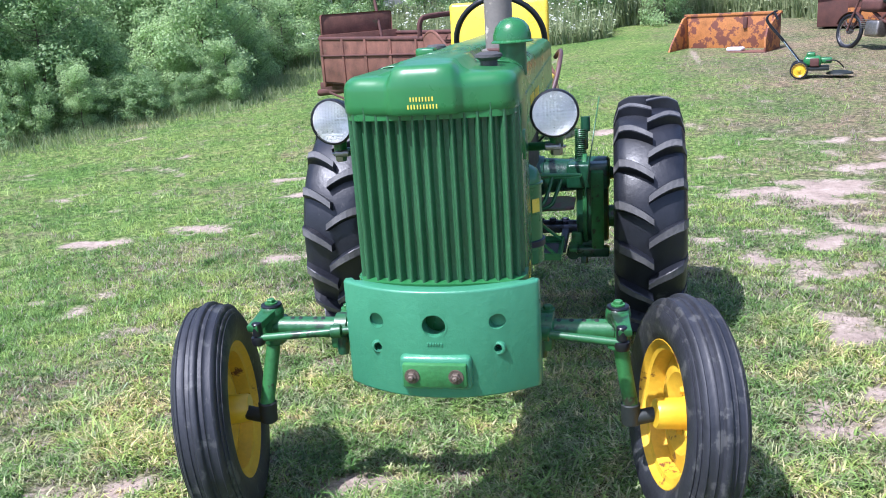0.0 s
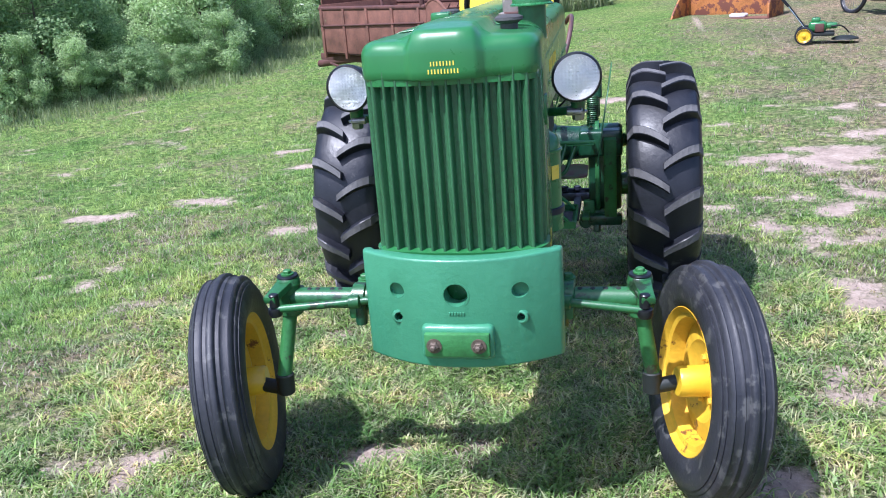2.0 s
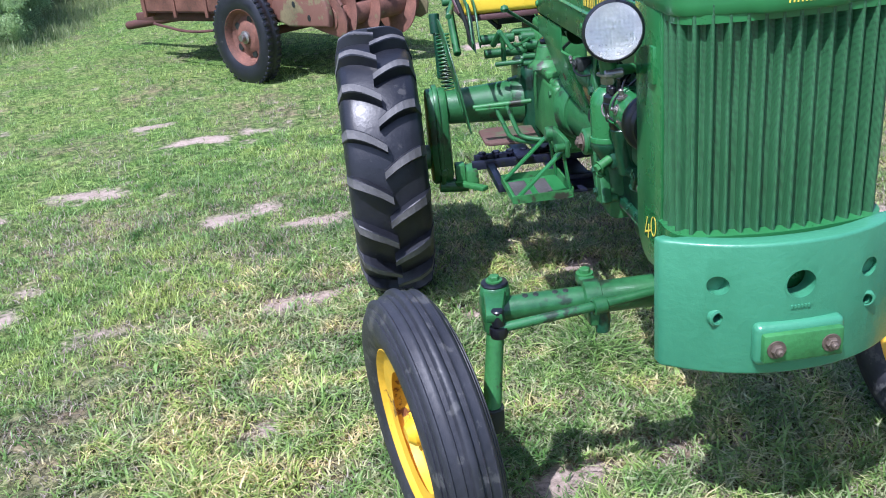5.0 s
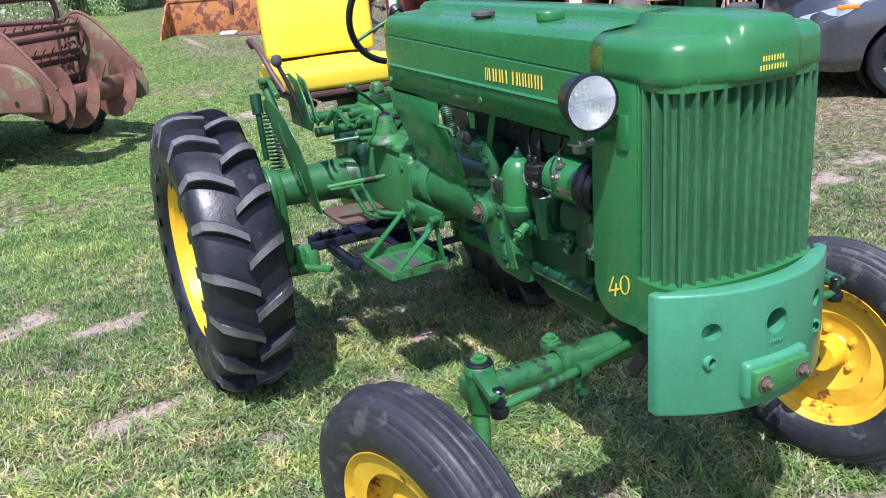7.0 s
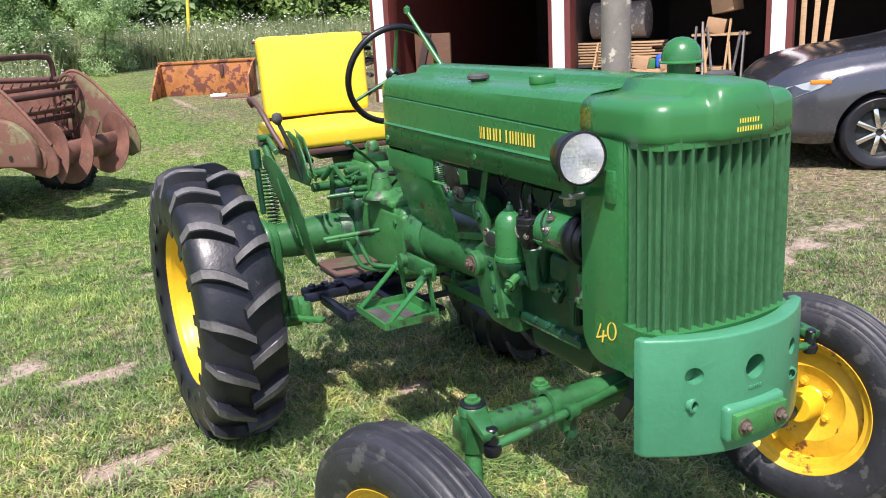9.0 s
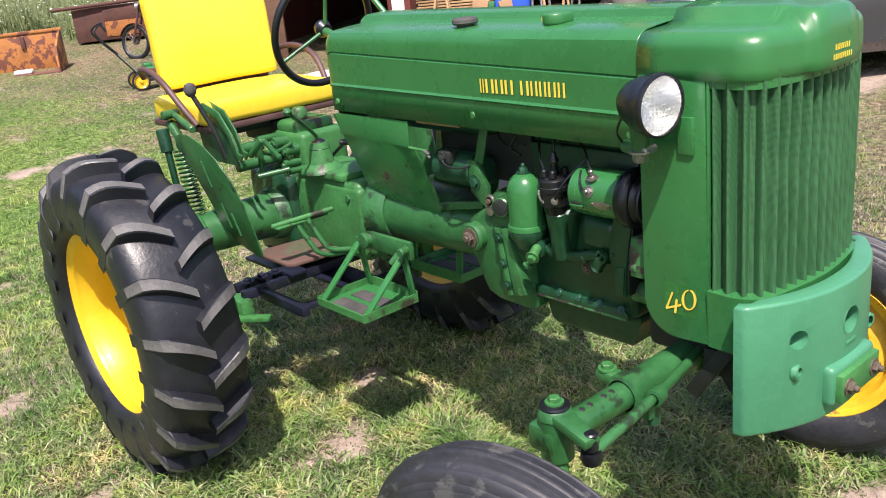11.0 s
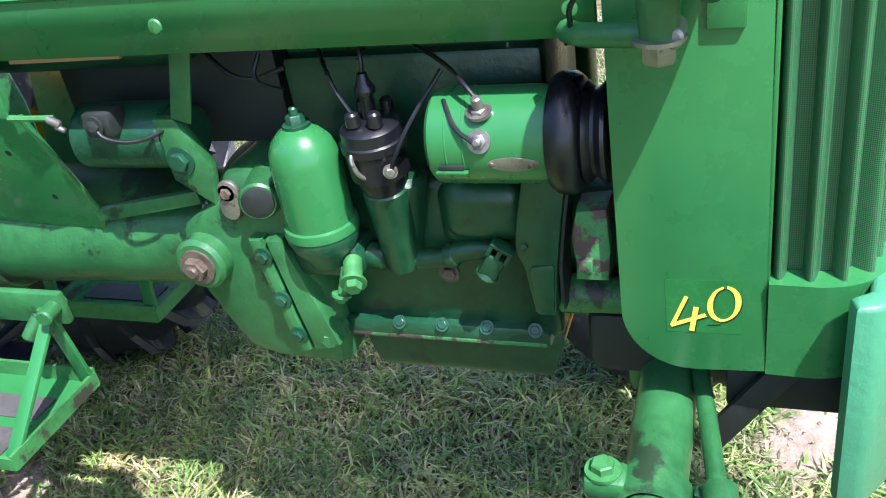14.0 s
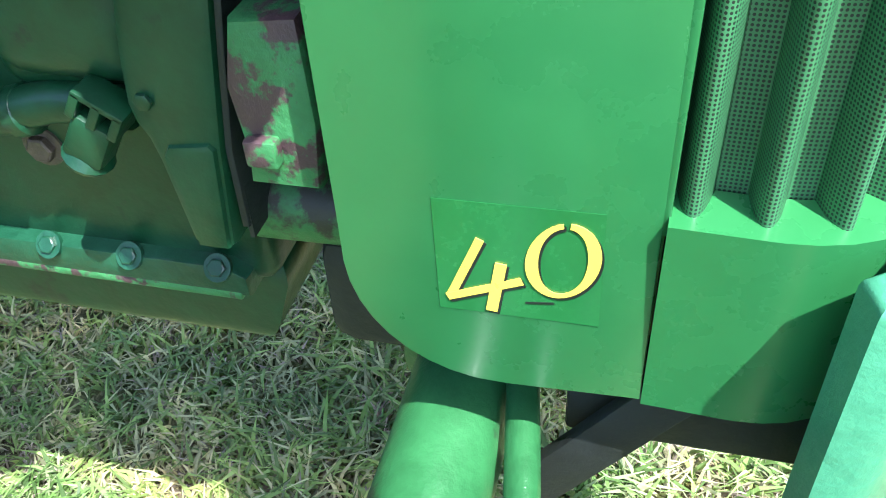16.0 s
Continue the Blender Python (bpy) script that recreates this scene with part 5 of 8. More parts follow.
PLACE[0] = Vector((0, 0, 0))
filt = tp("oil_filter", lathe([(0, 0.150), (0.014, 0.148), (0.026, 0.142), (0.037, 0.131), (0.0440, 0.116), (0.0460, 0.100), (0.0455, 0.016), (0.049, 0.014), (0.050, 0.008), (0.050, 0.002), (0.046, 0), (0, 0)], Matrix.Translation((-0.176, 2.747, 0.848)), 40), GREEN, "light green domed oil filter canister")
tp("filter_nut", joined(hexbolt((-0.176, 2.747, 0.996), (0, 0, 1), 0.012, 0.014), rod((-0.176, 2.747, 1.008), (-0.176, 2.747, 1.02), 0.006)), GREEN_GREASE_SHADE, "greenish hexagon nut", filt)
tp("filter_base", joined(lathe([(0, 0.0), (0.048, 0.0), (0.049, -0.006), (0.043, -0.022), (0.034, -0.034), (0.026, -0.05), (0, -0.05)], Matrix.Translation((-0.176, 2.747, 0.849)), 32), box((-0.185, 2.70, 0.775), (-0.12, 2.80, 0.825), 0.012)), GREEN_GREASE_SHADE, "dark green filter base", filt)
tp("filter_fitting", joined(rod((-0.18, 2.712, 0.806), (-0.215, 2.70, 0.79), 0.013), hexbolt((-0.214, 2.70, 0.79), (-1, -0.3, -0.4), 0.012, 0.012), rod((-0.19, 2.718, 0.80), (-0.203, 2.728, 0.758), 0.007), hexbolt((-0.203, 2.728, 0.762), (-0.3, 0.2, -1), 0.009, 0.01)), GREEN_WORN, "green pipe fitting", filt)

PLACE[0] = Vector((0, 0.008, 0))
dist = tp("distributor", joined(lathe([(0, 0), (0.026, 0), (0.030, 0.01), (0.030, 0.02), (0.037, 0.024), (0.038, 0.060), (0.0405, 0.062), (0.0405, 0.072), (0.038, 0.074), (0.037, 0.088), (0.030, 0.094), (0, 0.096)], Matrix.Translation((-0.168, 2.642, 0.905)) @ pose(0, 0, 0, 0, -4, 0), 36)), BLACK, "black distributor with a moulded cap")
for dx, dy, h in ((0.0, 0.0, 0.036), (-0.024, 0.012, 0.018), (-0.024, -0.016, 0.018), (0.022, 0.016, 0.018), (0.022, -0.014, 0.018)):
    tp("cap_tower", rod((-0.168 + dx, 2.642 + dy, 0.997), (-0.168 + dx, 2.642 + dy, 0.999 + h), 0.0095, 0.0085), BLACK, parent=dist)
tp("cap_boot", lathe([(0.008, 0), (0.013, 0.002), (0.013, 0.008), (0.009, 0.014), (0.006, 0.026), (0, 0.028)], Matrix.Translation((-0.168, 2.642, 1.03)), 20), BLACK, parent=dist)
tp("wire", sweep([(-0.168, 2.642, 1.05), (-0.165, 2.64, 1.08), (-0.13, 2.66, 1.12)], 0.0028, 8), BLACK, "black ignition wire", dist)
tp("wire", sweep([(-0.19, 2.655, 1.015), (-0.18, 2.68, 1.05), (-0.12, 2.72, 1.11)], 0.0028, 8), BLACK, "black ignition wire", dist)
tp("wire", sweep([(-0.205, 2.612, 0.945), (-0.21, 2.603, 0.965), (-0.195, 2.585, 1.0), (-0.15, 2.55, 1.05)], 0.0028, 8), BLACK, "black lead", dist)
tp("cap_clip", sweep([(-0.206, 2.655, 0.972), (-0.2125, 2.658, 0.965), (-0.2125, 2.652, 0.945), (-0.203, 2.645, 0.935)], 0.003, 8), STEEL, "steel spring clip", dist)
tp("cap_clip_screw", hexbolt((-0.206, 2.612, 0.947), (-1, -0.3, 0), 0.006, 0.006), STEEL, parent=dist)
tp("distributor_base", rod((-0.150, 2.645, 0.78), (-0.166, 2.642, 0.907), 0.024, 0.030), GREEN_OIL_SHADE, parent=dist)

# bell housing and torque tube
PLACE[0] = Vector((0.006, -0.02, 0.022))
bell = tp("bell_housing", joined(lathe([(0, 0), (0.168, 0.0), (0.176, 0.006), (0.176, 0.030), (0.168, 0.036), (0.160, 0.06), (0.140, 0.13), (0.118, 0.172), (0.105, 0.19), (0, 0.19)], frame_of((-0.005, 2.80, 0.752), (-0.005, 3.5, 0.752)), 48), box((-0.165, 2.80, 0.80), (0.15, 2.93, 0.90), 0.03, 3), side_plate([(2.868, 0.888), (2.925, 0.862), (3.000, 0.815), (3.012, 0.745), (2.972, 0.655), (2.946, 0.608), (2.90, 0.592), (2.79, 0.588), (2.785, 0.62), (2.80, 0.80), (2.835, 0.875)], -0.178, 0.12, 0.022)), GREEN_CAST, "green cast bell housing")
for line in ([(2.876, 0.815), (2.856, 0.815), (2.826, 0.632), (2.846, 0.625)], [(2.850, 0.815), (2.826, 0.815), (2.776, 0.645), (2.818, 0.632)]):
    tp("housing_rib", side_plate(line, -0.200, 0.03, 0.005), GREEN_CAST, parent=bell)
for y, z in ((2.858, 0.79), (2.848, 0.72), (2.838, 0.66)):
    tp("bolt", hexbolt((-0.200, y, z), (-1, 0, 0), 0.009, 0.008), GREEN_GREASE_SHADE, parent=bell)
tp("pivot_boss", lathe([(0, 0.0), (0.040, 0.0), (0.040, 0.03), (0.034, 0.036), (0.020, 0.036), (0, 0.036)], frame_of((-0.168, 2.965, 0.772), (-0.5, 2.965, 0.772)), 32), GREEN_CAST, "green round boss", bell)
tp("pivot_bolt", joined(hexbolt((-0.206, 2.965, 0.772), (-1, 0, 0), 0.018, 0.014), rod((-0.203, 2.965, 0.772), (-0.225, 2.965, 0.772), 0.010)), RUSTY_BOLT, "rusty hexagon bolt", bell)
tp("side_outlet", joined(rod((-0.13, 2.862, 0.876), (-0.205, 2.838, 0.876), 0.025, 0.027), ), GREEN_CAST, parent=bell)
tp("side_outlet_bore", lathe([(0, 0.001), (0.020, 0.001), (0.022, 0)], frame_of((-0.2055, 2.838, 0.876), (-0.3, 2.808, 0.876)), 20), DARK, parent=bell)
tp("inspection_clip", plate(arc(0, 0.016, 0.016, 0, 180, 8) + arc(0, -0.012, 0.015, 180, 360, 8), 0.008, Matrix.Translation((-0.184, 2.892, 0.868)) @ pose(0, 0, 0, 90, 0, -90) @ pose(0, 0, 0, 0, 0, -8), 0.002), STEEL, "dull steel cover clip", bell)
tp("bolt", hexbolt((-0.190, 2.892, 0.882), (-1, 0, 0), 0.008, 0.007), RUSTY_BOLT, parent=bell)
tp("bolt", joined(hexbolt((-0.19, 2.795, 0.650), (-1, -0.3, 0), 0.012, 0.011), rod((-0.15, 2.795, 0.650), (-0.19, 2.795, 0.650), 0.014)), GREEN_CAST, "green hexagon bolt", bell)
tube = tp("torque_tube", joined(lathe([(0, 0), (0.092, 0), (0.094, 0.10), (0.098, 0.30), (0.105, 0.46), (0.115, 0.52), (0, 0.52)], frame_of((-0.03, 2.97, 0.738), (-0.045, 4.0, 0.738)), 36), rod((-0.042, 3.44, 0.738), (-0.044, 3.53, 0.738), 0.112, 0.125, 36)), GREEN_CAST, "green torque tube casting")
tp("tube_bolt", hexbolt((-0.115, 3.09, 0.735), (-1, 0, 0), 0.011, 0.008), GREEN_CAST, parent=tube)
tp("cotter_ring", sweep([(-0.12, 2.99, 0.825), (-0.135, 2.985, 0.80), (-0.13, 2.975, 0.775), (-0.12, 2.975, 0.80), (-0.12, 2.985, 0.83)], 0.003, 6), STEEL, parent=tube)
tp("linkage_bar", box((-0.008, 0, -0.011), (0.008, 0.20, 0.011), 0.003, m=Matrix.Translation((-0.125, 2.985, 0.842)) @ pose(0, 0, 0, -10, 0, 0)), GREEN_CAST, "green linkage bar")
PLACE[0] = Vector((0, -0.02, 0.012))
tp("starter_motor", joined(ybar(-0.125, 0.952, 2.985, 3.135, 0.047), ybar(-0.125, 0.952, 2.955, 2.99, 0.040), ybar(-0.125, 0.952, 3.13, 3.145, 0.036)), GREEN_GREASE_SHADE, "dark green starter motor")
tp("starter_switch", joined(box((-0.185, 3.04, 0.972), (-0.145, 3.085, 1.008), 0.006), rod((-0.18, 3.062, 0.99), (-0.196, 3.062, 0.992), 0.008), hexbolt((-0.19, 3.062, 0.992), (-1, 0, 0), 0.010, 0.006)), DARK, "black greasy starter switch")
tp("wire", sweep([(-0.19, 3.062, 0.992), (-0.198, 3.045, 0.975), (-0.185, 3.00, 0.965), (-0.15, 2.96, 0.98)], 0.0028, 8), BLACK)
tp("starter_bracket", side_plate([(2.955, 0.99), (2.99, 0.99), (2.985, 0.90), (2.93, 0.86), (2.92, 0.92)], -0.165, 0.02, 0.005), GREEN_CAST)
tp("bolt", hexbolt((-0.166, 2.962, 0.93), (-1, 0, 0), 0.014, 0.010), GREEN_GREASE_SHADE)
PLACE[0] = Vector((0, 0, 0))
tp("fuel_tank", box((-0.165, 2.88, 1.055), (0.165, 3.48, 1.30), 0.07, 5), GREEN_GREASE_SHADE, "dark green fuel tank under the hood")
tp("tank_strap", box((-0.004, -0.015, -0.06), (0.0, 0.015, 0.06), 0.001, m=Matrix.Translation((-0.160, 2.905, 1.055)) @ pose(0, 0, 0, 18, 0, 0)), GREEN_CAST, "green steel strap")
tp("tank_wood", box((-0.17, 2.98, 1.088), (-0.14, 3.16, 1.096)), CARDBOARD)
for p in ([(-0.15, 2.79, 1.08), (-0.168, 2.80, 1.05), (-0.176, 2.752, 1.04)], [(-0.12, 2.90, 1.09), (-0.15, 2.83, 1.04), (-0.15, 2.76, 1.06)]):
    tp("fuel_line", sweep(p, 0.003, 8), BLACK)

# dash cowl
PLACE[0] = Vector((0, 0, 0))
def leant(bm):
    """The cowl sides lean inwards towards the bottom."""
    for v in bm.verts:
        v.co.x += 0.33 * (1.02 - v.co.z) * (1 if v.co.x < 0 else -1)
    return bm


cowl = tp("cowl_panel", leant(side_plate([(3.50, 1.034), (3.168, 1.022), (3.160, 0.900), (3.157, 0.828), (3.172, 0.796), (3.44, 0.790), (3.46, 0.796)], -0.187, 0.004, 0.001)), GREEN, "green sheet-metal cowl side with small rust spots")
tp("cowl_flange", leant(sweep([(-0.183, 3.168, 1.020), (-0.182, 3.160, 0.900), (-0.181, 3.157, 0.828), (-0.182, 3.172, 0.798)], 0.0055, 8)), GREEN, parent=cowl)
tp("cowl_upper", side_plate([(3.515, 1.098), (3.163, 1.098), (3.170, 1.022), (3.505, 1.034)], -0.200, 0.004, 0.001), GREEN, parent=cowl)
tp("cowl_edge_rod", sweep([(-0.198, 3.172, 1.022), (-0.186, 3.13, 1.016), (-0.180, 3.112, 1.014)], 0.0045, 8), GREEN_WORN, parent=cowl)
tp("latch", joined(rod((-0.184, 3.12, 1.014), (-0.186, 3.10, 1.006), 0.006), rod((-0.186, 3.11, 1.004), (-0.186, 3.095, 0.997), 0.004)), STEEL, parent=cowl)
for y, z, m in ((3.36, 0.905, RUST), (3.215, 0.868, DARK), (3.235, 0.955, DARK), (3.37, 0.893, DARK)):
    r = 0.012 if m is RUST else 0.005
    tp("cowl_hole" if m is DARK else "rust_spot", leant(lathe([(0, 0.0006), (r, 0.0006), (r, 0)], frame_of((-0.1872, y, z), (-0.3, y, z)), 14)), m, parent=cowl)
tp("cowl_panel", leant(side_plate([(3.50, 1.098), (3.16, 1.098), (3.165, 0.985), (3.157, 0.828), (3.172, 0.796), (3.44, 0.790), (3.46, 0.796)], 0.183, 0.004, 0.001)), GREEN, "green sheet-metal cowl side")
tp("cowl_post", leant(side_plate([(3.518, 1.098), (3.502, 1.098), (3.462, 0.796), (3.485, 0.796)], -0.186, 0.003, 0.001)), GREEN, parent=cowl)
tp("dash_panel", front_plate([(-0.19, 1.03), (0.19, 1.03), (0.198, 1.30), (0.16, 1.332), (-0.16, 1.332), (-0.198, 1.30)], 3.506, 0.006, 0.001), GREEN_CAST, "green instrument panel")
tp("steering_gear", joined(lathe([(0, 0), (0.06, 0), (0.066, 0.01), (0.06, 0.03), (0.03, 0.04), (0, 0.04)], frame_of((-0.06, 3.60, 1.05), (-0.06, 3.835, 1.11)), 30), rod((-0.06, 3.50, 1.02), (-0.06, 3.615, 1.06), 0.045)), GREEN_CAST, "round green steering gear cover")
tp("steering_shaft", rod((-0.05, 3.50, 1.26), (-0.036, 3.77, 1.325), 0.014), GREEN_CAST)
tp("dash_tap", rod((-0.14, 3.51, 1.07), (-0.16, 3.56, 1.085), 0.007), BLACK)
tp("dash_tap", rod((-0.165, 3.51, 1.0), (-0.19, 3.535, 1.0), 0.010), BLACK)


def torus(R, r, m, seg=56, ring_seg=10):
    bm = bmesh.new()
    rows = []
    for i in range(seg):
        a = 2 * math.pi * i / seg
        rows.append([bm.verts.new(((R + r * math.cos(2 * math.pi * k / ring_seg)) * math.cos(a), (R + r * math.cos(2 * math.pi * k / ring_seg)) * math.sin(a), r * math.sin(2 * math.pi * k / ring_seg))) for k in range(ring_seg)])
    for i in range(seg):
        a, b = rows[i], rows[(i + 1) % seg]
        for k in range(ring_seg):
            bm.faces.new((a[k], b[k], b[(k + 1) % ring_seg], a[(k + 1) % ring_seg]))
    bmesh.ops.recalc_face_normals(bm, faces=bm.faces[:])
    bm.transform(m)
    return bm


WHEEL = Matrix.Translation((-0.032, 3.775, 1.330)) @ pose(0, 0, 0, 107, 0, 0)
sw = tp("steering_wheel", torus(0.188, 0.0125, WHEEL), BLACK, "black thin-rimmed steering wheel")
for a in (90, 210, 330):
    e = WHEEL @ Vector((0.183 * math.cos(radians(a)), 0.183 * math.sin(radians(a)), 0))
    tp("spoke", rod(WHEEL @ Vector((0, 0, 0.01)), e, 0.0065), GREEN_CAST, "thin steel spoke", sw)
tp("hub", lathe([(0, 0.02), (0.02, 0.018), (0.03, 0.0), (0.025, -0.02), (0, -0.02)], WHEEL, 20), BLACK, parent=sw)
tp("hand_lever", joined(rod((0.055, 3.51, 1.34), (0.008, 3.70, 1.56), 0.010, 0.007), lathe([(0, 0.02), (0.012, 0.012), (0.012, -0.006), (0, -0.012)], Matrix.Translation((0.007, 3.703, 1.565)), 14)), GREEN, "green hand lever with a knob")

# gearbox, lift housing, axle housings
gb = tp("gearbox", joined(box((-0.155, 3.52, 0.595), (0.08, 3.98, 0.838), 0.018, 3), box((-0.15, 3.60, 0.825), (0.06, 3.98, 0.856), 0.008), box((-0.150, 3.53, 0.58), (0.09, 3.62, 0.855), 0.025, 3)), GREEN_WORN, "worn green gearbox casting")
for y, z in ((3.585, 0.80), (3.60, 0.615), (3.95, 0.815)):
    tp("bolt", hexbolt((-0.151 if y < 3.7 else -0.156, y, z), (-1, 0, 0), 0.013, 0.010), GREEN_CAST, parent=gb)
tp("gear_cover", joined(box((-0.160, 3.60, 0.852), (0.03, 3.87, 0.876), 0.006), lathe([(0.075, 0), (0.070, 0.012), (0.045, 0.03), (0.034, 0.085), (0.030, 0.10), (0, 0.10)], Matrix.Translation((-0.125, 3.762, 0.868)), 28)), GREEN_WORN, "worn green shift tower", gb)
tp("shift_boot", lathe([(0.034, 0), (0.036, 0.008), (0.030, 0.016), (0.032, 0.022), (0.022, 0.034), (0.008, 0.042), (0, 0.042)], Matrix.Translation((-0.125, 3.762, 0.938)), 28), BLACK, "black rubber shift boot", gb)
tp("shift_lever", joined(sweep([(-0.125, 3.762, 0.972), (-0.14, 3.755, 1.00), (-0.285, 3.655, 1.104)], 0.0065, 10), lathe([(0, 0.014), (0.011, 0.010), (0.0155, 0), (0.011, -0.011), (0, -0.014)], Matrix.Translation((-0.291, 3.650, 1.109)), 18)), GREEN_CAST, "green gear lever with a ball knob", gb)
lift = tp("lift_housing", joined(box((-0.13, 3.86, 0.84), (0.06, 4.08, 0.985), 0.02, 3), box((-0.12, 3.90, 0.97), (0.04, 4.05, 1.02), 0.018, 3), lathe([(0, 0), (0.028, 0), (0.03, 0.03), (0.02, 0.045), (0, 0.045)], Matrix.Translation((-0.06, 3.97, 1.015)), 20)), GREEN_WORN, "lumpy green hydraulic lift housing")
for y, z, r, l in ((3.90, 0.93, 0.02, 0.05), (3.90, 0.885, 0.014, 0.06), (3.97, 0.95, 0.024, 0.05), (4.03, 0.90, 0.022, 0.09), (4.05, 0.96, 0.016, 0.07), (3.86, 0.865, 0.012, 0.08)):
    tp("lift_fitting", joined(rod((-0.12, y, z), (-0.13 - l, y + 0.004, z + 0.004), r, r * 0.9), hexbolt((-0.13 - l, y, z), (-1, 0, 0), r * 0.6, 0.01)), GREEN_CAST, parent=lift)
tp("lift_pipe", sweep([(-0.16, 4.04, 0.90), (-0.21, 4.0, 0.93), (-0.2, 3.92, 0.93), (-0.16, 3.88, 0.96)], 0.007, 8), GREEN_CAST, parent=lift)
tp("lift_pipe", sweep([(-0.08, 3.83, 0.86), (-0.07, 3.74, 0.93), (-0.03, 3.68, 0.98)], 0.006, 8), BLACK, parent=lift)
tp("seat_mount", box((-0.12, 4.06, 0.93), (0.02, 4.30, 1.02), 0.02), DARK, "dark seat mounting bracket")
tp("differential", box((-0.20, 3.90, 0.52), (0.09, 4.18, 0.86), 0.04, 3), GREEN_GREASE_SHADE, "dark green differential housing")
for s, inner, outer in ((-1, -0.19, -0.50), (1, 0.07, 0.325)):
    hx = outer
    # the right-hand trumpet and drop housing take the darker green
    ax = tp("axle_housing", joined(rod((inner, 4.0, 0.70), (outer, 4.0, 0.70), 0.085, 0.068, 32), rod((inner + s * 0.0, 4.0, 0.70), (inner + s * 0.05, 4.0, 0.70), 0.10, 0.09, 32)), GREEN_CAST if s < 0 else GREEN_GREASE_SHADE, "green axle trumpet")
    lo_x, hi_x = (hx - 0.085, hx) if s < 0 else (hx - 0.06, hx + 0.085)
    drop = [(3.995 + 0.085 * math.cos(radians(a)), 0.70 + 0.085 * math.sin(radians(a))) for a in range(0, 181, 20)] + [(3.995 + 0.095 * math.cos(radians(a)), 0.485 + 0.10 * math.sin(radians(a))) for a in range(180, 361, 20)]
    tp("drop_housing", side_plate(drop, lo_x, hi_x - lo_x, 0.014), GREEN_CAST if s < 0 else GREEN_GREASE_SHADE, "green cast final drive housing", ax)
    tp("drop_rim", side_plate([(3.995 + (y - 3.995) * 1.12, 0.59 + (z - 0.59) * 1.07) for y, z in drop], lo_x + 0.03, 0.02, 0.004), GREEN_CAST, parent=ax)
    tp("axle_stub", rod((hx + s * 0.08, 3.99, 0.505), (hx + s * 0.2, 3.99, 0.505), 0.05), GREEN_CAST, parent=ax)
    tp("link_pin", joined(rod((hx + s * 0.06, 3.955, 0.385), (hx - s * 0.06, 3.955, 0.375), 0.028), rod((hx - s * 0.05, 3.955, 0.375), (hx - s * 0.09, 3.955, 0.372), 0.014), hexbolt((hx - s * 0.085, 3.955, 0.372), (-s, 0, 0), 0.018, 0.014)), GREEN_CAST, "green lower link pin", ax)
    tp("lower_bracket", box((min(hx - s * 0.01, hx - s * 0.05), 3.93, 0.39), (max(hx - s * 0.01, hx - s * 0.05), 3.99, 0.47), 0.006), GREEN_WORN, parent=ax)
    tp("axle_bolts", hexbolt((hx + s * 0.04, 3.895, 0.46), (0, -1, 0), 0.013, 0.011), GREEN_CAST, parent=ax)

# right-hand brake housing, its lit rib done in lighter paint, and the lower bracket
bh = tp("brake_housing", joined(box((0.225, 3.875, 0.655), (0.417, 4.07, 0.772), 0.016, 3), rod((0.417, 3.93, 0.72), (0.435, 3.93, 0.72), 0.030, 0.026, 20)), GREEN_GREASE_SHADE, "dark green brake housing")
tp("brake_rib", side_plate([(3.850, 0.735), (3.872, 0.745), (3.872, 0.350), (3.856, 0.350), (3.848, 0.40), (3.852, 0.52), (3.844, 0.53)], 0.334, 0.056, 0.005), GREEN_WORN, "chipped housing rib in lighter green for its lit face", bh)
tp("lower_bracket", joined(box((0.222, 3.85, 0.345), (0.413, 3.90, 0.392), 0.008), hexbolt((0.25, 3.85, 0.365), (0, -1, 0), 0.02, 0.018), hexbolt((0.30, 3.86, 0.345), (0, -0.3, -1), 0.016, 0.03)), GREEN_GREASE_SHADE, parent=bh)

# shields, levers and foot rests
shield_line = [(4.065, 1.005), (4.045, 1.040), (4.0, 1.055), (3.935, 1.055), (3.86, 1.030), (3.79, 0.985), (3.735, 0.92), (3.705, 0.84), (3.69, 0.75), (3.685, 0.665), (3.70, 0.655), (3.79, 0.672), (3.86, 0.70), (3.91, 0.735), (3.95, 0.83), (4.0, 0.92)]
LEAN_IN = Matrix(((1, 0, -0.16, 0.15), (0, 1, 0, 0), (0, 0, 1, 0), (0, 0, 0, 1)))


def shield(x, lean):
    bm = side_plate(shield_line, x, 0.005, 0.0015)
    bm.transform(lean)
    return bm


sh = tp("brake_shield", shield(-0.487, LEAN_IN), GREEN_CAST, "flat curved green shield plate")
for y, z0, z1 in ((3.84, 0.74, 0.83), (3.79, 0.72, 0.80), (3.885, 0.88, 0.97)):
    b = rod((-0.489, y, z0), (-0.489, y + 0.015, z1), 0.004)
    b.transform(LEAN_IN)
    tp("shield_rib", b, GREEN_CAST, parent=sh)
MIRROR = Matrix(((-1, 0, 0, -0.13), (0, 1, 0, 0), (0, 0, 1, 0), (0, 0, 0, 1)))
b2 = shield(-0.487, LEAN_IN)
b2.transform(MIRROR)
bmesh.ops.recalc_face_normals(b2, faces=b2.faces[:])
tp("brake_shield", b2, GREEN_CAST, "flat curved green shield plate")


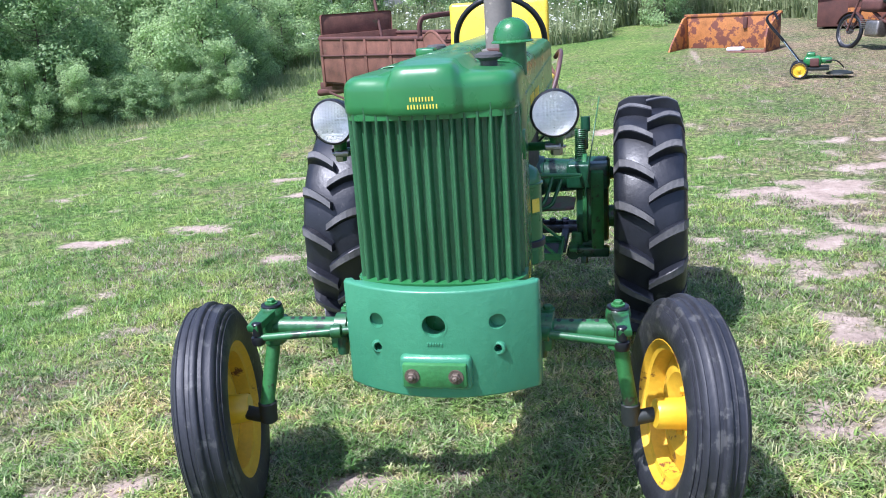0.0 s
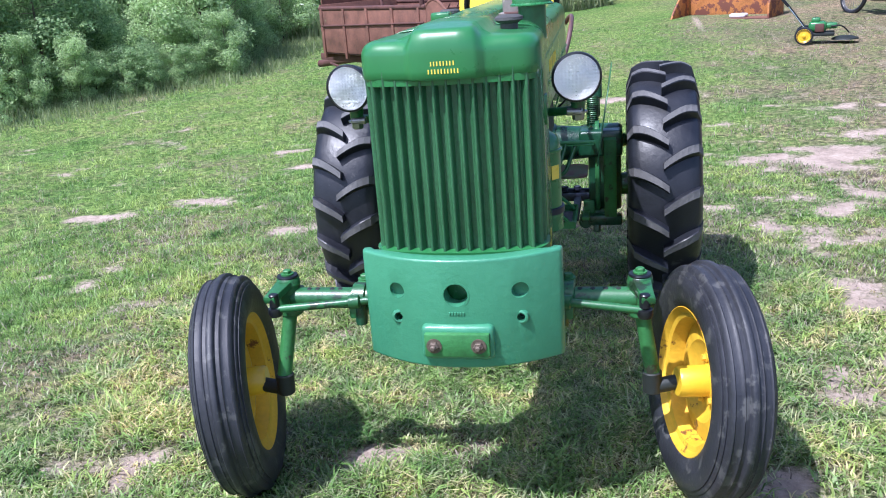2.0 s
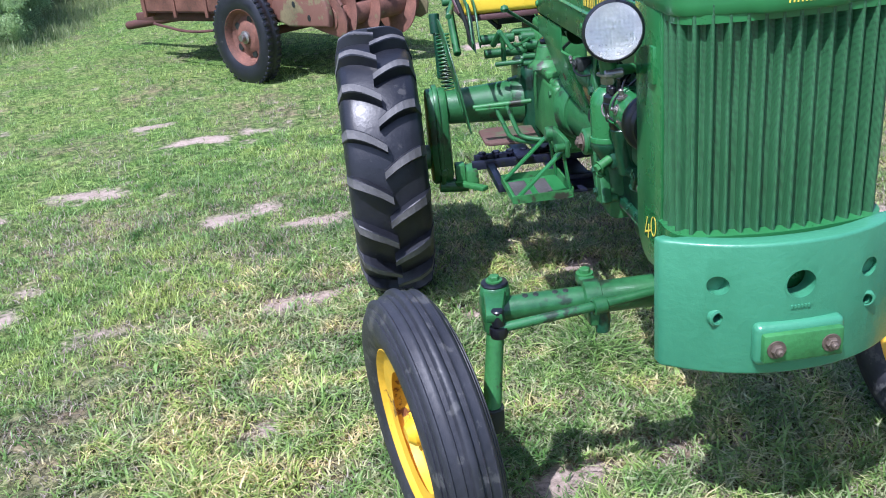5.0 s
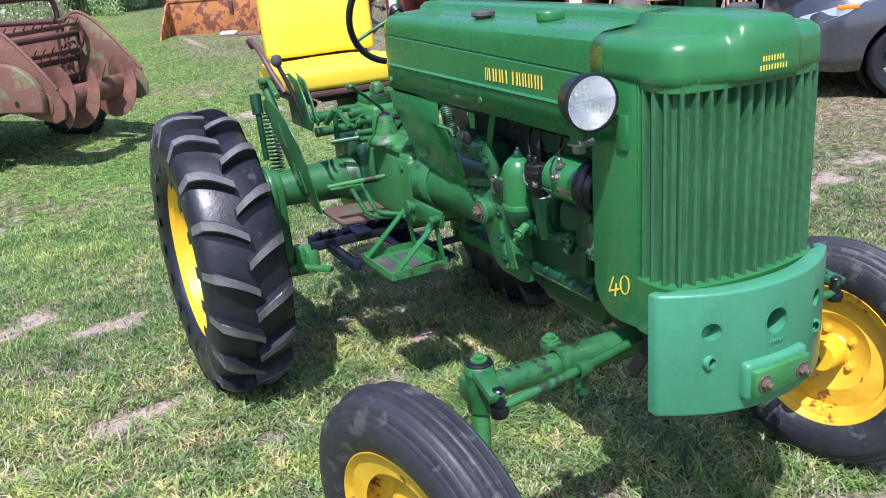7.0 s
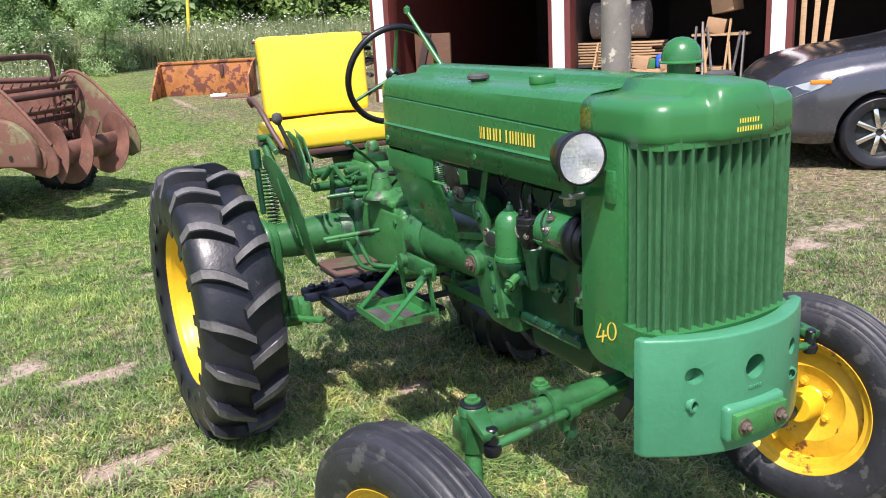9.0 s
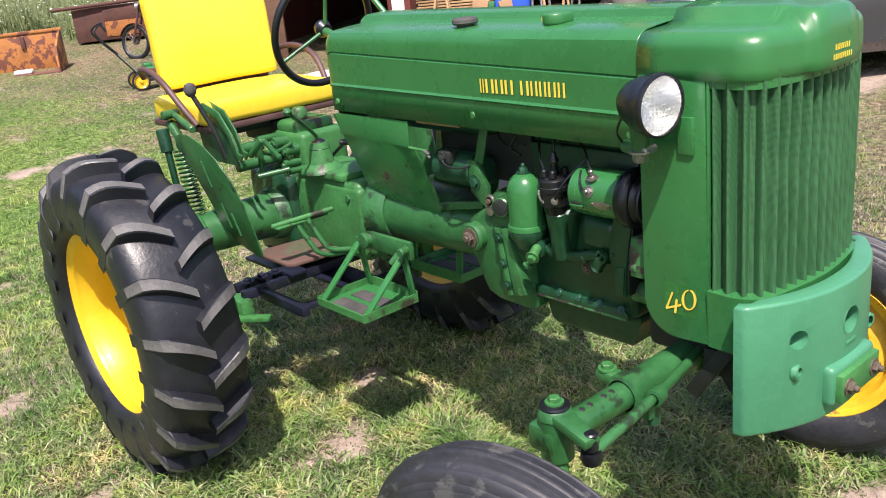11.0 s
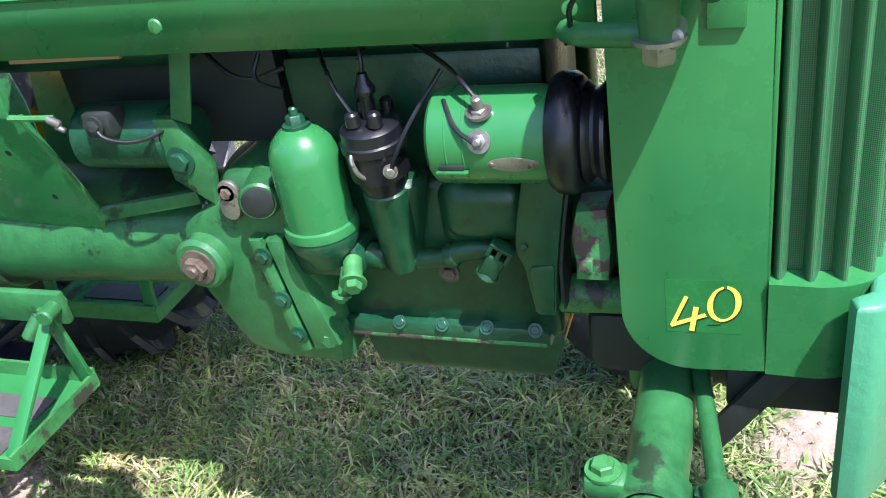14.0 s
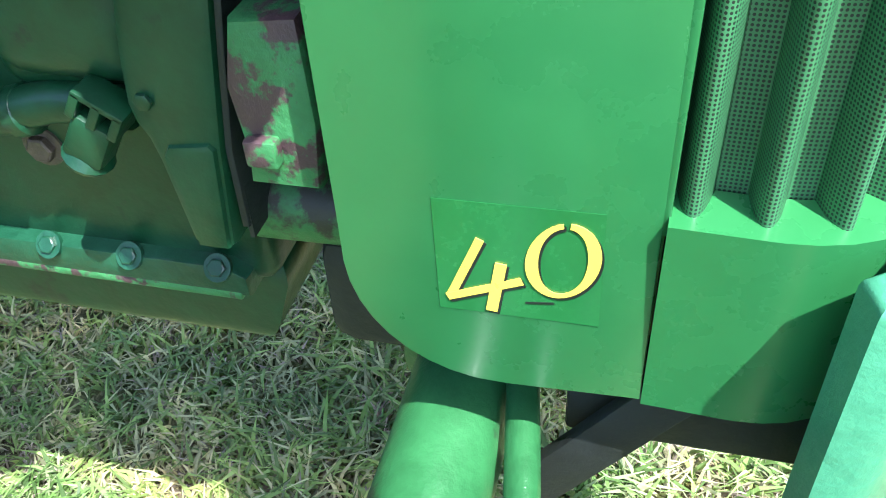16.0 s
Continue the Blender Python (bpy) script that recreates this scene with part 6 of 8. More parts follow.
def spring(p, q, r, turns, wire):
    m = frame_of(p, q)
    n = (Vector(q) - Vector(p)).length
    pts = [m @ Vector((r * math.cos(2 * math.pi * t / 14), r * math.sin(2 * math.pi * t / 14), n * t / (14 * turns))) for t in range(14 * turns + 1)]
    return sweep(pts, wire, 6, 0)


for s, sx in ((-1, -0.485), (1, 0.285)):
    tp("lift_spring", spring((sx, 4.02, 0.77), (sx, 4.06, 0.99 if s < 0 else 0.90), 0.024, 15, 0.0042), GREEN_CAST, "green coil spring")
    tp("lift_rod", joined(rod((sx + s * 0.02, 4.10, 0.80), (sx + s * 0.02, 4.13, 1.05 if s < 0 else 0.94), 0.012), rod((sx + s * 0.02, 4.125, 0.98 if s < 0 else 0.88), (sx + s * 0.02, 4.135, 1.06 if s < 0 else 0.95), 0.022)), GREEN_GREASE_SHADE, "dark green lift rod")
quad = tp("lever_quadrant", joined(side_plate([(3.80, 0.975), (3.83, 0.98), (3.86, 1.05), (3.92, 1.11), (4.02, 1.135), (4.12, 1.12), (4.12, 1.10), (4.02, 1.11), (3.94, 1.085), (3.885, 1.035), (3.85, 0.97), (3.82, 0.95)], -0.395, 0.006, 0.001), side_plate([(3.82, 0.975), (3.85, 0.98), (3.88, 1.05), (3.94, 1.11), (4.04, 1.135), (4.14, 1.12), (4.14, 1.10), (4.04, 1.11), (3.96, 1.085), (3.905, 1.035), (3.87, 0.97), (3.84, 0.95)], -0.365, 0.006, 0.001)), GREEN_CAST, "green curved lever quadrant")
tp("quadrant_arm", joined(rod((-0.42, 4.20, 1.085), (-0.46, 3.99, 1.06), 0.012), rod((-0.43, 4.24, 1.06), (-0.43, 4.05, 0.90), 0.016), rod((-0.46, 4.22, 1.09), (-0.40, 4.22, 1.09), 0.016)), GREEN_CAST, parent=quad)
tp("quadrant_plate", side_plate([(3.86, 0.93), (4.10, 0.93), (4.13, 1.08), (4.0, 1.10), (3.92, 1.05)], -0.38, 0.004), GREEN_GREASE_SHADE, parent=quad)
lev = tp("lift_lever", sweep([(-0.38, 3.95, 0.95), (-0.40, 3.955, 1.05), (-0.442, 3.985, 1.175)], 0.0085, 10), DARK, "dark lift lever with a black ball knob")
tp("knob", lathe([(0, 0.024), (0.016, 0.018), (0.022, 0.002), (0.018, -0.014), (0.008, -0.024), (0, -0.025)], Matrix.Translation((-0.444, 3.986, 1.19)), 22), RUBBER_WORN, "dusty black knob", lev)
for p, q, r in (((-0.30, 3.93, 0.94), (-0.28, 3.86, 1.0), 0.012), ((-0.28, 3.86, 1.0), (-0.24, 3.84, 0.93), 0.009), ((-0.33, 3.98, 0.90), (-0.16, 3.98, 0.90), 0.018), ((-0.30, 3.90, 0.87), (-0.2, 3.85, 0.88), 0.010), ((-0.26, 3.94, 0.86), (-0.26, 3.93, 0.97), 0.010), ((-0.34, 4.02, 0.95), (-0.2, 4.02, 0.95), 0.02)):
    tp("linkage", rod(p, q, r), GREEN_CAST)
for m in (Matrix.Identity(4), MIRROR):
    b = plate([(-0.40, 3.62), (-0.385, 3.60), (-0.25, 3.585), (-0.20, 3.60), (-0.19, 3.80), (-0.36, 3.83), (-0.40, 3.80)], 0.012, Matrix.Translation((0, 0, 0.628)), 0.003)
    b.transform(m)
    bmesh.ops.recalc_face_normals(b, faces=b.faces[:])
    fp = tp("foot_plate", b, FOOT_RUST, "rusty worn green foot plate")
    bs = [rod((-0.436, 3.61, 0.777), (-0.225, 3.575, 0.787), 0.0085), box((-0.43, 3.585, 0.768), (-0.24, 3.612, 0.774), 0.002)]
    b = joined(*bs)
    b.transform(m)
    pd = tp("pedal_bar", b, GREEN_WORN, "worn green pedal bar")
    for pts in ([(-0.355, 3.60, 0.772), (-0.328, 3.575, 0.70), (-0.308, 3.56, 0.652), (-0.20, 3.55, 0.635)], [(-0.315, 3.59, 0.775), (-0.292, 3.565, 0.70), (-0.275, 3.55, 0.662), (-0.20, 3.53, 0.65)]):
        b = sweep(pts, 0.0085, 10)
        b.transform(m)
        bmesh.ops.recalc_face_normals(b, faces=b.faces[:])
        tp("pedal_arm", b, GREEN_CAST, parent=pd)
    # hanging step
    PLACE[0] = Vector((0, -0.012, 0.016))
    b = box((-0.362, 3.285, 0.494), (-0.155, 3.535, 0.500))
    b.transform(m)
    bmesh.ops.recalc_face_normals(b, faces=b.faces[:])
    st = tp("step", b, GREEN, "green folded steel step")
    for lo, hi in (((-0.364, 3.283, 0.494), (-0.358, 3.537, 0.518)), ((-0.16, 3.283, 0.494), (-0.154, 3.537, 0.530)), ((-0.362, 3.281, 0.494), (-0.156, 3.287, 0.522)), ((-0.362, 3.533, 0.494), (-0.156, 3.539, 0.522))):
        b = box(lo, hi)
        b.transform(m)
        bmesh.ops.recalc_face_normals(b, faces=b.faces[:])
        tp("step_rim", b, GREEN_WORN, parent=st)
    for x0, x1 in ((-0.345, -0.285), (-0.262, -0.21)):
        b = box((x0, 3.33, 0.5005), (x1, 3.50, 0.5025))
        b.transform(m)
        tp("grip_strip", b, RUBBER_WORN, "worn dark grip strip", st)
    for y in (3.295, 3.525):
        b = joined(box((-0.004, -0.012, 0), (0.004, 0.012, 0.235), 0.001, m=Matrix.Translation((-0.352, y, 0.505)) @ pose(0, 0, 0, 0, 48, 0)), box((-0.004, -0.013, 0), (0.004, 0.013, 0.17), 0.001, m=Matrix.Translation((-0.162, y, 0.505)) @ pose(0, 0, 0, 0, -8, 0)))
        b.transform(m)
        bmesh.ops.recalc_face_normals(b, faces=b.faces[:])
        tp("step_strap", b, GREEN, parent=st)
    b = joined(box((-0.182, 3.26, 0.64), (-0.165, 3.47, 0.70), 0.006), rod((-0.165, 3.475, 0.672), (-0.205, 3.475, 0.672), 0.026), rod((-0.16, 3.28, 0.675), (-0.215, 3.27, 0.675), 0.014), rod((-0.175, 3.32, 0.655), (-0.20, 3.34, 0.62), 0.012))
    b.transform(m)
    bmesh.ops.recalc_face_normals(b, faces=b.faces[:])
    tp("step_bracket", b, GREEN_CAST, parent=st)
    PLACE[0] = Vector((0, 0, 0))

# drawbar
db = tp("drawbar", box((-0.42, 3.93, 0.440), (0.30, 3.955, 0.475), 0.003), BLUE_BLACK, "blue-black steel drawbar frame")
for lo, hi in (((-0.40, 4.02, 0.440), (0.28, 4.045, 0.475)), ((-0.12, 3.55, 0.425), (0.02, 4.30, 0.438)), ((-0.36, 3.64, 0.43), (-0.33, 3.928, 0.465)), ((0.20, 3.64, 0.43), (0.23, 3.928, 0.465)), ((-0.24, 3.90, 0.476), (-0.17, 4.24, 0.490)), ((-0.329, 3.66, 0.44), (0.199, 3.69, 0.46))):
    tp("drawbar_bar", box(lo, hi, 0.003), BLUE_BLACK, parent=db)
for i in range(11):
    x = -0.37 + i * 0.058
    tp("drawbar_bolt", joined(rod((x, 3.985, 0.44), (x, 3.985, 0.495), 0.012), hexbolt((x, 3.985, 0.487), (0, 0, 1), 0.016, 0.012)), BLUE_BLACK, parent=db)
    tp("drawbar_hole", lathe([(0, 0.0008), (0.009, 0.0008), (0.009, 0)], frame_of((x + 0.02, 3.93, 0.457), (x + 0.02, 3.0, 0.457)), 12), DARK, parent=db)
tp("draft_arm", joined(box((-0.018, 0, -0.009), (0.018, 0.17, 0.009), 0.004, m=Matrix.Translation((-0.385, 3.825, 0.392)) @ pose(0, 0, 0, 0, 0, 40)), box((-0.45, 3.90, 0.37), (-0.40, 4.02, 0.45), 0.01)), GREEN_WORN, "worn green lower link arm")
tp("draft_arm", joined(box((0.235, 3.80, 0.385), (0.27, 3.98, 0.403), 0.004), box((0.24, 3.90, 0.37), (0.29, 4.02, 0.45), 0.01)), GREEN_WORN, "worn green lower link arm")

# right-hand oil bath air cleaner
ac = tp("air_cleaner", lathe([(0, 0.29), (0.030, 0.286), (0.052, 0.272), (0.060, 0.250), (0.061, 0.238), (0.066, 0.236), (0.066, 0.230), (0.061, 0.228), (0.061, 0.06), (0.064, 0.058), (0.064, 0.0), (0.058, -0.006), (0, -0.006)], Matrix.Translation((0.175, 2.50, 0.752)), 36), GREEN, "green upright oil-bath air cleaner")
tp("cleaner_band", lathe([(0.062, 0), (0.068, 0.001), (0.068, 0.018), (0.062, 0.02)], Matrix.Translation((0.175, 2.50, 0.80)), 36), BLUE_BLACK, "dark clamp band", ac)
tp("cleaner_label", box((-0.014, -0.0005, -0.02), (0.014, 0.001, 0.02), m=Matrix.Translation((0.222, 2.459, 0.925)) @ pose(0, 0, 0, 0, 0, 48)), DECAL_YELLOW, "orange-yellow label", ac, flat=True)

# seat
SEAT = Matrix.Translation((-0.055, 0.03, 0.004))


def seated(bm):
    bm.transform(SEAT)
    return bm


seat = tp("seat_base", seated(joined(box((-0.342, 3.99, 1.022), (0.202, 4.43, 1.046), 0.006), box((-0.28, 4.40, 1.06), (0.16, 4.42, 1.42), 0.006))), BROWN_TUBE, "dark brown seat pan and back board")


def cushion(lo, hi, puff, rim, m=None):
    """A soft padded slab with a crowned face and rounded sides."""
    bm = box(lo, hi, rim, 4)
    bmesh.ops.subdivide_edges(bm, edges=[e for e in bm.edges if e.calc_length() > 0.06], cuts=6, use_grid_fill=True)
    c = (Vector(lo) + Vector(hi)) / 2
    h = (Vector(hi) - Vector(lo)) / 2
    for v in bm.verts:
        u = (v.co.x - c.x) / h.x
        for ax, sgn in puff:
            o = 3 - ax if ax != 0 else 1
            w = (v.co[o] - c[o]) / h[o]
            if (v.co[ax] - c[ax]) * sgn > 0:
                v.co[ax] += sgn * 0.022 * (1 - u * u) * (1 - w * w)
        v.co += Vector((noise.noise(v.co * 9), noise.noise(v.co * 9 + Vector((5, 0, 0))), noise.noise(v.co * 9 + Vector((0, 5, 0))))) * 0.0035
    if m:
        bm.transform(m)
    return bm


tp("seat_cushion", seated(cushion((-0.345, 3.985, 1.046), (0.205, 4.40, 1.128), ((2, 1),), 0.022)), VINYL, "bright yellow vinyl seat cushion", seat, angle=60)
tp("backrest", seated(cushion((-0.308, 4.345, 1.145), (0.180, 4.405, 1.490), ((1, -1),), 0.020, Matrix.Translation((0, 4.37, 1.15)) @ pose(0, 0, 0, -5, 0, 0) @ Matrix.Translation((0, -4.37, -1.15)))), VINYL, "bright yellow vinyl backrest", seat, angle=60)
for s in (-1, 1):
    cx = -0.07
    arm = [(cx + s * 0.275, 4.43, 1.20), (cx + s * 0.30, 4.40, 1.235), (cx + s * 0.315, 4.28, 1.24), (cx + s * 0.315, 4.17, 1.20), (cx + s * 0.30, 4.10, 1.12), (cx + s * 0.275, 4.05, 1.05)]
    tp("armrest_rail", seated(sweep(arm, 0.011, 10)), BROWN_TUBE, "brown bent steel arm rail", seat)
tp("seat_post", seated(joined(rod((-0.25, 4.38, 1.045), (-0.16, 4.25, 0.95), 0.014), rod((0.11, 4.38, 1.045), (0.02, 4.25, 0.95), 0.014), box((-0.20, 4.05, 0.99), (0.06, 4.35, 1.045), 0.01))), DARK, parent=seat)

# ---- plants ----
def leaf_cloud(rng, blobs, count, size, squash=1.0):
    """Small diamond leaves, dense near the skin of some lumps; each lump is (x, y, z, rx, ry, rz)."""
    verts, faces = [], []
    weights = [b[3] * b[4] + b[4] * b[5] + b[3] * b[5] for b in blobs]
    for _ in range(count):
        bx, by, bz, rx, ry, rz = rng.choices(blobs, weights)[0]
        while True:
            d = Vector((rng.gauss(0, 1), rng.gauss(0, 1), rng.gauss(0, 1)))
            if d.length > 0.1:
                break
        d.normalize()
        k = rng.uniform(0.55, 1.2)
        p = Vector((bx + d.x * rx * k, by + d.y * ry * k, bz + d.z * rz * k))
        if p.z < 0.02:
            continue
        n = (d + Vector((rng.gauss(0, 0.6), rng.gauss(0, 0.6), 0.5 + rng.gauss(0, 0.5)))).normalized()
        a = n.orthogonal().normalized()
        a.rotate(Matrix.Rotation(rng.uniform(0, 6.28), 3, n))
        b = n.cross(a)
        s = size * rng.uniform(0.6, 1.35)
        i = len(verts)
        bend = n * s * rng.uniform(-0.25, 0.1)
        verts += [p - a * s, p + b * s * 0.48 * squash, p + a * s + bend, p - b * s * 0.48 * squash]
        faces.append((i, i + 1, i + 2, i + 3))
    return verts, faces


def limbs(rng, height, spread, n, r):
    """A tapered, slightly crooked trunk and its boughs."""
    pts = [Vector((0, 0, -0.1))]
    for k in range(1, 6):
        pts.append(Vector((rng.gauss(0, 0.05) * height * 0.15, rng.gauss(0, 0.05) * height * 0.15, height * k / 5)))
    bm = bmesh.new()

    def limb(line, r0, r1, seg=7):
        rows = []
        for i, p in enumerate(line):
            d = (line[min(i + 1, len(line) - 1)] - line[max(i - 1, 0)]).normalized()
            u = d.orthogonal().normalized()
            v = d.cross(u)
            rr = r0 + (r1 - r0) * i / (len(line) - 1)
            rows.append([bm.verts.new(p + (u * math.cos(6.2832 * k / seg) + v * math.sin(6.2832 * k / seg)) * rr) for k in range(seg)])
        for a, b in zip(rows, rows[1:]):
            for k in range(seg):
                bm.faces.new((a[k], a[(k + 1) % seg], b[(k + 1) % seg], b[k]))
    limb(pts, r, r * 0.3)
    for _ in range(n):
        z = rng.uniform(0.25, 0.9)
        a = rng.uniform(0, 6.28)
        base = pts[min(4, int(z * 5))].lerp(pts[min(5, int(z * 5) + 1)], z * 5 % 1)
        out = spread * (1.15 - z * 0.6) * rng.uniform(0.5, 1)
        tip = base + Vector((math.cos(a) * out, math.sin(a) * out, height * rng.uniform(0.08, 0.22)))
        mid = base.lerp(tip, 0.5) + Vector((0, 0, -0.04 * height))
        limb([base, mid, tip], r * 0.4 * (1.1 - z), r * 0.08, 5)
    bmesh.ops.recalc_face_normals(bm, faces=bm.faces[:])
    return bm


def plant(name, seed, height, spread, trunk_r, lumps, leaves, leaf, mat, label, category, low=0.25, squash=1.0, boughs=9, lump=(0.26, 0.5)):
    rng = random.Random(seed)
    root = thing(name, Matrix.Identity(4), label, category)
    part("trunk" if category == "tree" else "trunk", limbs(rng, height * 0.9, spread, boughs, trunk_r), BARK, root)
    blobs = []
    for _ in range(lumps):
        z = rng.uniform(low, 0.95)
        w = spread * (1.0 - abs(z - 0.45) * 0.85)
        a, d = rng.uniform(0, 6.28), w * rng.uniform(0.1, 0.8)
        r = spread * rng.uniform(*lump)
        blobs.append((math.cos(a) * d, math.sin(a) * d, z * height, r, r, r * rng.uniform(0.6, 0.95)))
    v, f = leaf_cloud(rng, blobs, leaves, leaf, squash)
    ob = new("crown" if category == "tree" else "foliage", mesh_from("leaves", v, f, mat))
    under(ob, root)
    return root


def scatter(kinds, spots, seed, group, size=(0.8, 1.25), copies=False):
    """Put the first plants at the first spots and copies at the rest."""
    rng = random.Random(seed)
    used = set()
    for i, (x, y) in enumerate(spots):
        k = kinds[i % len(kinds)]
        m = Matrix.Translation((x, y, height_at(x, y) - 0.03)) @ pose(0, 0, 0, 0, 0, rng.uniform(0, 360))
        s = rng.uniform(*size)
        ob = k
        if copies or k.name in used:
            ob = copy_thing(k, m)
        else:
            used.add(k.name)
        ob.matrix_basis = m @ Matrix.Diagonal((s, s, s * rng.uniform(0.85, 1.15), 1))
        tagged(ob, group=group)


shrubs = [plant("shrub", 11 + i, 2.1 + 0.3 * i, 1.25, 0.030, 46, 15000, 0.034, LEAF, "leafy green wild shrub at the lawn's edge", "shrub", 0.02, 1.0, 14, (0.12, 0.30)) for i in range(4)]
rngp = random.Random(77)
edge = [(-10.0, 8.0), (-8.9, 9.2), (-8.1, 10.4), (-7.6, 11.3), (-7.2, 12.1), (-6.8, 13.0), (-6.3, 13.7), (-6.5, 14.9), (-6.6, 16.2), (-6.4, 17.6), (-6.0, 19.0), (-11.5, 7.2)]
back = [(x - rngp.uniform(1.2, 2.2), y + rngp.uniform(0.2, 1.6)) for x, y in edge] + [(x - rngp.uniform(2.6, 4.2), y + rngp.uniform(0.8, 2.8)) for x, y in edge[::2]] + [(-6.2 + i * 1.5 + rngp.uniform(-0.4, 0.4), 24.5 + rngp.uniform(-0.8, 1.5)) for i in range(6)]
scatter(shrubs, edge, 5, "shrubs along the lawn", (0.6, 0.95))
foot = [(x + 0.75 + rngp.uniform(-0.15, 0.2), y - 0.55 + rngp.uniform(-0.3, 0.3)) for x, y in edge[:8]] + [((a[0] + b[0]) / 2 + 0.55, (a[1] + b[1]) / 2 - 0.4) for a, b in zip(edge[:8], edge[1:8])]
scatter(shrubs, foot, 8, "shrubs along the lawn", (0.26, 0.42), True)
scatter(shrubs, back, 6, "shrubs along the lawn", (0.85, 1.25), True)

thicket = [plant("shrub", 51 + i, 2.6, 1.4, 0.04, 20, 8500, 0.072, LEAF_PALE, "dense young broadleaf bush before the trees", "shrub", 0.08) for i in range(2)]
scatter(thicket, [(-1.5 + i * 1.15 + rngp.uniform(-0.3, 0.3), 33.0 + rngp.uniform(-1.0, 1.4)) for i in range(16)], 14, "bushes before the trees", (1.2, 1.9))

trees = [plant("tree", 31, 8.0, 2.5, 0.16, 17, 5200, 0.17, LEAF_PALE, "young broadleaf tree with bright green leaves", "tree", 0.12),
         plant("tree", 32, 9.0, 2.8, 0.18, 18, 5600, 0.18, LEAF, "broadleaf tree with dense mid-green leaves", "tree", 0.14),
         plant("tree", 33, 7.0, 2.4, 0.14, 16, 5000, 0.16, LEAF_PALE, "young broadleaf tree with bright green leaves", "tree", 0.10),
         plant("tree", 34, 10.0, 2.3, 0.20, 20, 5600, 0.20, LEAF_DARK, "dark green pine behind the meadow", "tree", 0.2, 0.35, 18)]
spots = []
for i in range(17):
    spots.append((-22 + i * 3.1 + rngp.uniform(-1, 1), 36 + rngp.uniform(-2, 3) - max(0, -8 - (-22 + i * 3.1)) * 1.1))
for i in range(15):
    spots.append((-26 + i * 4.0 + rngp.uniform(-1.5, 1.5), 43 + rngp.uniform(-2, 4) - max(0, -10 - (-26 + i * 4.0)) * 1.2))
spots += [(-13.5, 14.5), (-13, 18.0), (-11.5, 21.5), (-15, 11.5), (-10.0, 25.0), (-16, 8.5), (-8.0, 28.5)]
scatter(trees, spots, 9, "trees behind the meadow", (0.8, 1.2))


def weed_band():
    """Tall seeding grass and weeds beyond the lawn."""
    rng = random.Random(15)
    verts, faces, fv, ff = [], [], [], []
    for _ in range(26000):
        x = rng.uniform(-7.5, 16)
        far = rng.random() ** 1.6
        y = 21.0 + far * 11 + 1.2 * math.sin(x * 0.8) + (2.5 if 0.3 < x < 4.8 else 0)
        if x < -5.2:
            y = rng.uniform(17.5, 30)
        bu, bv = (x - 6.35) * 0.573 - (y - 11.5) * 0.82, (x - 6.35) * 0.82 + (y - 11.5) * 0.573
        if bu > -3.6 and bv > -2.2:
            continue
        h = rng.uniform(0.35, 1.15) * (0.45 + 0.55 * min(1, (y - 20.5) / 3.0)) if y > 20.5 else rng.uniform(0.3, 0.7)
        z = height_at(x, y)
        a = rng.uniform(0, 6.28)
        w = rng.uniform(0.012, 0.035)
        lx, ly = rng.gauss(0, 0.16) * h, rng.gauss(0, 0.16) * h
        i = len(verts)
        verts += [(x - math.cos(a) * w, y - math.sin(a) * w, z - 0.02), (x + math.cos(a) * w, y + math.sin(a) * w, z - 0.02), (x + lx, y + ly, z + h)]
        faces.append((i, i + 1, i + 2))
        if rng.random() < 0.75:
            i = len(verts)
            zz, s = z + h * rng.uniform(0.25, 0.9), rng.uniform(0.05, 0.13)
            b = rng.uniform(0, 6.28)
            c, d = math.cos(b) * s, math.sin(b) * s
            verts += [(x + lx * 0.6, y + ly * 0.6, zz), (x + c - d * 0.3, y + d + c * 0.3, zz + s * 0.5), (x + c * 1.7, y + d * 1.7, zz + s * rng.uniform(-0.2, 0.6)), (x + c + d * 0.3, y + d - c * 0.3, zz + s * 0.4)]
            faces.append((i, i + 1, i + 2, i + 3))
        if rng.random() < 0.07:
            s = rng.uniform(0.016, 0.04)
            for _ in range(rng.randint(1, 3)):
                i = len(fv)
                px, py, pz = x + lx + rng.gauss(0, 0.05), y + ly + rng.gauss(0, 0.05), z + h + rng.gauss(0, 0.04)
                fv += [(px - s, py, pz), (px, py - s, pz + s * 0.3), (px + s, py, pz), (px, py + s, pz + s * 0.8)]
                ff.append((i, i + 1, i + 2, i + 3))
    tagged(new("tall_weeds", mesh_from("tall_weeds", verts, faces, WEED)), "tall pale seeding grass and weeds in the meadow", "weeds", kind="stuff")
    tagged(new("white_flowers", mesh_from("white_flowers", fv, ff, FLOWER)), "tiny white wild flowers over the weeds", "flowers", kind="stuff")


weed_band()


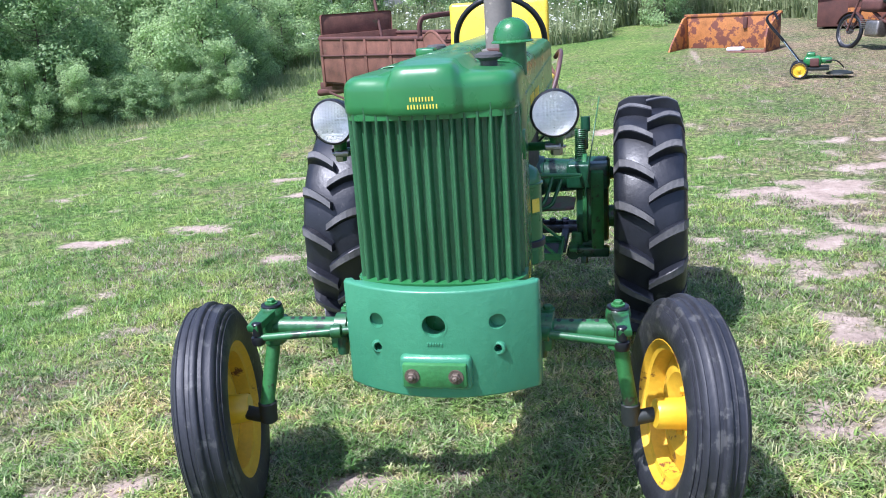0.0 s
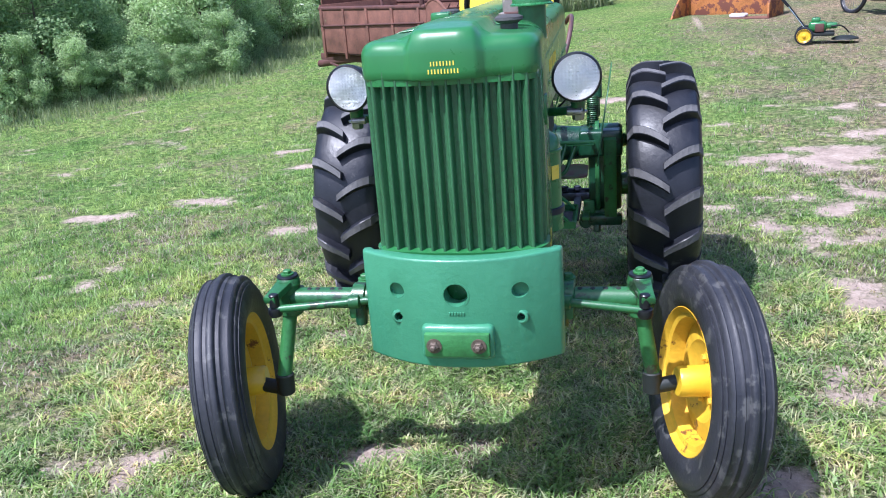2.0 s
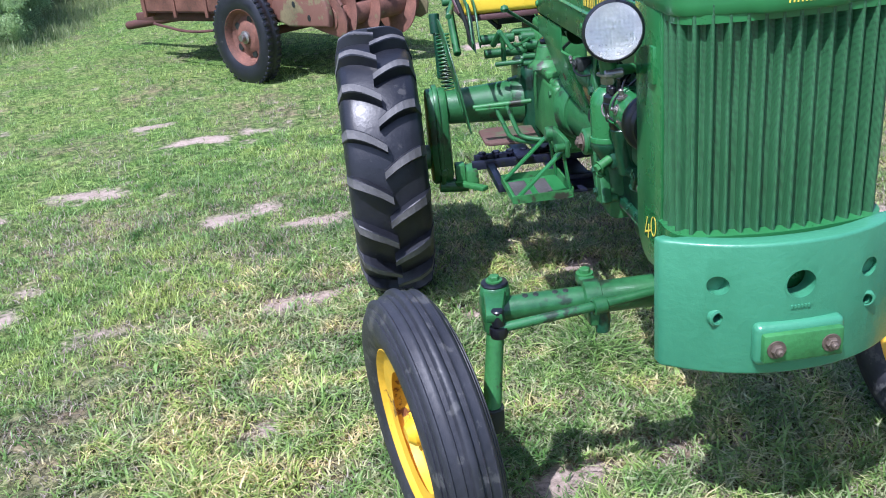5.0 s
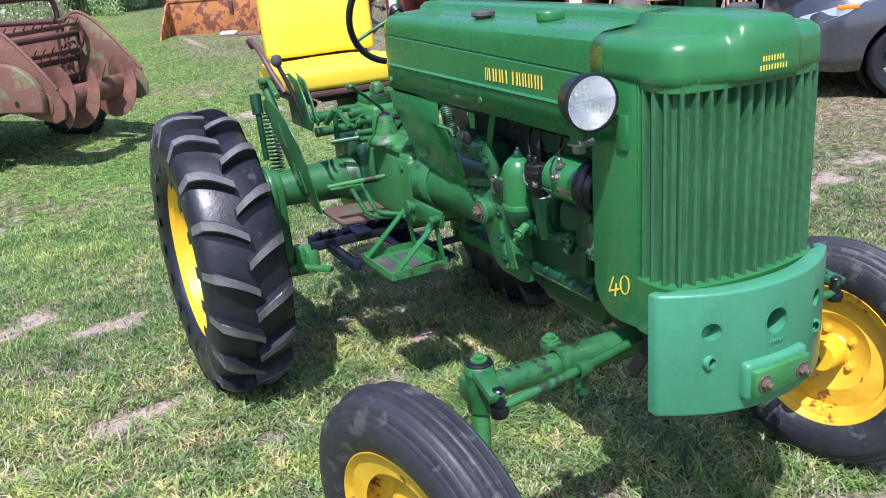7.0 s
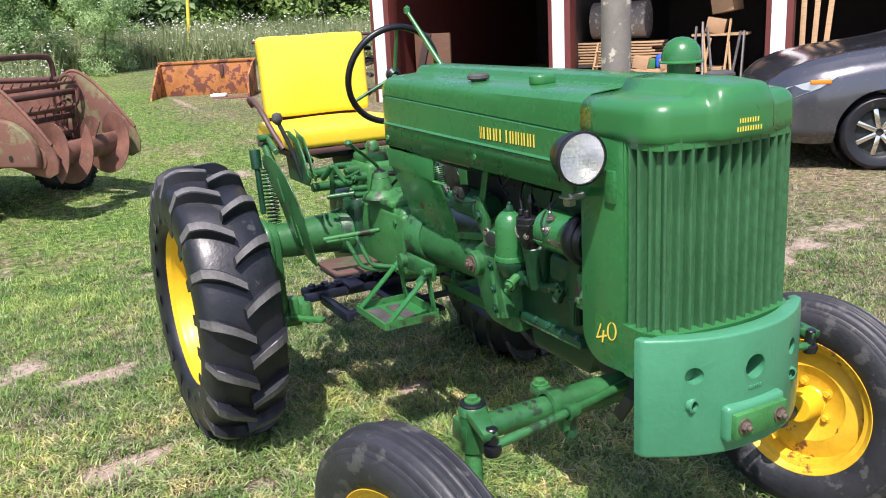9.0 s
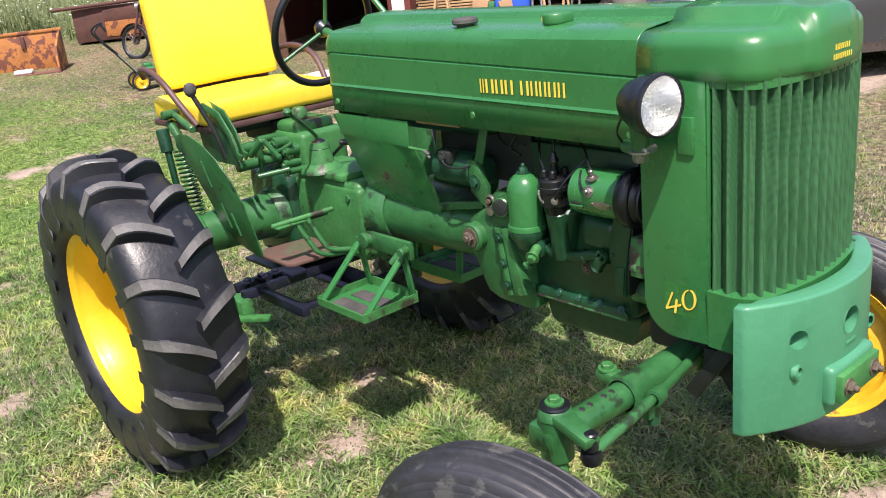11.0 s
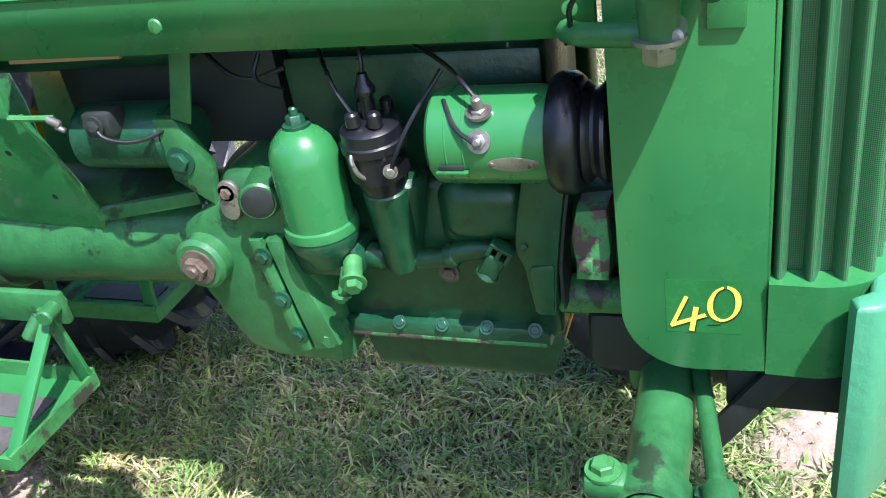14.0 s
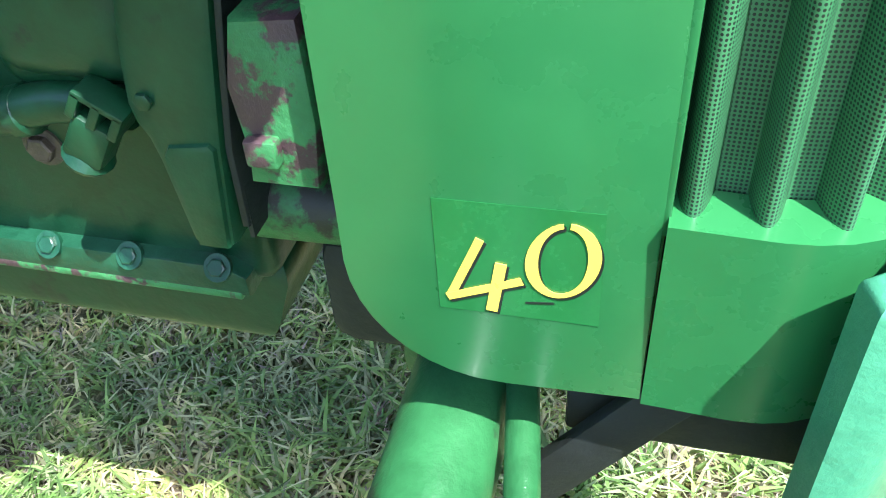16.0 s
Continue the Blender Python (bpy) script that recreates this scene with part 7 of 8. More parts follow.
def edge_weeds():
    """Rank grass at the foot of the shrubs."""
    rng = random.Random(21)
    verts, faces = [], []
    for _ in range(15000):
        t = rng.random() * (len(edge) - 2)
        k = int(t)
        x = edge[k][0] + (edge[k + 1][0] - edge[k][0]) * (t - k) + rng.uniform(-0.6, 1.6)
        y = edge[k][1] + (edge[k + 1][1] - edge[k][1]) * (t - k) + rng.uniform(-1.6, 0.3)
        z, h = height_at(x, y), rng.uniform(0.04, 0.17)
        a, w = rng.uniform(0, 6.28), rng.uniform(0.004, 0.010)
        i = len(verts)
        verts += [(x - math.cos(a) * w, y - math.sin(a) * w, z - 0.02), (x + math.cos(a) * w, y + math.sin(a) * w, z - 0.02), (x + rng.gauss(0, 0.3) * h, y + rng.gauss(0, 0.3) * h, z + h)]
        faces.append((i, i + 1, i + 2))
    tagged(new("rank_grass", mesh_from("rank_grass", verts, faces, WEED)), "rank uncut grass under the shrubs", "grass", kind="stuff")


edge_weeds()


# ---- manure spreader behind the tractor ----
def spreader():
    mid = Vector((-1.22, 9.42, 0.0))
    yaw = math.degrees(math.atan2(0.70, -0.72))           # local x runs to its front
    M = Matrix.Translation((mid.x, mid.y, 0.02)) @ pose(0, 0, 0, 0, 0, yaw)
    root = thing("manure_spreader", M, "rusty old two-wheeled manure spreader with an auger", "spreader")

    def sp(name, bm, mat, label="", parent=None, **k):
        for v in bm.verts:                                  # rear overhang and front length as measured
            v.co.x = v.co.x * 0.72 if v.co.x < 0 else v.co.x
        bm.transform(M)
        return part(name, bm, mat, parent or root, label, **k)
    W = 0.56                                                # half width; local y is its left-hand side
    for s in (-1, 1):
        wl = sp("side_board", box((-0.25, s * W - 0.012, 0.62), (2.15, s * W + 0.012, 1.12), 0.004), RUST, "dented rust-brown steel side")
        for i in range(5):
            sp("side_post", box((-0.1 + i * 0.54, s * (W + 0.014) - 0.014, 0.56), (-0.05 + i * 0.54, s * (W + 0.014) + 0.014, 1.13), 0.004), RUST, parent=wl)
        sp("top_rail", rod((-0.25, s * W, 1.135), (2.15, s * W, 1.135), 0.025), RUST_DARK, parent=wl)
        sp("side_rib", rod((-0.2, s * (W + 0.02), 0.98), (2.1, s * (W + 0.02), 0.93), 0.012), RUST_DARK, parent=wl)
        # rounded end plate beside the beaters
        line = [(-0.25, 0.58), (-0.25, 1.13)] + [(-0.32, 1.18), (-0.48, 1.20), (-0.68, 1.12), (-0.90, 0.97), (-1.12, 0.79), (-1.26, 0.66), (-1.32, 0.54), (-1.29, 0.44), (-1.16, 0.40), (-0.9, 0.44)]
        pl = sp("end_plate", plate(line, 0.02, Matrix.Translation((0, s * W + 0.01, 0)) @ Matrix(((1, 0, 0, 0), (0, 0, -1, 0), (0, 1, 0, 0), (0, 0, 0, 1))), 0.005), RUST_GREEN if s < 0 else RUST, "curved rusty end plate")
        rim = [(-0.25, s * W, 1.14), (-0.34, s * W, 1.19), (-0.48, s * W, 1.212), (-0.68, s * W, 1.132), (-0.90, s * W, 0.982), (-1.12, s * W, 0.80), (-1.26, s * W, 0.67)]
        sp("plate_rim", sweep(rim, 0.016, 8, 2), RUST, parent=pl)
        cover = [(-1.12, 0.50)] + [(-0.62 + 0.52 * math.cos(radians(a)), 0.60 + 0.30 * math.sin(radians(a))) for a in range(190, -1, -15)] + [(-0.10, 0.58), (-0.4, 0.50)]
        sp("gear_shield", plate(cover, 0.07, Matrix.Translation((0, s * (W + 0.03) + (0.07 if s > 0 else 0), 0)) @ Matrix(((1, 0, 0, 0), (0, 0, -1, 0), (0, 1, 0, 0), (0, 0, 0, 1))), 0.02, 3), RUST_GREEN, "faded green dented gear shield", pl)
        for hx, hz in ((-0.55, 0.70), (-0.80, 0.58)):
            sp("shield_hole", lathe([(0, 0.002), (0.028, 0.002), (0.028, 0)], frame_of((hx, s * (W + 0.102), hz), (hx, s * 3, hz)), 14), DARK, parent=pl)
        # wheels
        c = Vector((0.12, s * 0.80, 0.43))
        wm = frame_of(c, c + Vector((0, s, 0)))
        prof = [(0.25, 0.07), (0.27, 0.085), (0.33, 0.098), (0.39, 0.092), (0.42, 0.076), (0.43, 0.05), (0.432, 0.02), (0.427, 0.014), (0.427, -0.014), (0.432, -0.02), (0.43, -0.05), (0.42, -0.076), (0.39, -0.092), (0.33, -0.098), (0.27, -0.085), (0.25, -0.07)]
        ty = sp("tyre", lathe(prof, wm, 48), RUBBER, "worn black truck tyre with block tread")
        for i in range(44):
            a = 2 * math.pi * i / 44
            for zz in (-0.052, 0.052):
                p = wm @ Matrix.Rotation(a, 4, "Z")
                sp("tread_block", box((0.415, -0.016, zz - 0.026), (0.440, 0.016, zz + 0.026), 0.004, 1, m=p), RUBBER, parent=ty)
        rm = sp("rim", lathe([(0.25, 0.06), (0.265, 0.078), (0.258, 0.08), (0.235, 0.05), (0.225, 0.02), (0.19, 0.0), (0.15, 0.01), (0.12, 0.035), (0.07, 0.04), (0, 0.04), (0, 0.03), (0.12, 0.02), (0.19, -0.015), (0.24, -0.02), (0.25, -0.06)], wm, 40), RUST, "rusty red pressed wheel")
        for i in range(5):
            a = 2 * math.pi * i / 5
            sp("rim_slot", lathe([(0, 0.002), (0.035, 0.002), (0.035, 0)], frame_of(wm @ Vector((0.165 * math.cos(a), 0.165 * math.sin(a), 0.012)), wm @ Vector((0.165 * math.cos(a), 0.165 * math.sin(a), 1))), 12), DARK, parent=rm)
        sp("wheel_hub", lathe([(0, 0.11), (0.03, 0.108), (0.035, 0.07), (0.06, 0.06), (0.06, 0.03), (0, 0.03)], wm, 20), STEEL, "bright greasy wheel hub", rm)
    sp("axle", rod((0.12, -0.78, 0.43), (0.12, 0.78, 0.43), 0.04), RUST_DARK)
    sp("floor_board", box((-0.3, -W, 0.60), (2.15, W, 0.63), 0.004), RUST_DARK, "dark rusty bed floor")
    sp("front_board", box((2.13, -W, 0.55), (2.16, W, 1.18), 0.004), RUST, "rust-red front board")
    fb = sp("front_shield", box((2.17, -W + 0.05, 1.16), (2.19, W - 0.05, 1.42), 0.03), RUST, "pinkish rust-red raised front shield")
    sp("frame_rail", box((-0.9, -0.44, 0.50), (2.5, -0.36, 0.58), 0.006), RUST_DARK, "dark chassis rail")
    sp("frame_rail", box((-0.9, 0.36, 0.50), (2.5, 0.44, 0.58), 0.006), RUST_DARK, "dark chassis rail")
    sp("tongue", rod((2.1, 0, 0.5), (3.4, 0, 0.36), 0.05), RUST_DARK, "rusty drawbar tongue")
    sp("jack", joined(rod((2.3, -0.5, 0.0), (2.3, -0.5, 0.6), 0.03), box((2.2, -0.6, 0.0), (2.4, -0.4, 0.03))), RUST_DARK)
    sp("chain", sweep([(0.3, 0.62, 0.52), (1.2, 0.63, 0.40), (1.9, 0.62, 0.50)], 0.014, 6), RUST_DARK, "rusty sagging drive chain")
    sp("chain", sweep([(0.3, -0.62, 0.52), (1.2, -0.63, 0.40), (1.9, -0.62, 0.50)], 0.014, 6), RUST_DARK, "rusty sagging drive chain")
    # beaters and auger across the rear
    for zc, xc in ((1.02, -0.42), (0.80, -0.36)):
        bt = sp("beater", rod((xc, -W, zc), (xc, W, zc), 0.028), RUST_DARK, "rusty toothed beater")
        for k in range(3):
            a = k * 2.09 + 0.4
            o = Vector((0.15 * math.cos(a), 0, 0.15 * math.sin(a)))
            sp("beater_bar", rod(Vector((xc, -W + 0.06, zc)) + o, Vector((xc, W - 0.06, zc)) + o, 0.016), RUST, parent=bt)
            for j in range(9):
                y = -W + 0.12 + j * 0.11
                p = Vector((xc, y, zc)) + o
                sp("tooth", rod(p, p + o * 0.55, 0.009, 0.004, 6), RUST_DARK, parent=bt)
        for y in (-W + 0.07, W - 0.07):
            sp("beater_ring", torus(0.15, 0.014, frame_of((xc, y, zc), (xc, y + 1, zc)), 24, 6), RUST_DARK, parent=bt)
    au = sp("auger_pipe", rod((-1.08, -W - 0.02, 0.56), (-1.08, W + 0.02, 0.56), 0.095), RUST, "thick rusty auger pipe")
    bm = bmesh.new()
    for hand in (1, -1):
        prev = None
        for i in range(41):
            a = hand * i / 40 * 2 * math.pi * 1.3 + 2.2
            y = hand * (0.10 + 0.40 * i / 40)
            p = [bm.verts.new((-1.08 + r * math.cos(a), y + o, 0.56 + r * math.sin(a))) for r, o in ((0.09, -0.006), (0.27, -0.006), (0.27, 0.006), (0.09, 0.006))]
            if prev:
                for k in range(4):
                    bm.faces.new((prev[k], prev[(k + 1) % 4], p[(k + 1) % 4], p[k]))
            prev = p
    bmesh.ops.recalc_face_normals(bm, faces=bm.faces[:])
    sp("auger_flight", bm, RUST, "wide curved auger flight", au)
    arch = [(-0.15, -W, 1.13), (-0.15, -W, 1.30), (-0.15, -W + 0.08, 1.36), (-0.15, W - 0.08, 1.36), (-0.15, W, 1.30), (-0.15, W, 1.13)]
    sp("arch_rail", sweep(arch, 0.028, 8, 2), RUST_DARK, "brown bent arch rail")
    sp("lever", rod((2.1, -0.3, 1.1), (2.3, -0.35, 1.6), 0.02), RUST_DARK, "rusty control lever")


spreader()


# ---- loader bucket, mower, moped and old tank on the grass ----
def bucket():
    a, b = Vector((1.40, 17.25)), Vector((2.99, 16.40))
    d = (b - a)
    M = Matrix.Translation((a.x, a.y, height_at(a.x, a.y) - 0.04)) @ pose(0, 0, 0, 0, 0, math.degrees(math.atan2(d.y, d.x)))
    w = d.length
    root = thing("loader_bucket", M, "rusted orange loader bucket lying open on the grass", "bucket")

    def bp(name, bm, mat, label="", parent=None):
        bm.transform(M)
        return part(name, bm, mat, parent or root, label)
    bp("floor_plate", box((0, 0, 0.0), (w, 0.75, 0.03), 0.005), RUST, "reddish worn bucket floor")
    bp("back_plate", box((0, 0.70, 0.0), (w, 0.74, 0.66), 0.006, m=Matrix.Identity(4)), ORANGE_RUST, "flaking orange back plate")
    for x in (0.0, w - 0.035):
        bp("side_plate", plate([(-0.10, 0.0), (0.74, 0.0), (0.74, 0.66), (0.55, 0.62), (0.02, 0.16)] if x == 0.0 else [(0.0, 0.0), (0.74, 0.0), (0.74, 0.66), (0.5, 0.60), (0.1, 0.42), (0.0, 0.25)], 0.035, Matrix.Translation((x, 0, 0)) @ SIDE, 0.006), ORANGE_RUST, "rust-stained orange bucket side")
    bp("top_lip", box((-0.02, 0.68, 0.64), (w + 0.02, 0.76, 0.69), 0.008), ORANGE_RUST)
    bp("hook_eye", box((w * 0.63, 0.66, 0.40), (w * 0.67, 0.72, 0.60), 0.01), RUST_DARK)
    bp("cutting_edge", box((-0.02, -0.06, 0.0), (w + 0.02, 0.05, 0.025), 0.004), RUST_DARK)
    bp("white_scrap", box((w * 0.58, 0.1, 0.03), (w * 0.74, 0.3, 0.10), 0.03, 3), PLASTIC_WHITE, "white rag in the bucket")


bucket()


def mower():
    at = Vector((2.92, 13.0, 0))
    M = Matrix.Translation((at.x, at.y, height_at(at.x, at.y))) @ pose(0, 0, 0, 0, 0, -12) @ Matrix.Scale(0.83, 4)
    root = thing("trimmer_mower", M, "green walk-behind trimmer mower with yellow wheels", "mower")

    def mp(name, bm, mat, label="", parent=None):
        bm.transform(M)
        return part(name, bm, mat, parent or root, label)
    for y in (-0.17, 0.22):
        m = frame_of((0, y, 0.145), (0, y - 1, 0.145))
        ty = mp("tyre", lathe([(0.10, 0.025), (0.14, 0.022), (0.147, 0.0), (0.14, -0.022), (0.10, -0.025)], m, 32), RUBBER)
        mp("wheel_disc", lathe([(0, 0.035), (0.02, 0.033), (0.03, 0.012), (0.085, 0.008), (0.112, 0.027), (0.116, 0.02), (0.1, -0.02), (0, -0.02)], m, 32), YELLOW, "yellow plastic wheel", ty)
    mp("engine_cover", joined(box((0.06, -0.14, 0.20), (0.34, 0.18, 0.36), 0.05, 3), box((0.10, -0.08, 0.34), (0.24, 0.12, 0.42), 0.03, 3)), GREEN, "green engine cover")
    mp("muffler", box((0.16, -0.17, 0.20), (0.30, -0.10, 0.33), 0.015), RUST_DARK)
    mp("fuel_tank", box((0.30, -0.10, 0.24), (0.50, 0.12, 0.33), 0.03, 3), GREEN, "green fuel tank")
    mp("deck", box((0.02, -0.15, 0.13), (0.46, 0.19, 0.19), 0.015), DARK)
    mp("trimmer_head", lathe([(0, 0.06), (0.12, 0.05), (0.2, 0.02), (0.21, 0.0), (0.19, 0.01), (0, 0.03)], Matrix.Translation((0.62, 0.02, 0.06)), 28), DARK, "dark trimmer guard")
    mp("guard_bar", sweep([(0.40, -0.12, 0.28), (0.56, -0.10, 0.30), (0.68, 0.02, 0.16)], 0.012, 8), DARK)
    for y in (-0.14, 0.16):
        hb = mp("handle_lower", rod((0.04, y, 0.22), (-0.26, y, 0.62), 0.013), CHROME if y < 0 else DARK, "pale handle tube")
    mp("handle_upper", sweep([(-0.26, -0.14, 0.62), (-0.52, -0.16, 0.92), (-0.55, -0.16, 1.02), (-0.44, -0.10, 1.10), (-0.36, 0.0, 1.12), (-0.44, 0.12, 1.10), (-0.55, 0.17, 1.02), (-0.52, 0.17, 0.92), (-0.26, 0.16, 0.62)], 0.014, 8), BLACK, "black looped handle")
    mp("handle_grip", rod((-0.42, -0.1, 1.1), (-0.36, -0.13, 0.98), 0.02), BLACK)


mower()


def moped():
    at = Vector((4.62, 15.9, 0))
    M = Matrix.Translation((at.x, at.y, height_at(at.x, at.y))) @ pose(0, 0, 0, 0, 0, 118) @ pose(0, 0, 0, 8, 0, 0)
    root = thing("moped", M, "old rusty brown moped standing in the grass", "moped")

    def mp(name, bm, mat, label="", parent=None):
        bm.transform(M)
        return part(name, bm, mat, parent or root, label)
    for x in (0.62, -0.62):
        m = frame_of((x, 0, 0.30), (x, 1, 0.30))
        t = mp("tyre", torus(0.27, 0.035, m, 40, 10), RUBBER, "narrow black tyre")
        mp("rim", torus(0.235, 0.012, m, 36, 8), STEEL, "steel rim", t)
        for i in range(16):
            a = math.pi * 2 * i / 16
            mp("spoke", rod(m @ Vector((0.03 * math.cos(a), 0.03 * math.sin(a), 0.02)), m @ Vector((0.232 * math.cos(a + 0.25), 0.232 * math.sin(a + 0.25), 0)), 0.003, seg=5), STEEL, parent=t)
        mp("wheel_hub", lathe([(0, -0.04), (0.04, -0.04), (0.045, 0), (0.04, 0.04), (0, 0.04)], m, 16), STEEL, parent=t)
        mp("mudguard", joined(*[box((-0.05, -0.05, 0.315), (0.05, 0.05, 0.322), 0.003, m=Matrix.Translation((x, 0, 0.30)) @ pose(0, 0, 0, 0, a, 0)) for a in range(-60, 61, 15)]), RUST_DARK, "rusty mudguard", t)
    mp("fork", joined(rod((0.62, -0.06, 0.30), (0.42, -0.06, 0.92), 0.018), rod((0.62, 0.06, 0.30), (0.42, 0.06, 0.92), 0.018)), RUST_DARK, "brown front fork")
    mp("frame", joined(rod((0.44, 0, 0.82), (-0.05, 0, 0.50), 0.03), rod((-0.05, 0, 0.5), (-0.62, 0, 0.30), 0.025), rod((-0.05, 0, 0.5), (-0.35, 0, 0.75), 0.022)), RUST_DARK, "rusty frame")
    mp("fuel_tank", box((-0.1, -0.12, 0.62), (0.36, 0.12, 0.82), 0.06, 3), RUST_DARK, "dull brown tank")
    mp("saddle", box((-0.55, -0.12, 0.74), (-0.12, 0.12, 0.83), 0.04, 3), BLACK, "black saddle")
    mp("engine", joined(box((-0.12, -0.11, 0.22), (0.18, 0.11, 0.48), 0.04, 3), *[box((0.10, -0.1, 0.36 + i * 0.03), (0.28, 0.1, 0.372 + i * 0.03)) for i in range(5)]), STEEL, "grey finned engine")
    mp("handlebar", sweep([(0.32, -0.36, 1.06), (0.40, -0.15, 1.04), (0.41, 0, 0.96), (0.40, 0.15, 1.04), (0.32, 0.36, 1.06)], 0.013, 8), STEEL, "steel handlebar")
    hl = mp("headlamp", lathe([(0, -0.1), (0.06, -0.08), (0.085, 0), (0.08, 0.012), (0, 0.02)], frame_of((0.50, 0, 0.88), (1.5, 0, 0.84)), 24), STEEL, "round headlamp")


moped()


def old_tank():
    at = Vector((5.1, 19.6, 0))
    z = height_at(at.x, at.y)
    M = Matrix.Translation((at.x, at.y, z)) @ pose(0, 0, 0, 0, 0, -28)
    root = thing("rusty_frame", M, "rusty brown steel box frame among the weeds", "scrap frame")

    def mp(name, bm, mat, label="", parent=None):
        bm.transform(M)
        return part(name, bm, mat, parent or root, label)
    mp("box_side", box((-0.65, 0, 0.05), (1.2, 0.5, 0.72), 0.02), RUST_DARK, "dark rusted box side")
    mp("box_panel", box((-0.05, -0.012, 0.12), (0.75, 0.006, 0.62), 0.004), ORANGE_RUST, "flaking yellow-orange panel")
    mp("box_panel", box((-0.05, -0.016, 0.42), (0.75, -0.004, 0.66), 0.004), RUST_DARK)
    mp("pole", rod((-1.0, -0.1, 0.74), (1.6, 0.05, 0.80), 0.035), RUST_DARK, "long brown pole across the top")


old_tank()


# ---- barn with open bays ----
def barn():
    P2 = Vector((6.35, 11.50, 0))
    along = Vector((0.573, -0.82, 0))
    M = Matrix.Translation((P2.x, P2.y, 0.10)) @ pose(0, 0, 0, 0, 0, math.degrees(math.atan2(along.y, along.x)))
    root = thing("pole_barn", M, "dark red pole barn with white trim and open bays", "barn", kind="structure")

    def bp(name, bm, mat, label="", parent=None):
        bm.transform(M)
        return part(name, bm, mat, parent or root, label)
    bay = 3.05
    for i in (-1, 0, 1, 2):
        x = i * bay
        p = bp("post", box((x - 0.17, -0.05, -0.3), (x + 0.17, 0.25, 3.2), 0.006), BARN_RED, "dark red boxed post")
        bp("post_trim", box((x - 0.10, -0.075, -0.3), (x + 0.085, -0.05, 3.2), 0.004), WHITE_TRIM, "white painted corner trim", p)
    bp("header", box((-bay - 0.3, -0.06, 2.9), (2 * bay + 0.3, 0.2, 3.6), 0.006), BARN_RED, "dark red header over the bays")
    bp("back_wall", box((-bay, 7.0, -0.3), (2 * bay, 7.1, 3.4)), BARN_DARK, "board wall, coloured dark for the barn's shade")
    for x in (-bay, 2 * bay):
        bp("side_wall", box((x - 0.05, 0, -0.3), (x + 0.05, 7.05, 3.5)), BARN_RED, "dark red ribbed side wall")
    bp("roof", plate([(-0.6, 3.3), (3.5, 4.6), (7.6, 3.3), (7.6, 3.42), (3.5, 4.74), (-0.6, 3.42)], 3 * bay + 1.0, Matrix.Translation((-bay - 0.5, 0, 0)) @ SIDE), BARN_RED, "dark red sheet roof")
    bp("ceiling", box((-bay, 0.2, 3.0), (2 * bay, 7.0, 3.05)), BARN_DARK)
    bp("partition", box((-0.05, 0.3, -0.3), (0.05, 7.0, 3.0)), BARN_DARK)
    bp("barn_floor", box((-bay, -0.05, -0.25), (2 * bay, 7.0, 0.02)), BARN_DARK, "earth floor, coloured dark for the barn's shade")
    bp("apron", box((-bay, -1.9, -0.3), (2 * bay, -0.06, 0.0), 0.01), CONCRETE, "pale sandy apron before the barn")
    bp("board_panel", box((-bay + 0.3, 0.55, 0.02), (-bay + 0.95, 0.60, 1.15), 0.004), WOOD_DARK, "brown boards leaning in the bay")
    bp("door_brace", box((-0.06, -0.02, 0), (0.06, 0.02, 1.15), 0.004, m=Matrix.Translation((-bay + 0.25, 0.53, 0.05)) @ pose(0, 0, 0, 0, 16, 0)), BARN_DARK)


barn()


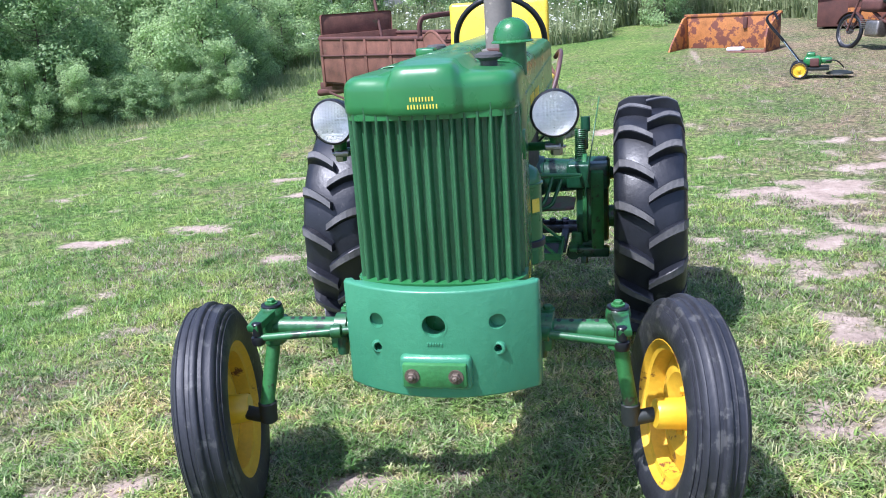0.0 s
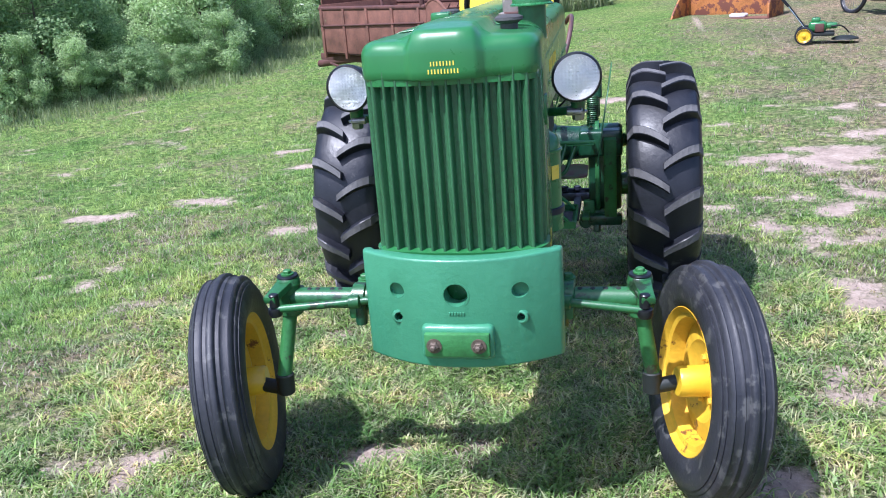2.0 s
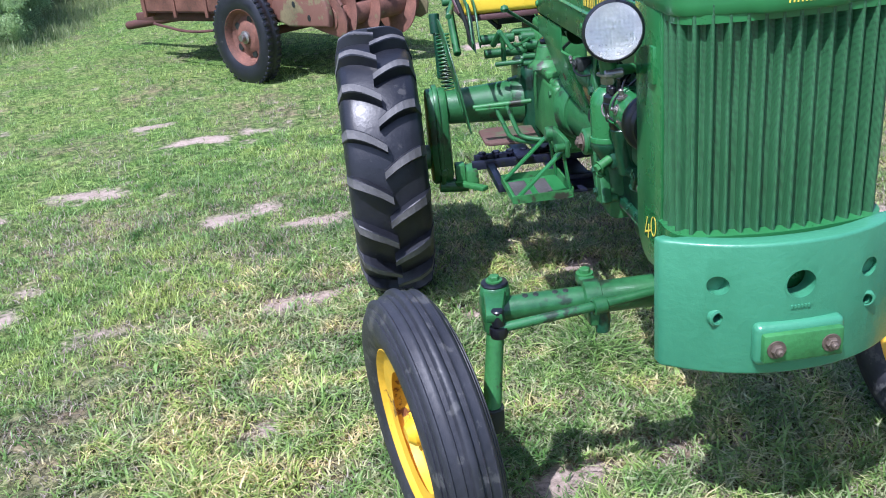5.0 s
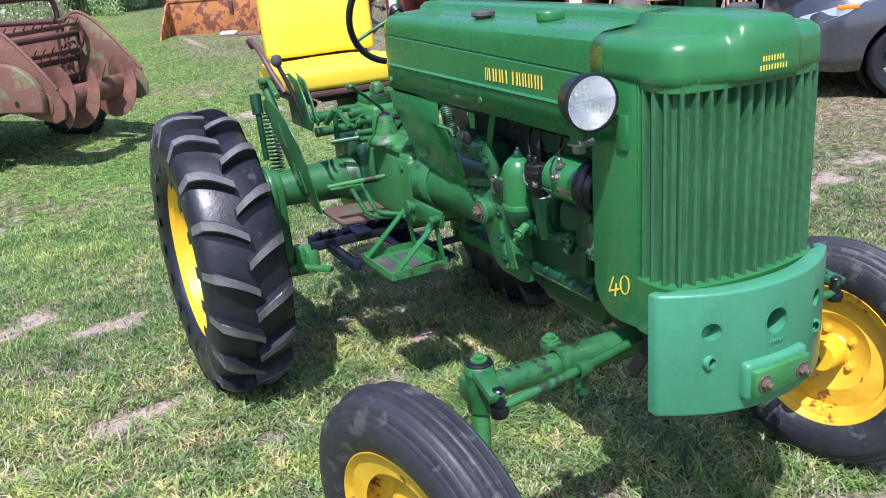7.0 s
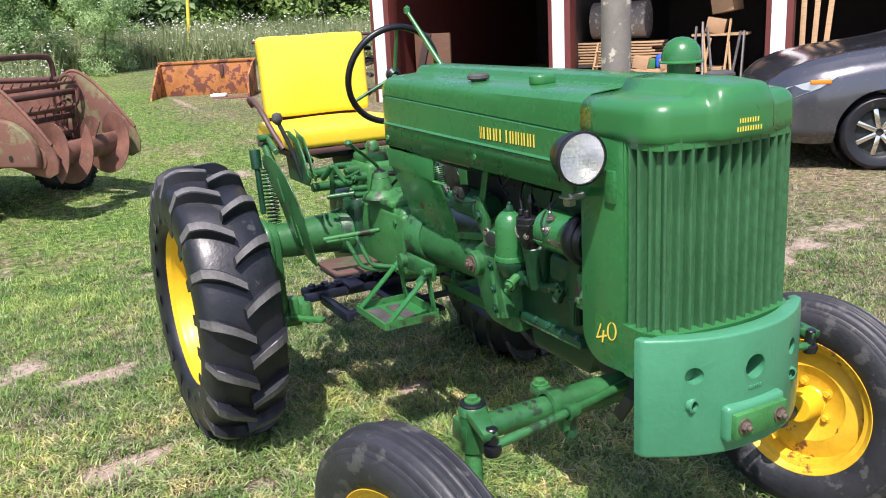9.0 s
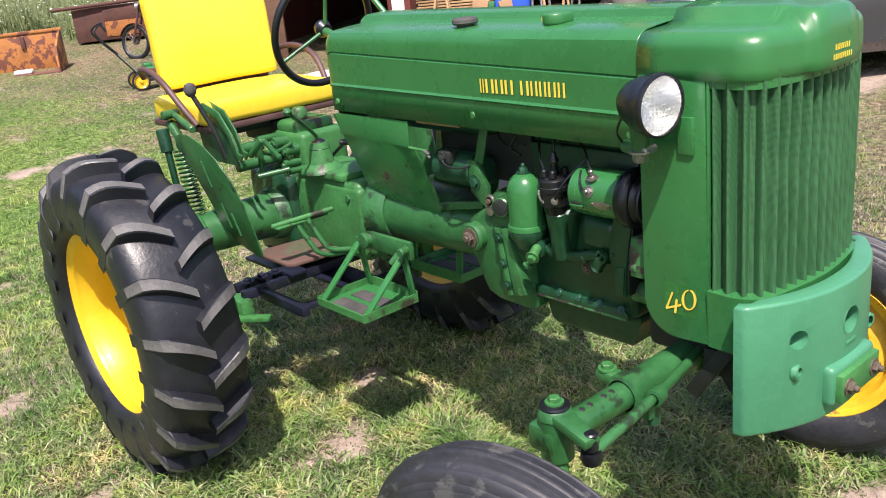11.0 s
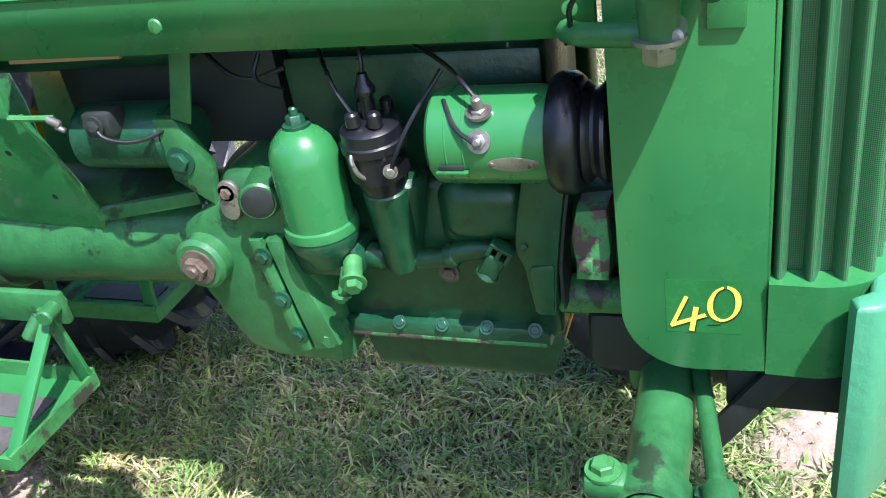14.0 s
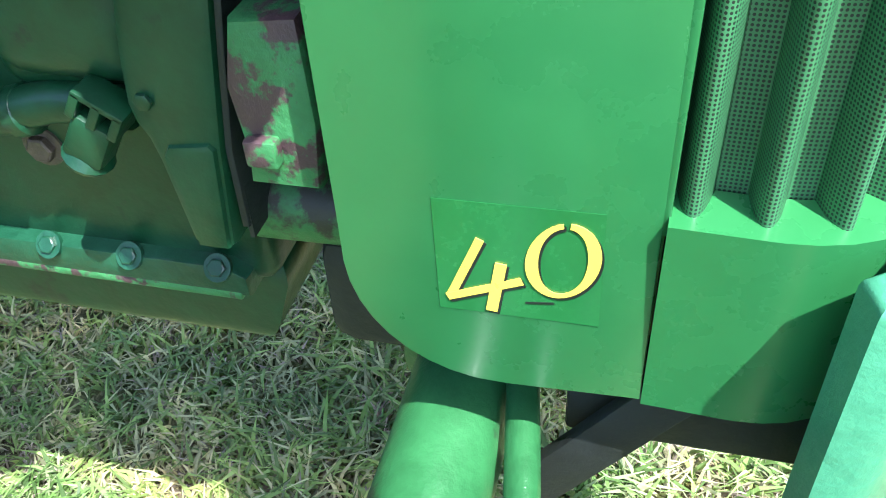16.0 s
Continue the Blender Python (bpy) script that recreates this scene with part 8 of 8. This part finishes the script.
def clutter():
    P2 = Vector((6.35, 11.50, 0))
    B = Matrix.Translation((P2.x, P2.y, 0.12)) @ pose(0, 0, 0, 0, 0, math.degrees(math.atan2(-0.82, 0.573))) @ Matrix.Scale(0.77, 4)
    rng = random.Random(8)

    def one(name, bm, mat, label, cat, at, group=""):
        m = B @ Matrix.Translation(at)
        root = thing(name, m, label, cat, group)
        bm.transform(m)
        part("body", bm, mat, root)
        return root
    # lumber stack on trestles
    for i in range(16):
        z = 0.72 + (i // 2) * 0.055
        one("board", box((-0.75 + rng.uniform(-0.2, 0.1), 0, 0), (0.75 + rng.uniform(-0.1, 0.3), 0.22, 0.035), 0.003), WOOD if i % 3 else CARDBOARD, "rough sawn board on the stacked pile", "board", (0.85, 0.9 + (i % 2) * 0.26, z), "stacked boards")
    one("shelf_rack", joined(box((-0.9, 0, 0), (-0.84, 0.6, 0.7)), box((0.84, 0, 0), (0.9, 0.6, 0.7)), box((-0.9, 0, 0.66), (0.9, 0.6, 0.71)), box((-0.9, 0, 0.3), (0.9, 0.6, 0.34))), BARN_DARK, "dark wooden rack under the boards", "rack", (0.85, 0.85, 0))
    one("step_ladder", joined(*[rod((s * 0.24, y, 0), (s * 0.08, 0.25, 1.15), 0.024, seg=6) for s in (-1, 1) for y in (0.0, 0.5)], *[rod((-0.22 + 0.04 * k, 0.06 * k, 0.15 + 0.28 * k), (0.22 - 0.04 * k, 0.06 * k, 0.15 + 0.28 * k), 0.018, seg=6) for k in range(4)]), WOOD, "pale wooden step ladder", "ladder", (0.68, 0.25, 0))
    one("blue_tarp", cushion((-0.3, 0, 0), (0.38, 0.5, 0.26), ((2, 1),), 0.06), TARP_BLUE, "crumpled blue plastic tarp", "tarp", (1.95, 0.75, 0.625))
    one("tool_tray", box((-0.22, 0, 0), (0.2, 0.3, 0.18), 0.02), GREEN, "small green plastic crate", "crate", (1.45, 0.75, 0.625))
    one("work_bench", joined(box((-0.9, 0, 0.55), (0.9, 0.7, 0.62)), *[box((x, y, 0), (x + 0.07, y + 0.07, 0.55)) for x in (-0.88, 0.8) for y in (0.02, 0.6)]), WOOD, "plain wooden work bench", "bench", (2.0, 0.7, 0))
    for i, (x, z, w) in enumerate(((2.75, 1.25, 0.34), (2.9, 1.62, 0.42), (1.35, 0.62, 0.30), (1.9, 0.62, 0.25))):
        one("cardboard_box", box((-w / 2, 0, 0), (w / 2, w, w * 0.8), 0.006, m=pose(0, 0, 0, 0, rng.uniform(-14, 14), rng.uniform(-20, 20))), CARDBOARD, "open brown cardboard box", "box", (x, 0.7, z))
    one("shelf_board", box((-0.5, 0, 0), (0.5, 0.5, 0.04)), WOOD, "wooden shelf holding boxes", "shelf", (2.85, 0.65, 1.2))
    for i in range(9):
        one("stick", rod((0, 0, 0), (rng.uniform(-0.25, 0.25), 0.3, rng.uniform(1.0, 1.5)), 0.025, seg=6), WOOD if i % 2 else STEEL, "long timber offcut leaning in the bay", "timber", (2.4 + i * 0.11, 0.35, 0.02), "leaning timbers")
    one("white_tub", box((-0.45, 0, 0), (0.45, 0.4, 0.35), 0.04, 3), PLASTIC_WHITE, "low white plastic tub", "tub", (1.45, 0.2, 0.02))
    one("grey_tank", rod((-0.6, 0.4, 0), (0.5, 0.4, 0), 0.36), GREY_PIPE, "large grey round tank on the rack", "tank", (0.9, 0.85, 1.55))
    for i in range(3):
        one("plank", box((0, 0, 0), (0.09, 0.03, 2.2), 0.003, m=pose(0, 0, 0, -6, 2 * i, 0)), WOOD, "upright brown plank in the barn", "plank", (4.25 + i * 0.16, 0.35, 0.02), "leaning planks")


clutter()


# ---- parked van ----
def van():
    h = Vector((-0.80, 0.60, 0))
    wheel = Vector((5.60, 5.70, 0.0))
    left = Vector((-h.y, h.x, 0))
    origin = wheel - left * 0.86
    M = Matrix.Translation((origin.x, origin.y, 0.0)) @ pose(0, 0, 0, 0, 0, math.degrees(math.atan2(h.y, h.x)))
    root = thing("minivan", M, "dark grey minivan parked on the grass", "van")

    def vp(name, bm, mat, label="", parent=None, **k):
        bm.transform(M)
        return part(name, bm, mat, parent or root, label, **k)
    # local x: forwards from the front axle, y: left; stations along the body: x, half width, bottom, belt, roof half width, roof
    st = [(0.98, 0.40, 0.30, 0.56, 0.30, 0.60), (0.94, 0.62, 0.24, 0.66, 0.50, 0.74), (0.84, 0.80, 0.22, 0.74, 0.66, 0.84), (0.66, 0.92, 0.22, 0.80, 0.76, 0.93), (0.40, 0.975, 0.22, 0.86, 0.80, 1.00), (0.0, 0.985, 0.24, 0.92, 0.80, 1.06), (-0.35, 0.985, 0.22, 0.96, 0.78, 1.11), (-0.60, 0.985, 0.22, 0.98, 0.76, 1.18),
          (-1.05, 0.985, 0.22, 1.00, 0.70, 1.52), (-1.45, 0.985, 0.22, 1.02, 0.68, 1.68), (-2.2, 0.985, 0.22, 1.03, 0.68, 1.73), (-3.2, 0.985, 0.24, 1.03, 0.67, 1.71), (-3.8, 0.96, 0.30, 1.02, 0.64, 1.62), (-4.05, 0.90, 0.36, 0.98, 0.58, 1.35), (-4.12, 0.82, 0.40, 0.9, 0.5, 1.0)]
    bm = bmesh.new()
    rows = []
    for x, w, b, belt, rw, roof in st:
        half = [(0, b), (w * 0.7, b), (w * 0.96, b + 0.08), (w, b + 0.22), (w, belt - 0.08), (w * 0.97, belt), (rw + (w - rw) * 0.5, belt + (roof - belt) * 0.45), (rw, roof - 0.06 * min(1, (roof - belt))), (rw * 0.8, roof), (0, roof + 0.02)]
        ring_pts = half + [(-y, z) for y, z in half[-2:0:-1]]
        rows.append([bm.verts.new((x, y, z)) for y, z in ring_pts])
    for a, b in zip(rows, rows[1:]):
        n = len(a)
        for i in range(n):
            bm.faces.new((a[i], a[(i + 1) % n], b[(i + 1) % n], b[i]))
    bm.faces.new(rows[0])
    bm.faces.new(rows[-1][::-1])
    bmesh.ops.recalc_face_normals(bm, faces=bm.faces[:])
    bmesh.ops.subdivide_edges(bm, edges=bm.edges[:], cuts=2, smooth=1.0, use_grid_fill=True)
    body = vp("body", bm, CAR_PAINT, "dark grey metallic body", angle=70)
    arches = []
    for x in (0.0, -3.0):
        for s in (-1, 1):
            c = rod((x, s * 0.70, 0.33), (x, s * 1.1, 0.33), 0.385, seg=36)
            c.transform(M)
            arches.append(c)
    cut(body, *arches)
    for x in (0.0, -3.0):
        for s in (-1, 1):
            m = frame_of((x, s * 0.86, 0.33), (x, s * 2, 0.33))
            vp("wheel_well", lathe([(0.383, 0.05), (0.383, -0.18), (0, -0.18)], m, 32), CAR_BLACK, parent=body)
            t = vp("tyre", lathe([(0.215, 0.09), (0.24, 0.105), (0.30, 0.11), (0.325, 0.09), (0.335, 0.06), (0.335, -0.06), (0.325, -0.09), (0.22, -0.1)], m, 40), RUBBER, "black car tyre")
            vp("rim", lathe([(0.22, 0.09), (0.215, 0.06), (0.19, 0.03), (0.05, 0.05), (0, 0.055), (0, 0.03), (0.2, 0.0)], m, 36), DARK, parent=t)
            for i in range(7):
                a = 2 * math.pi * i / 7
                vp("rim_spoke", box((0.03, -0.022, 0.05), (0.218, 0.022, 0.075), 0.006, m=m @ Matrix.Rotation(a, 4, "Z")), CHROME, "bright alloy spoke", t)
    for s in (-1, 1):
        lens = [(0.93, 0.63), (0.86, 0.72), (0.55, 0.815), (0.38, 0.835), (0.52, 0.745), (0.72, 0.66), (0.88, 0.60)]
        bm = bmesh.new()
        vs = []
        for off in (0.0, 0.03):
            vs.append([bm.verts.new((x + off * 0.4, s * (0.62 + 0.38 * min(1.0, (0.98 - x) / 0.42) ** 0.55 - 0.02 + off * 0.6 - (z - 0.6) * 0.10), z)) for x, z in lens])
        n = len(lens)
        bm.faces.new(vs[1])
        for i in range(n):
            bm.faces.new((vs[0][i], vs[0][(i + 1) % n], vs[1][(i + 1) % n], vs[1][i]))
        bmesh.ops.recalc_face_normals(bm, faces=bm.faces[:])
        hl = vp("headlight", bm, SILVERED, "long clear headlight")
        vp("indicator", box((0.44, s * 0.975 - 0.012, 0.775), (0.62, s * 0.975 + 0.012, 0.815), 0.01, m=Matrix.Identity(4)), AMBER, "amber indicator", hl)
    vp("front_grille", box((0.955, -0.42, 0.46), (0.995, 0.42, 0.66), 0.015), CAR_BLACK, "black front grille")
    vp("bumper_intake", box((0.90, -0.55, 0.25), (0.99, 0.55, 0.38), 0.02), CAR_BLACK, "black lower intake")
    vp("windscreen", plate([(-0.70, 0), (0.70, 0), (0.62, 0.70), (-0.62, 0.70)], 0.012, Matrix.Translation((-0.56, 0, 1.135)) @ pose(0, 0, 0, 0, -38, 0) @ Matrix(((0, 0, 1, 0), (1, 0, 0, 0), (0, 1, 0, 0), (0, 0, 0, 1)))), CAR_GLASS, "dark windscreen")
    for s in (-1, 1):
        vp("side_window", plate([(-0.95, 1.06), (-1.5, 1.56), (-3.4, 1.56), (-3.7, 1.08)], 0.012, Matrix.Translation((0, s * 0.86 - 0.006, 0)) @ Matrix(((1, 0, 0, 0), (0, 0, 1, 0), (0, 1, 0, 0), (0, 0, 0, 1)))), CAR_GLASS, "dark side window")
        vp("door_mirror", box((-0.85, s * 1.06 - 0.10, 1.02), (-0.70, s * 1.06 + 0.10, 1.17), 0.04, 3), CAR_PAINT)


van()

# a yellow marker on a guy wire before the trees
guy = thing("guy_marker", (4.6, 27.5, 0.6), "tall yellow plastic guy-wire marker", "marker pole")
part("tube", rod((4.45, 27.5, 0.6), (4.75, 27.5, 4.2), 0.05), DECAL_YELLOW, guy)
part("wire", rod((4.75, 27.5, 4.2), (5.0, 27.5, 7.2), 0.012, seg=6), STEEL, guy)
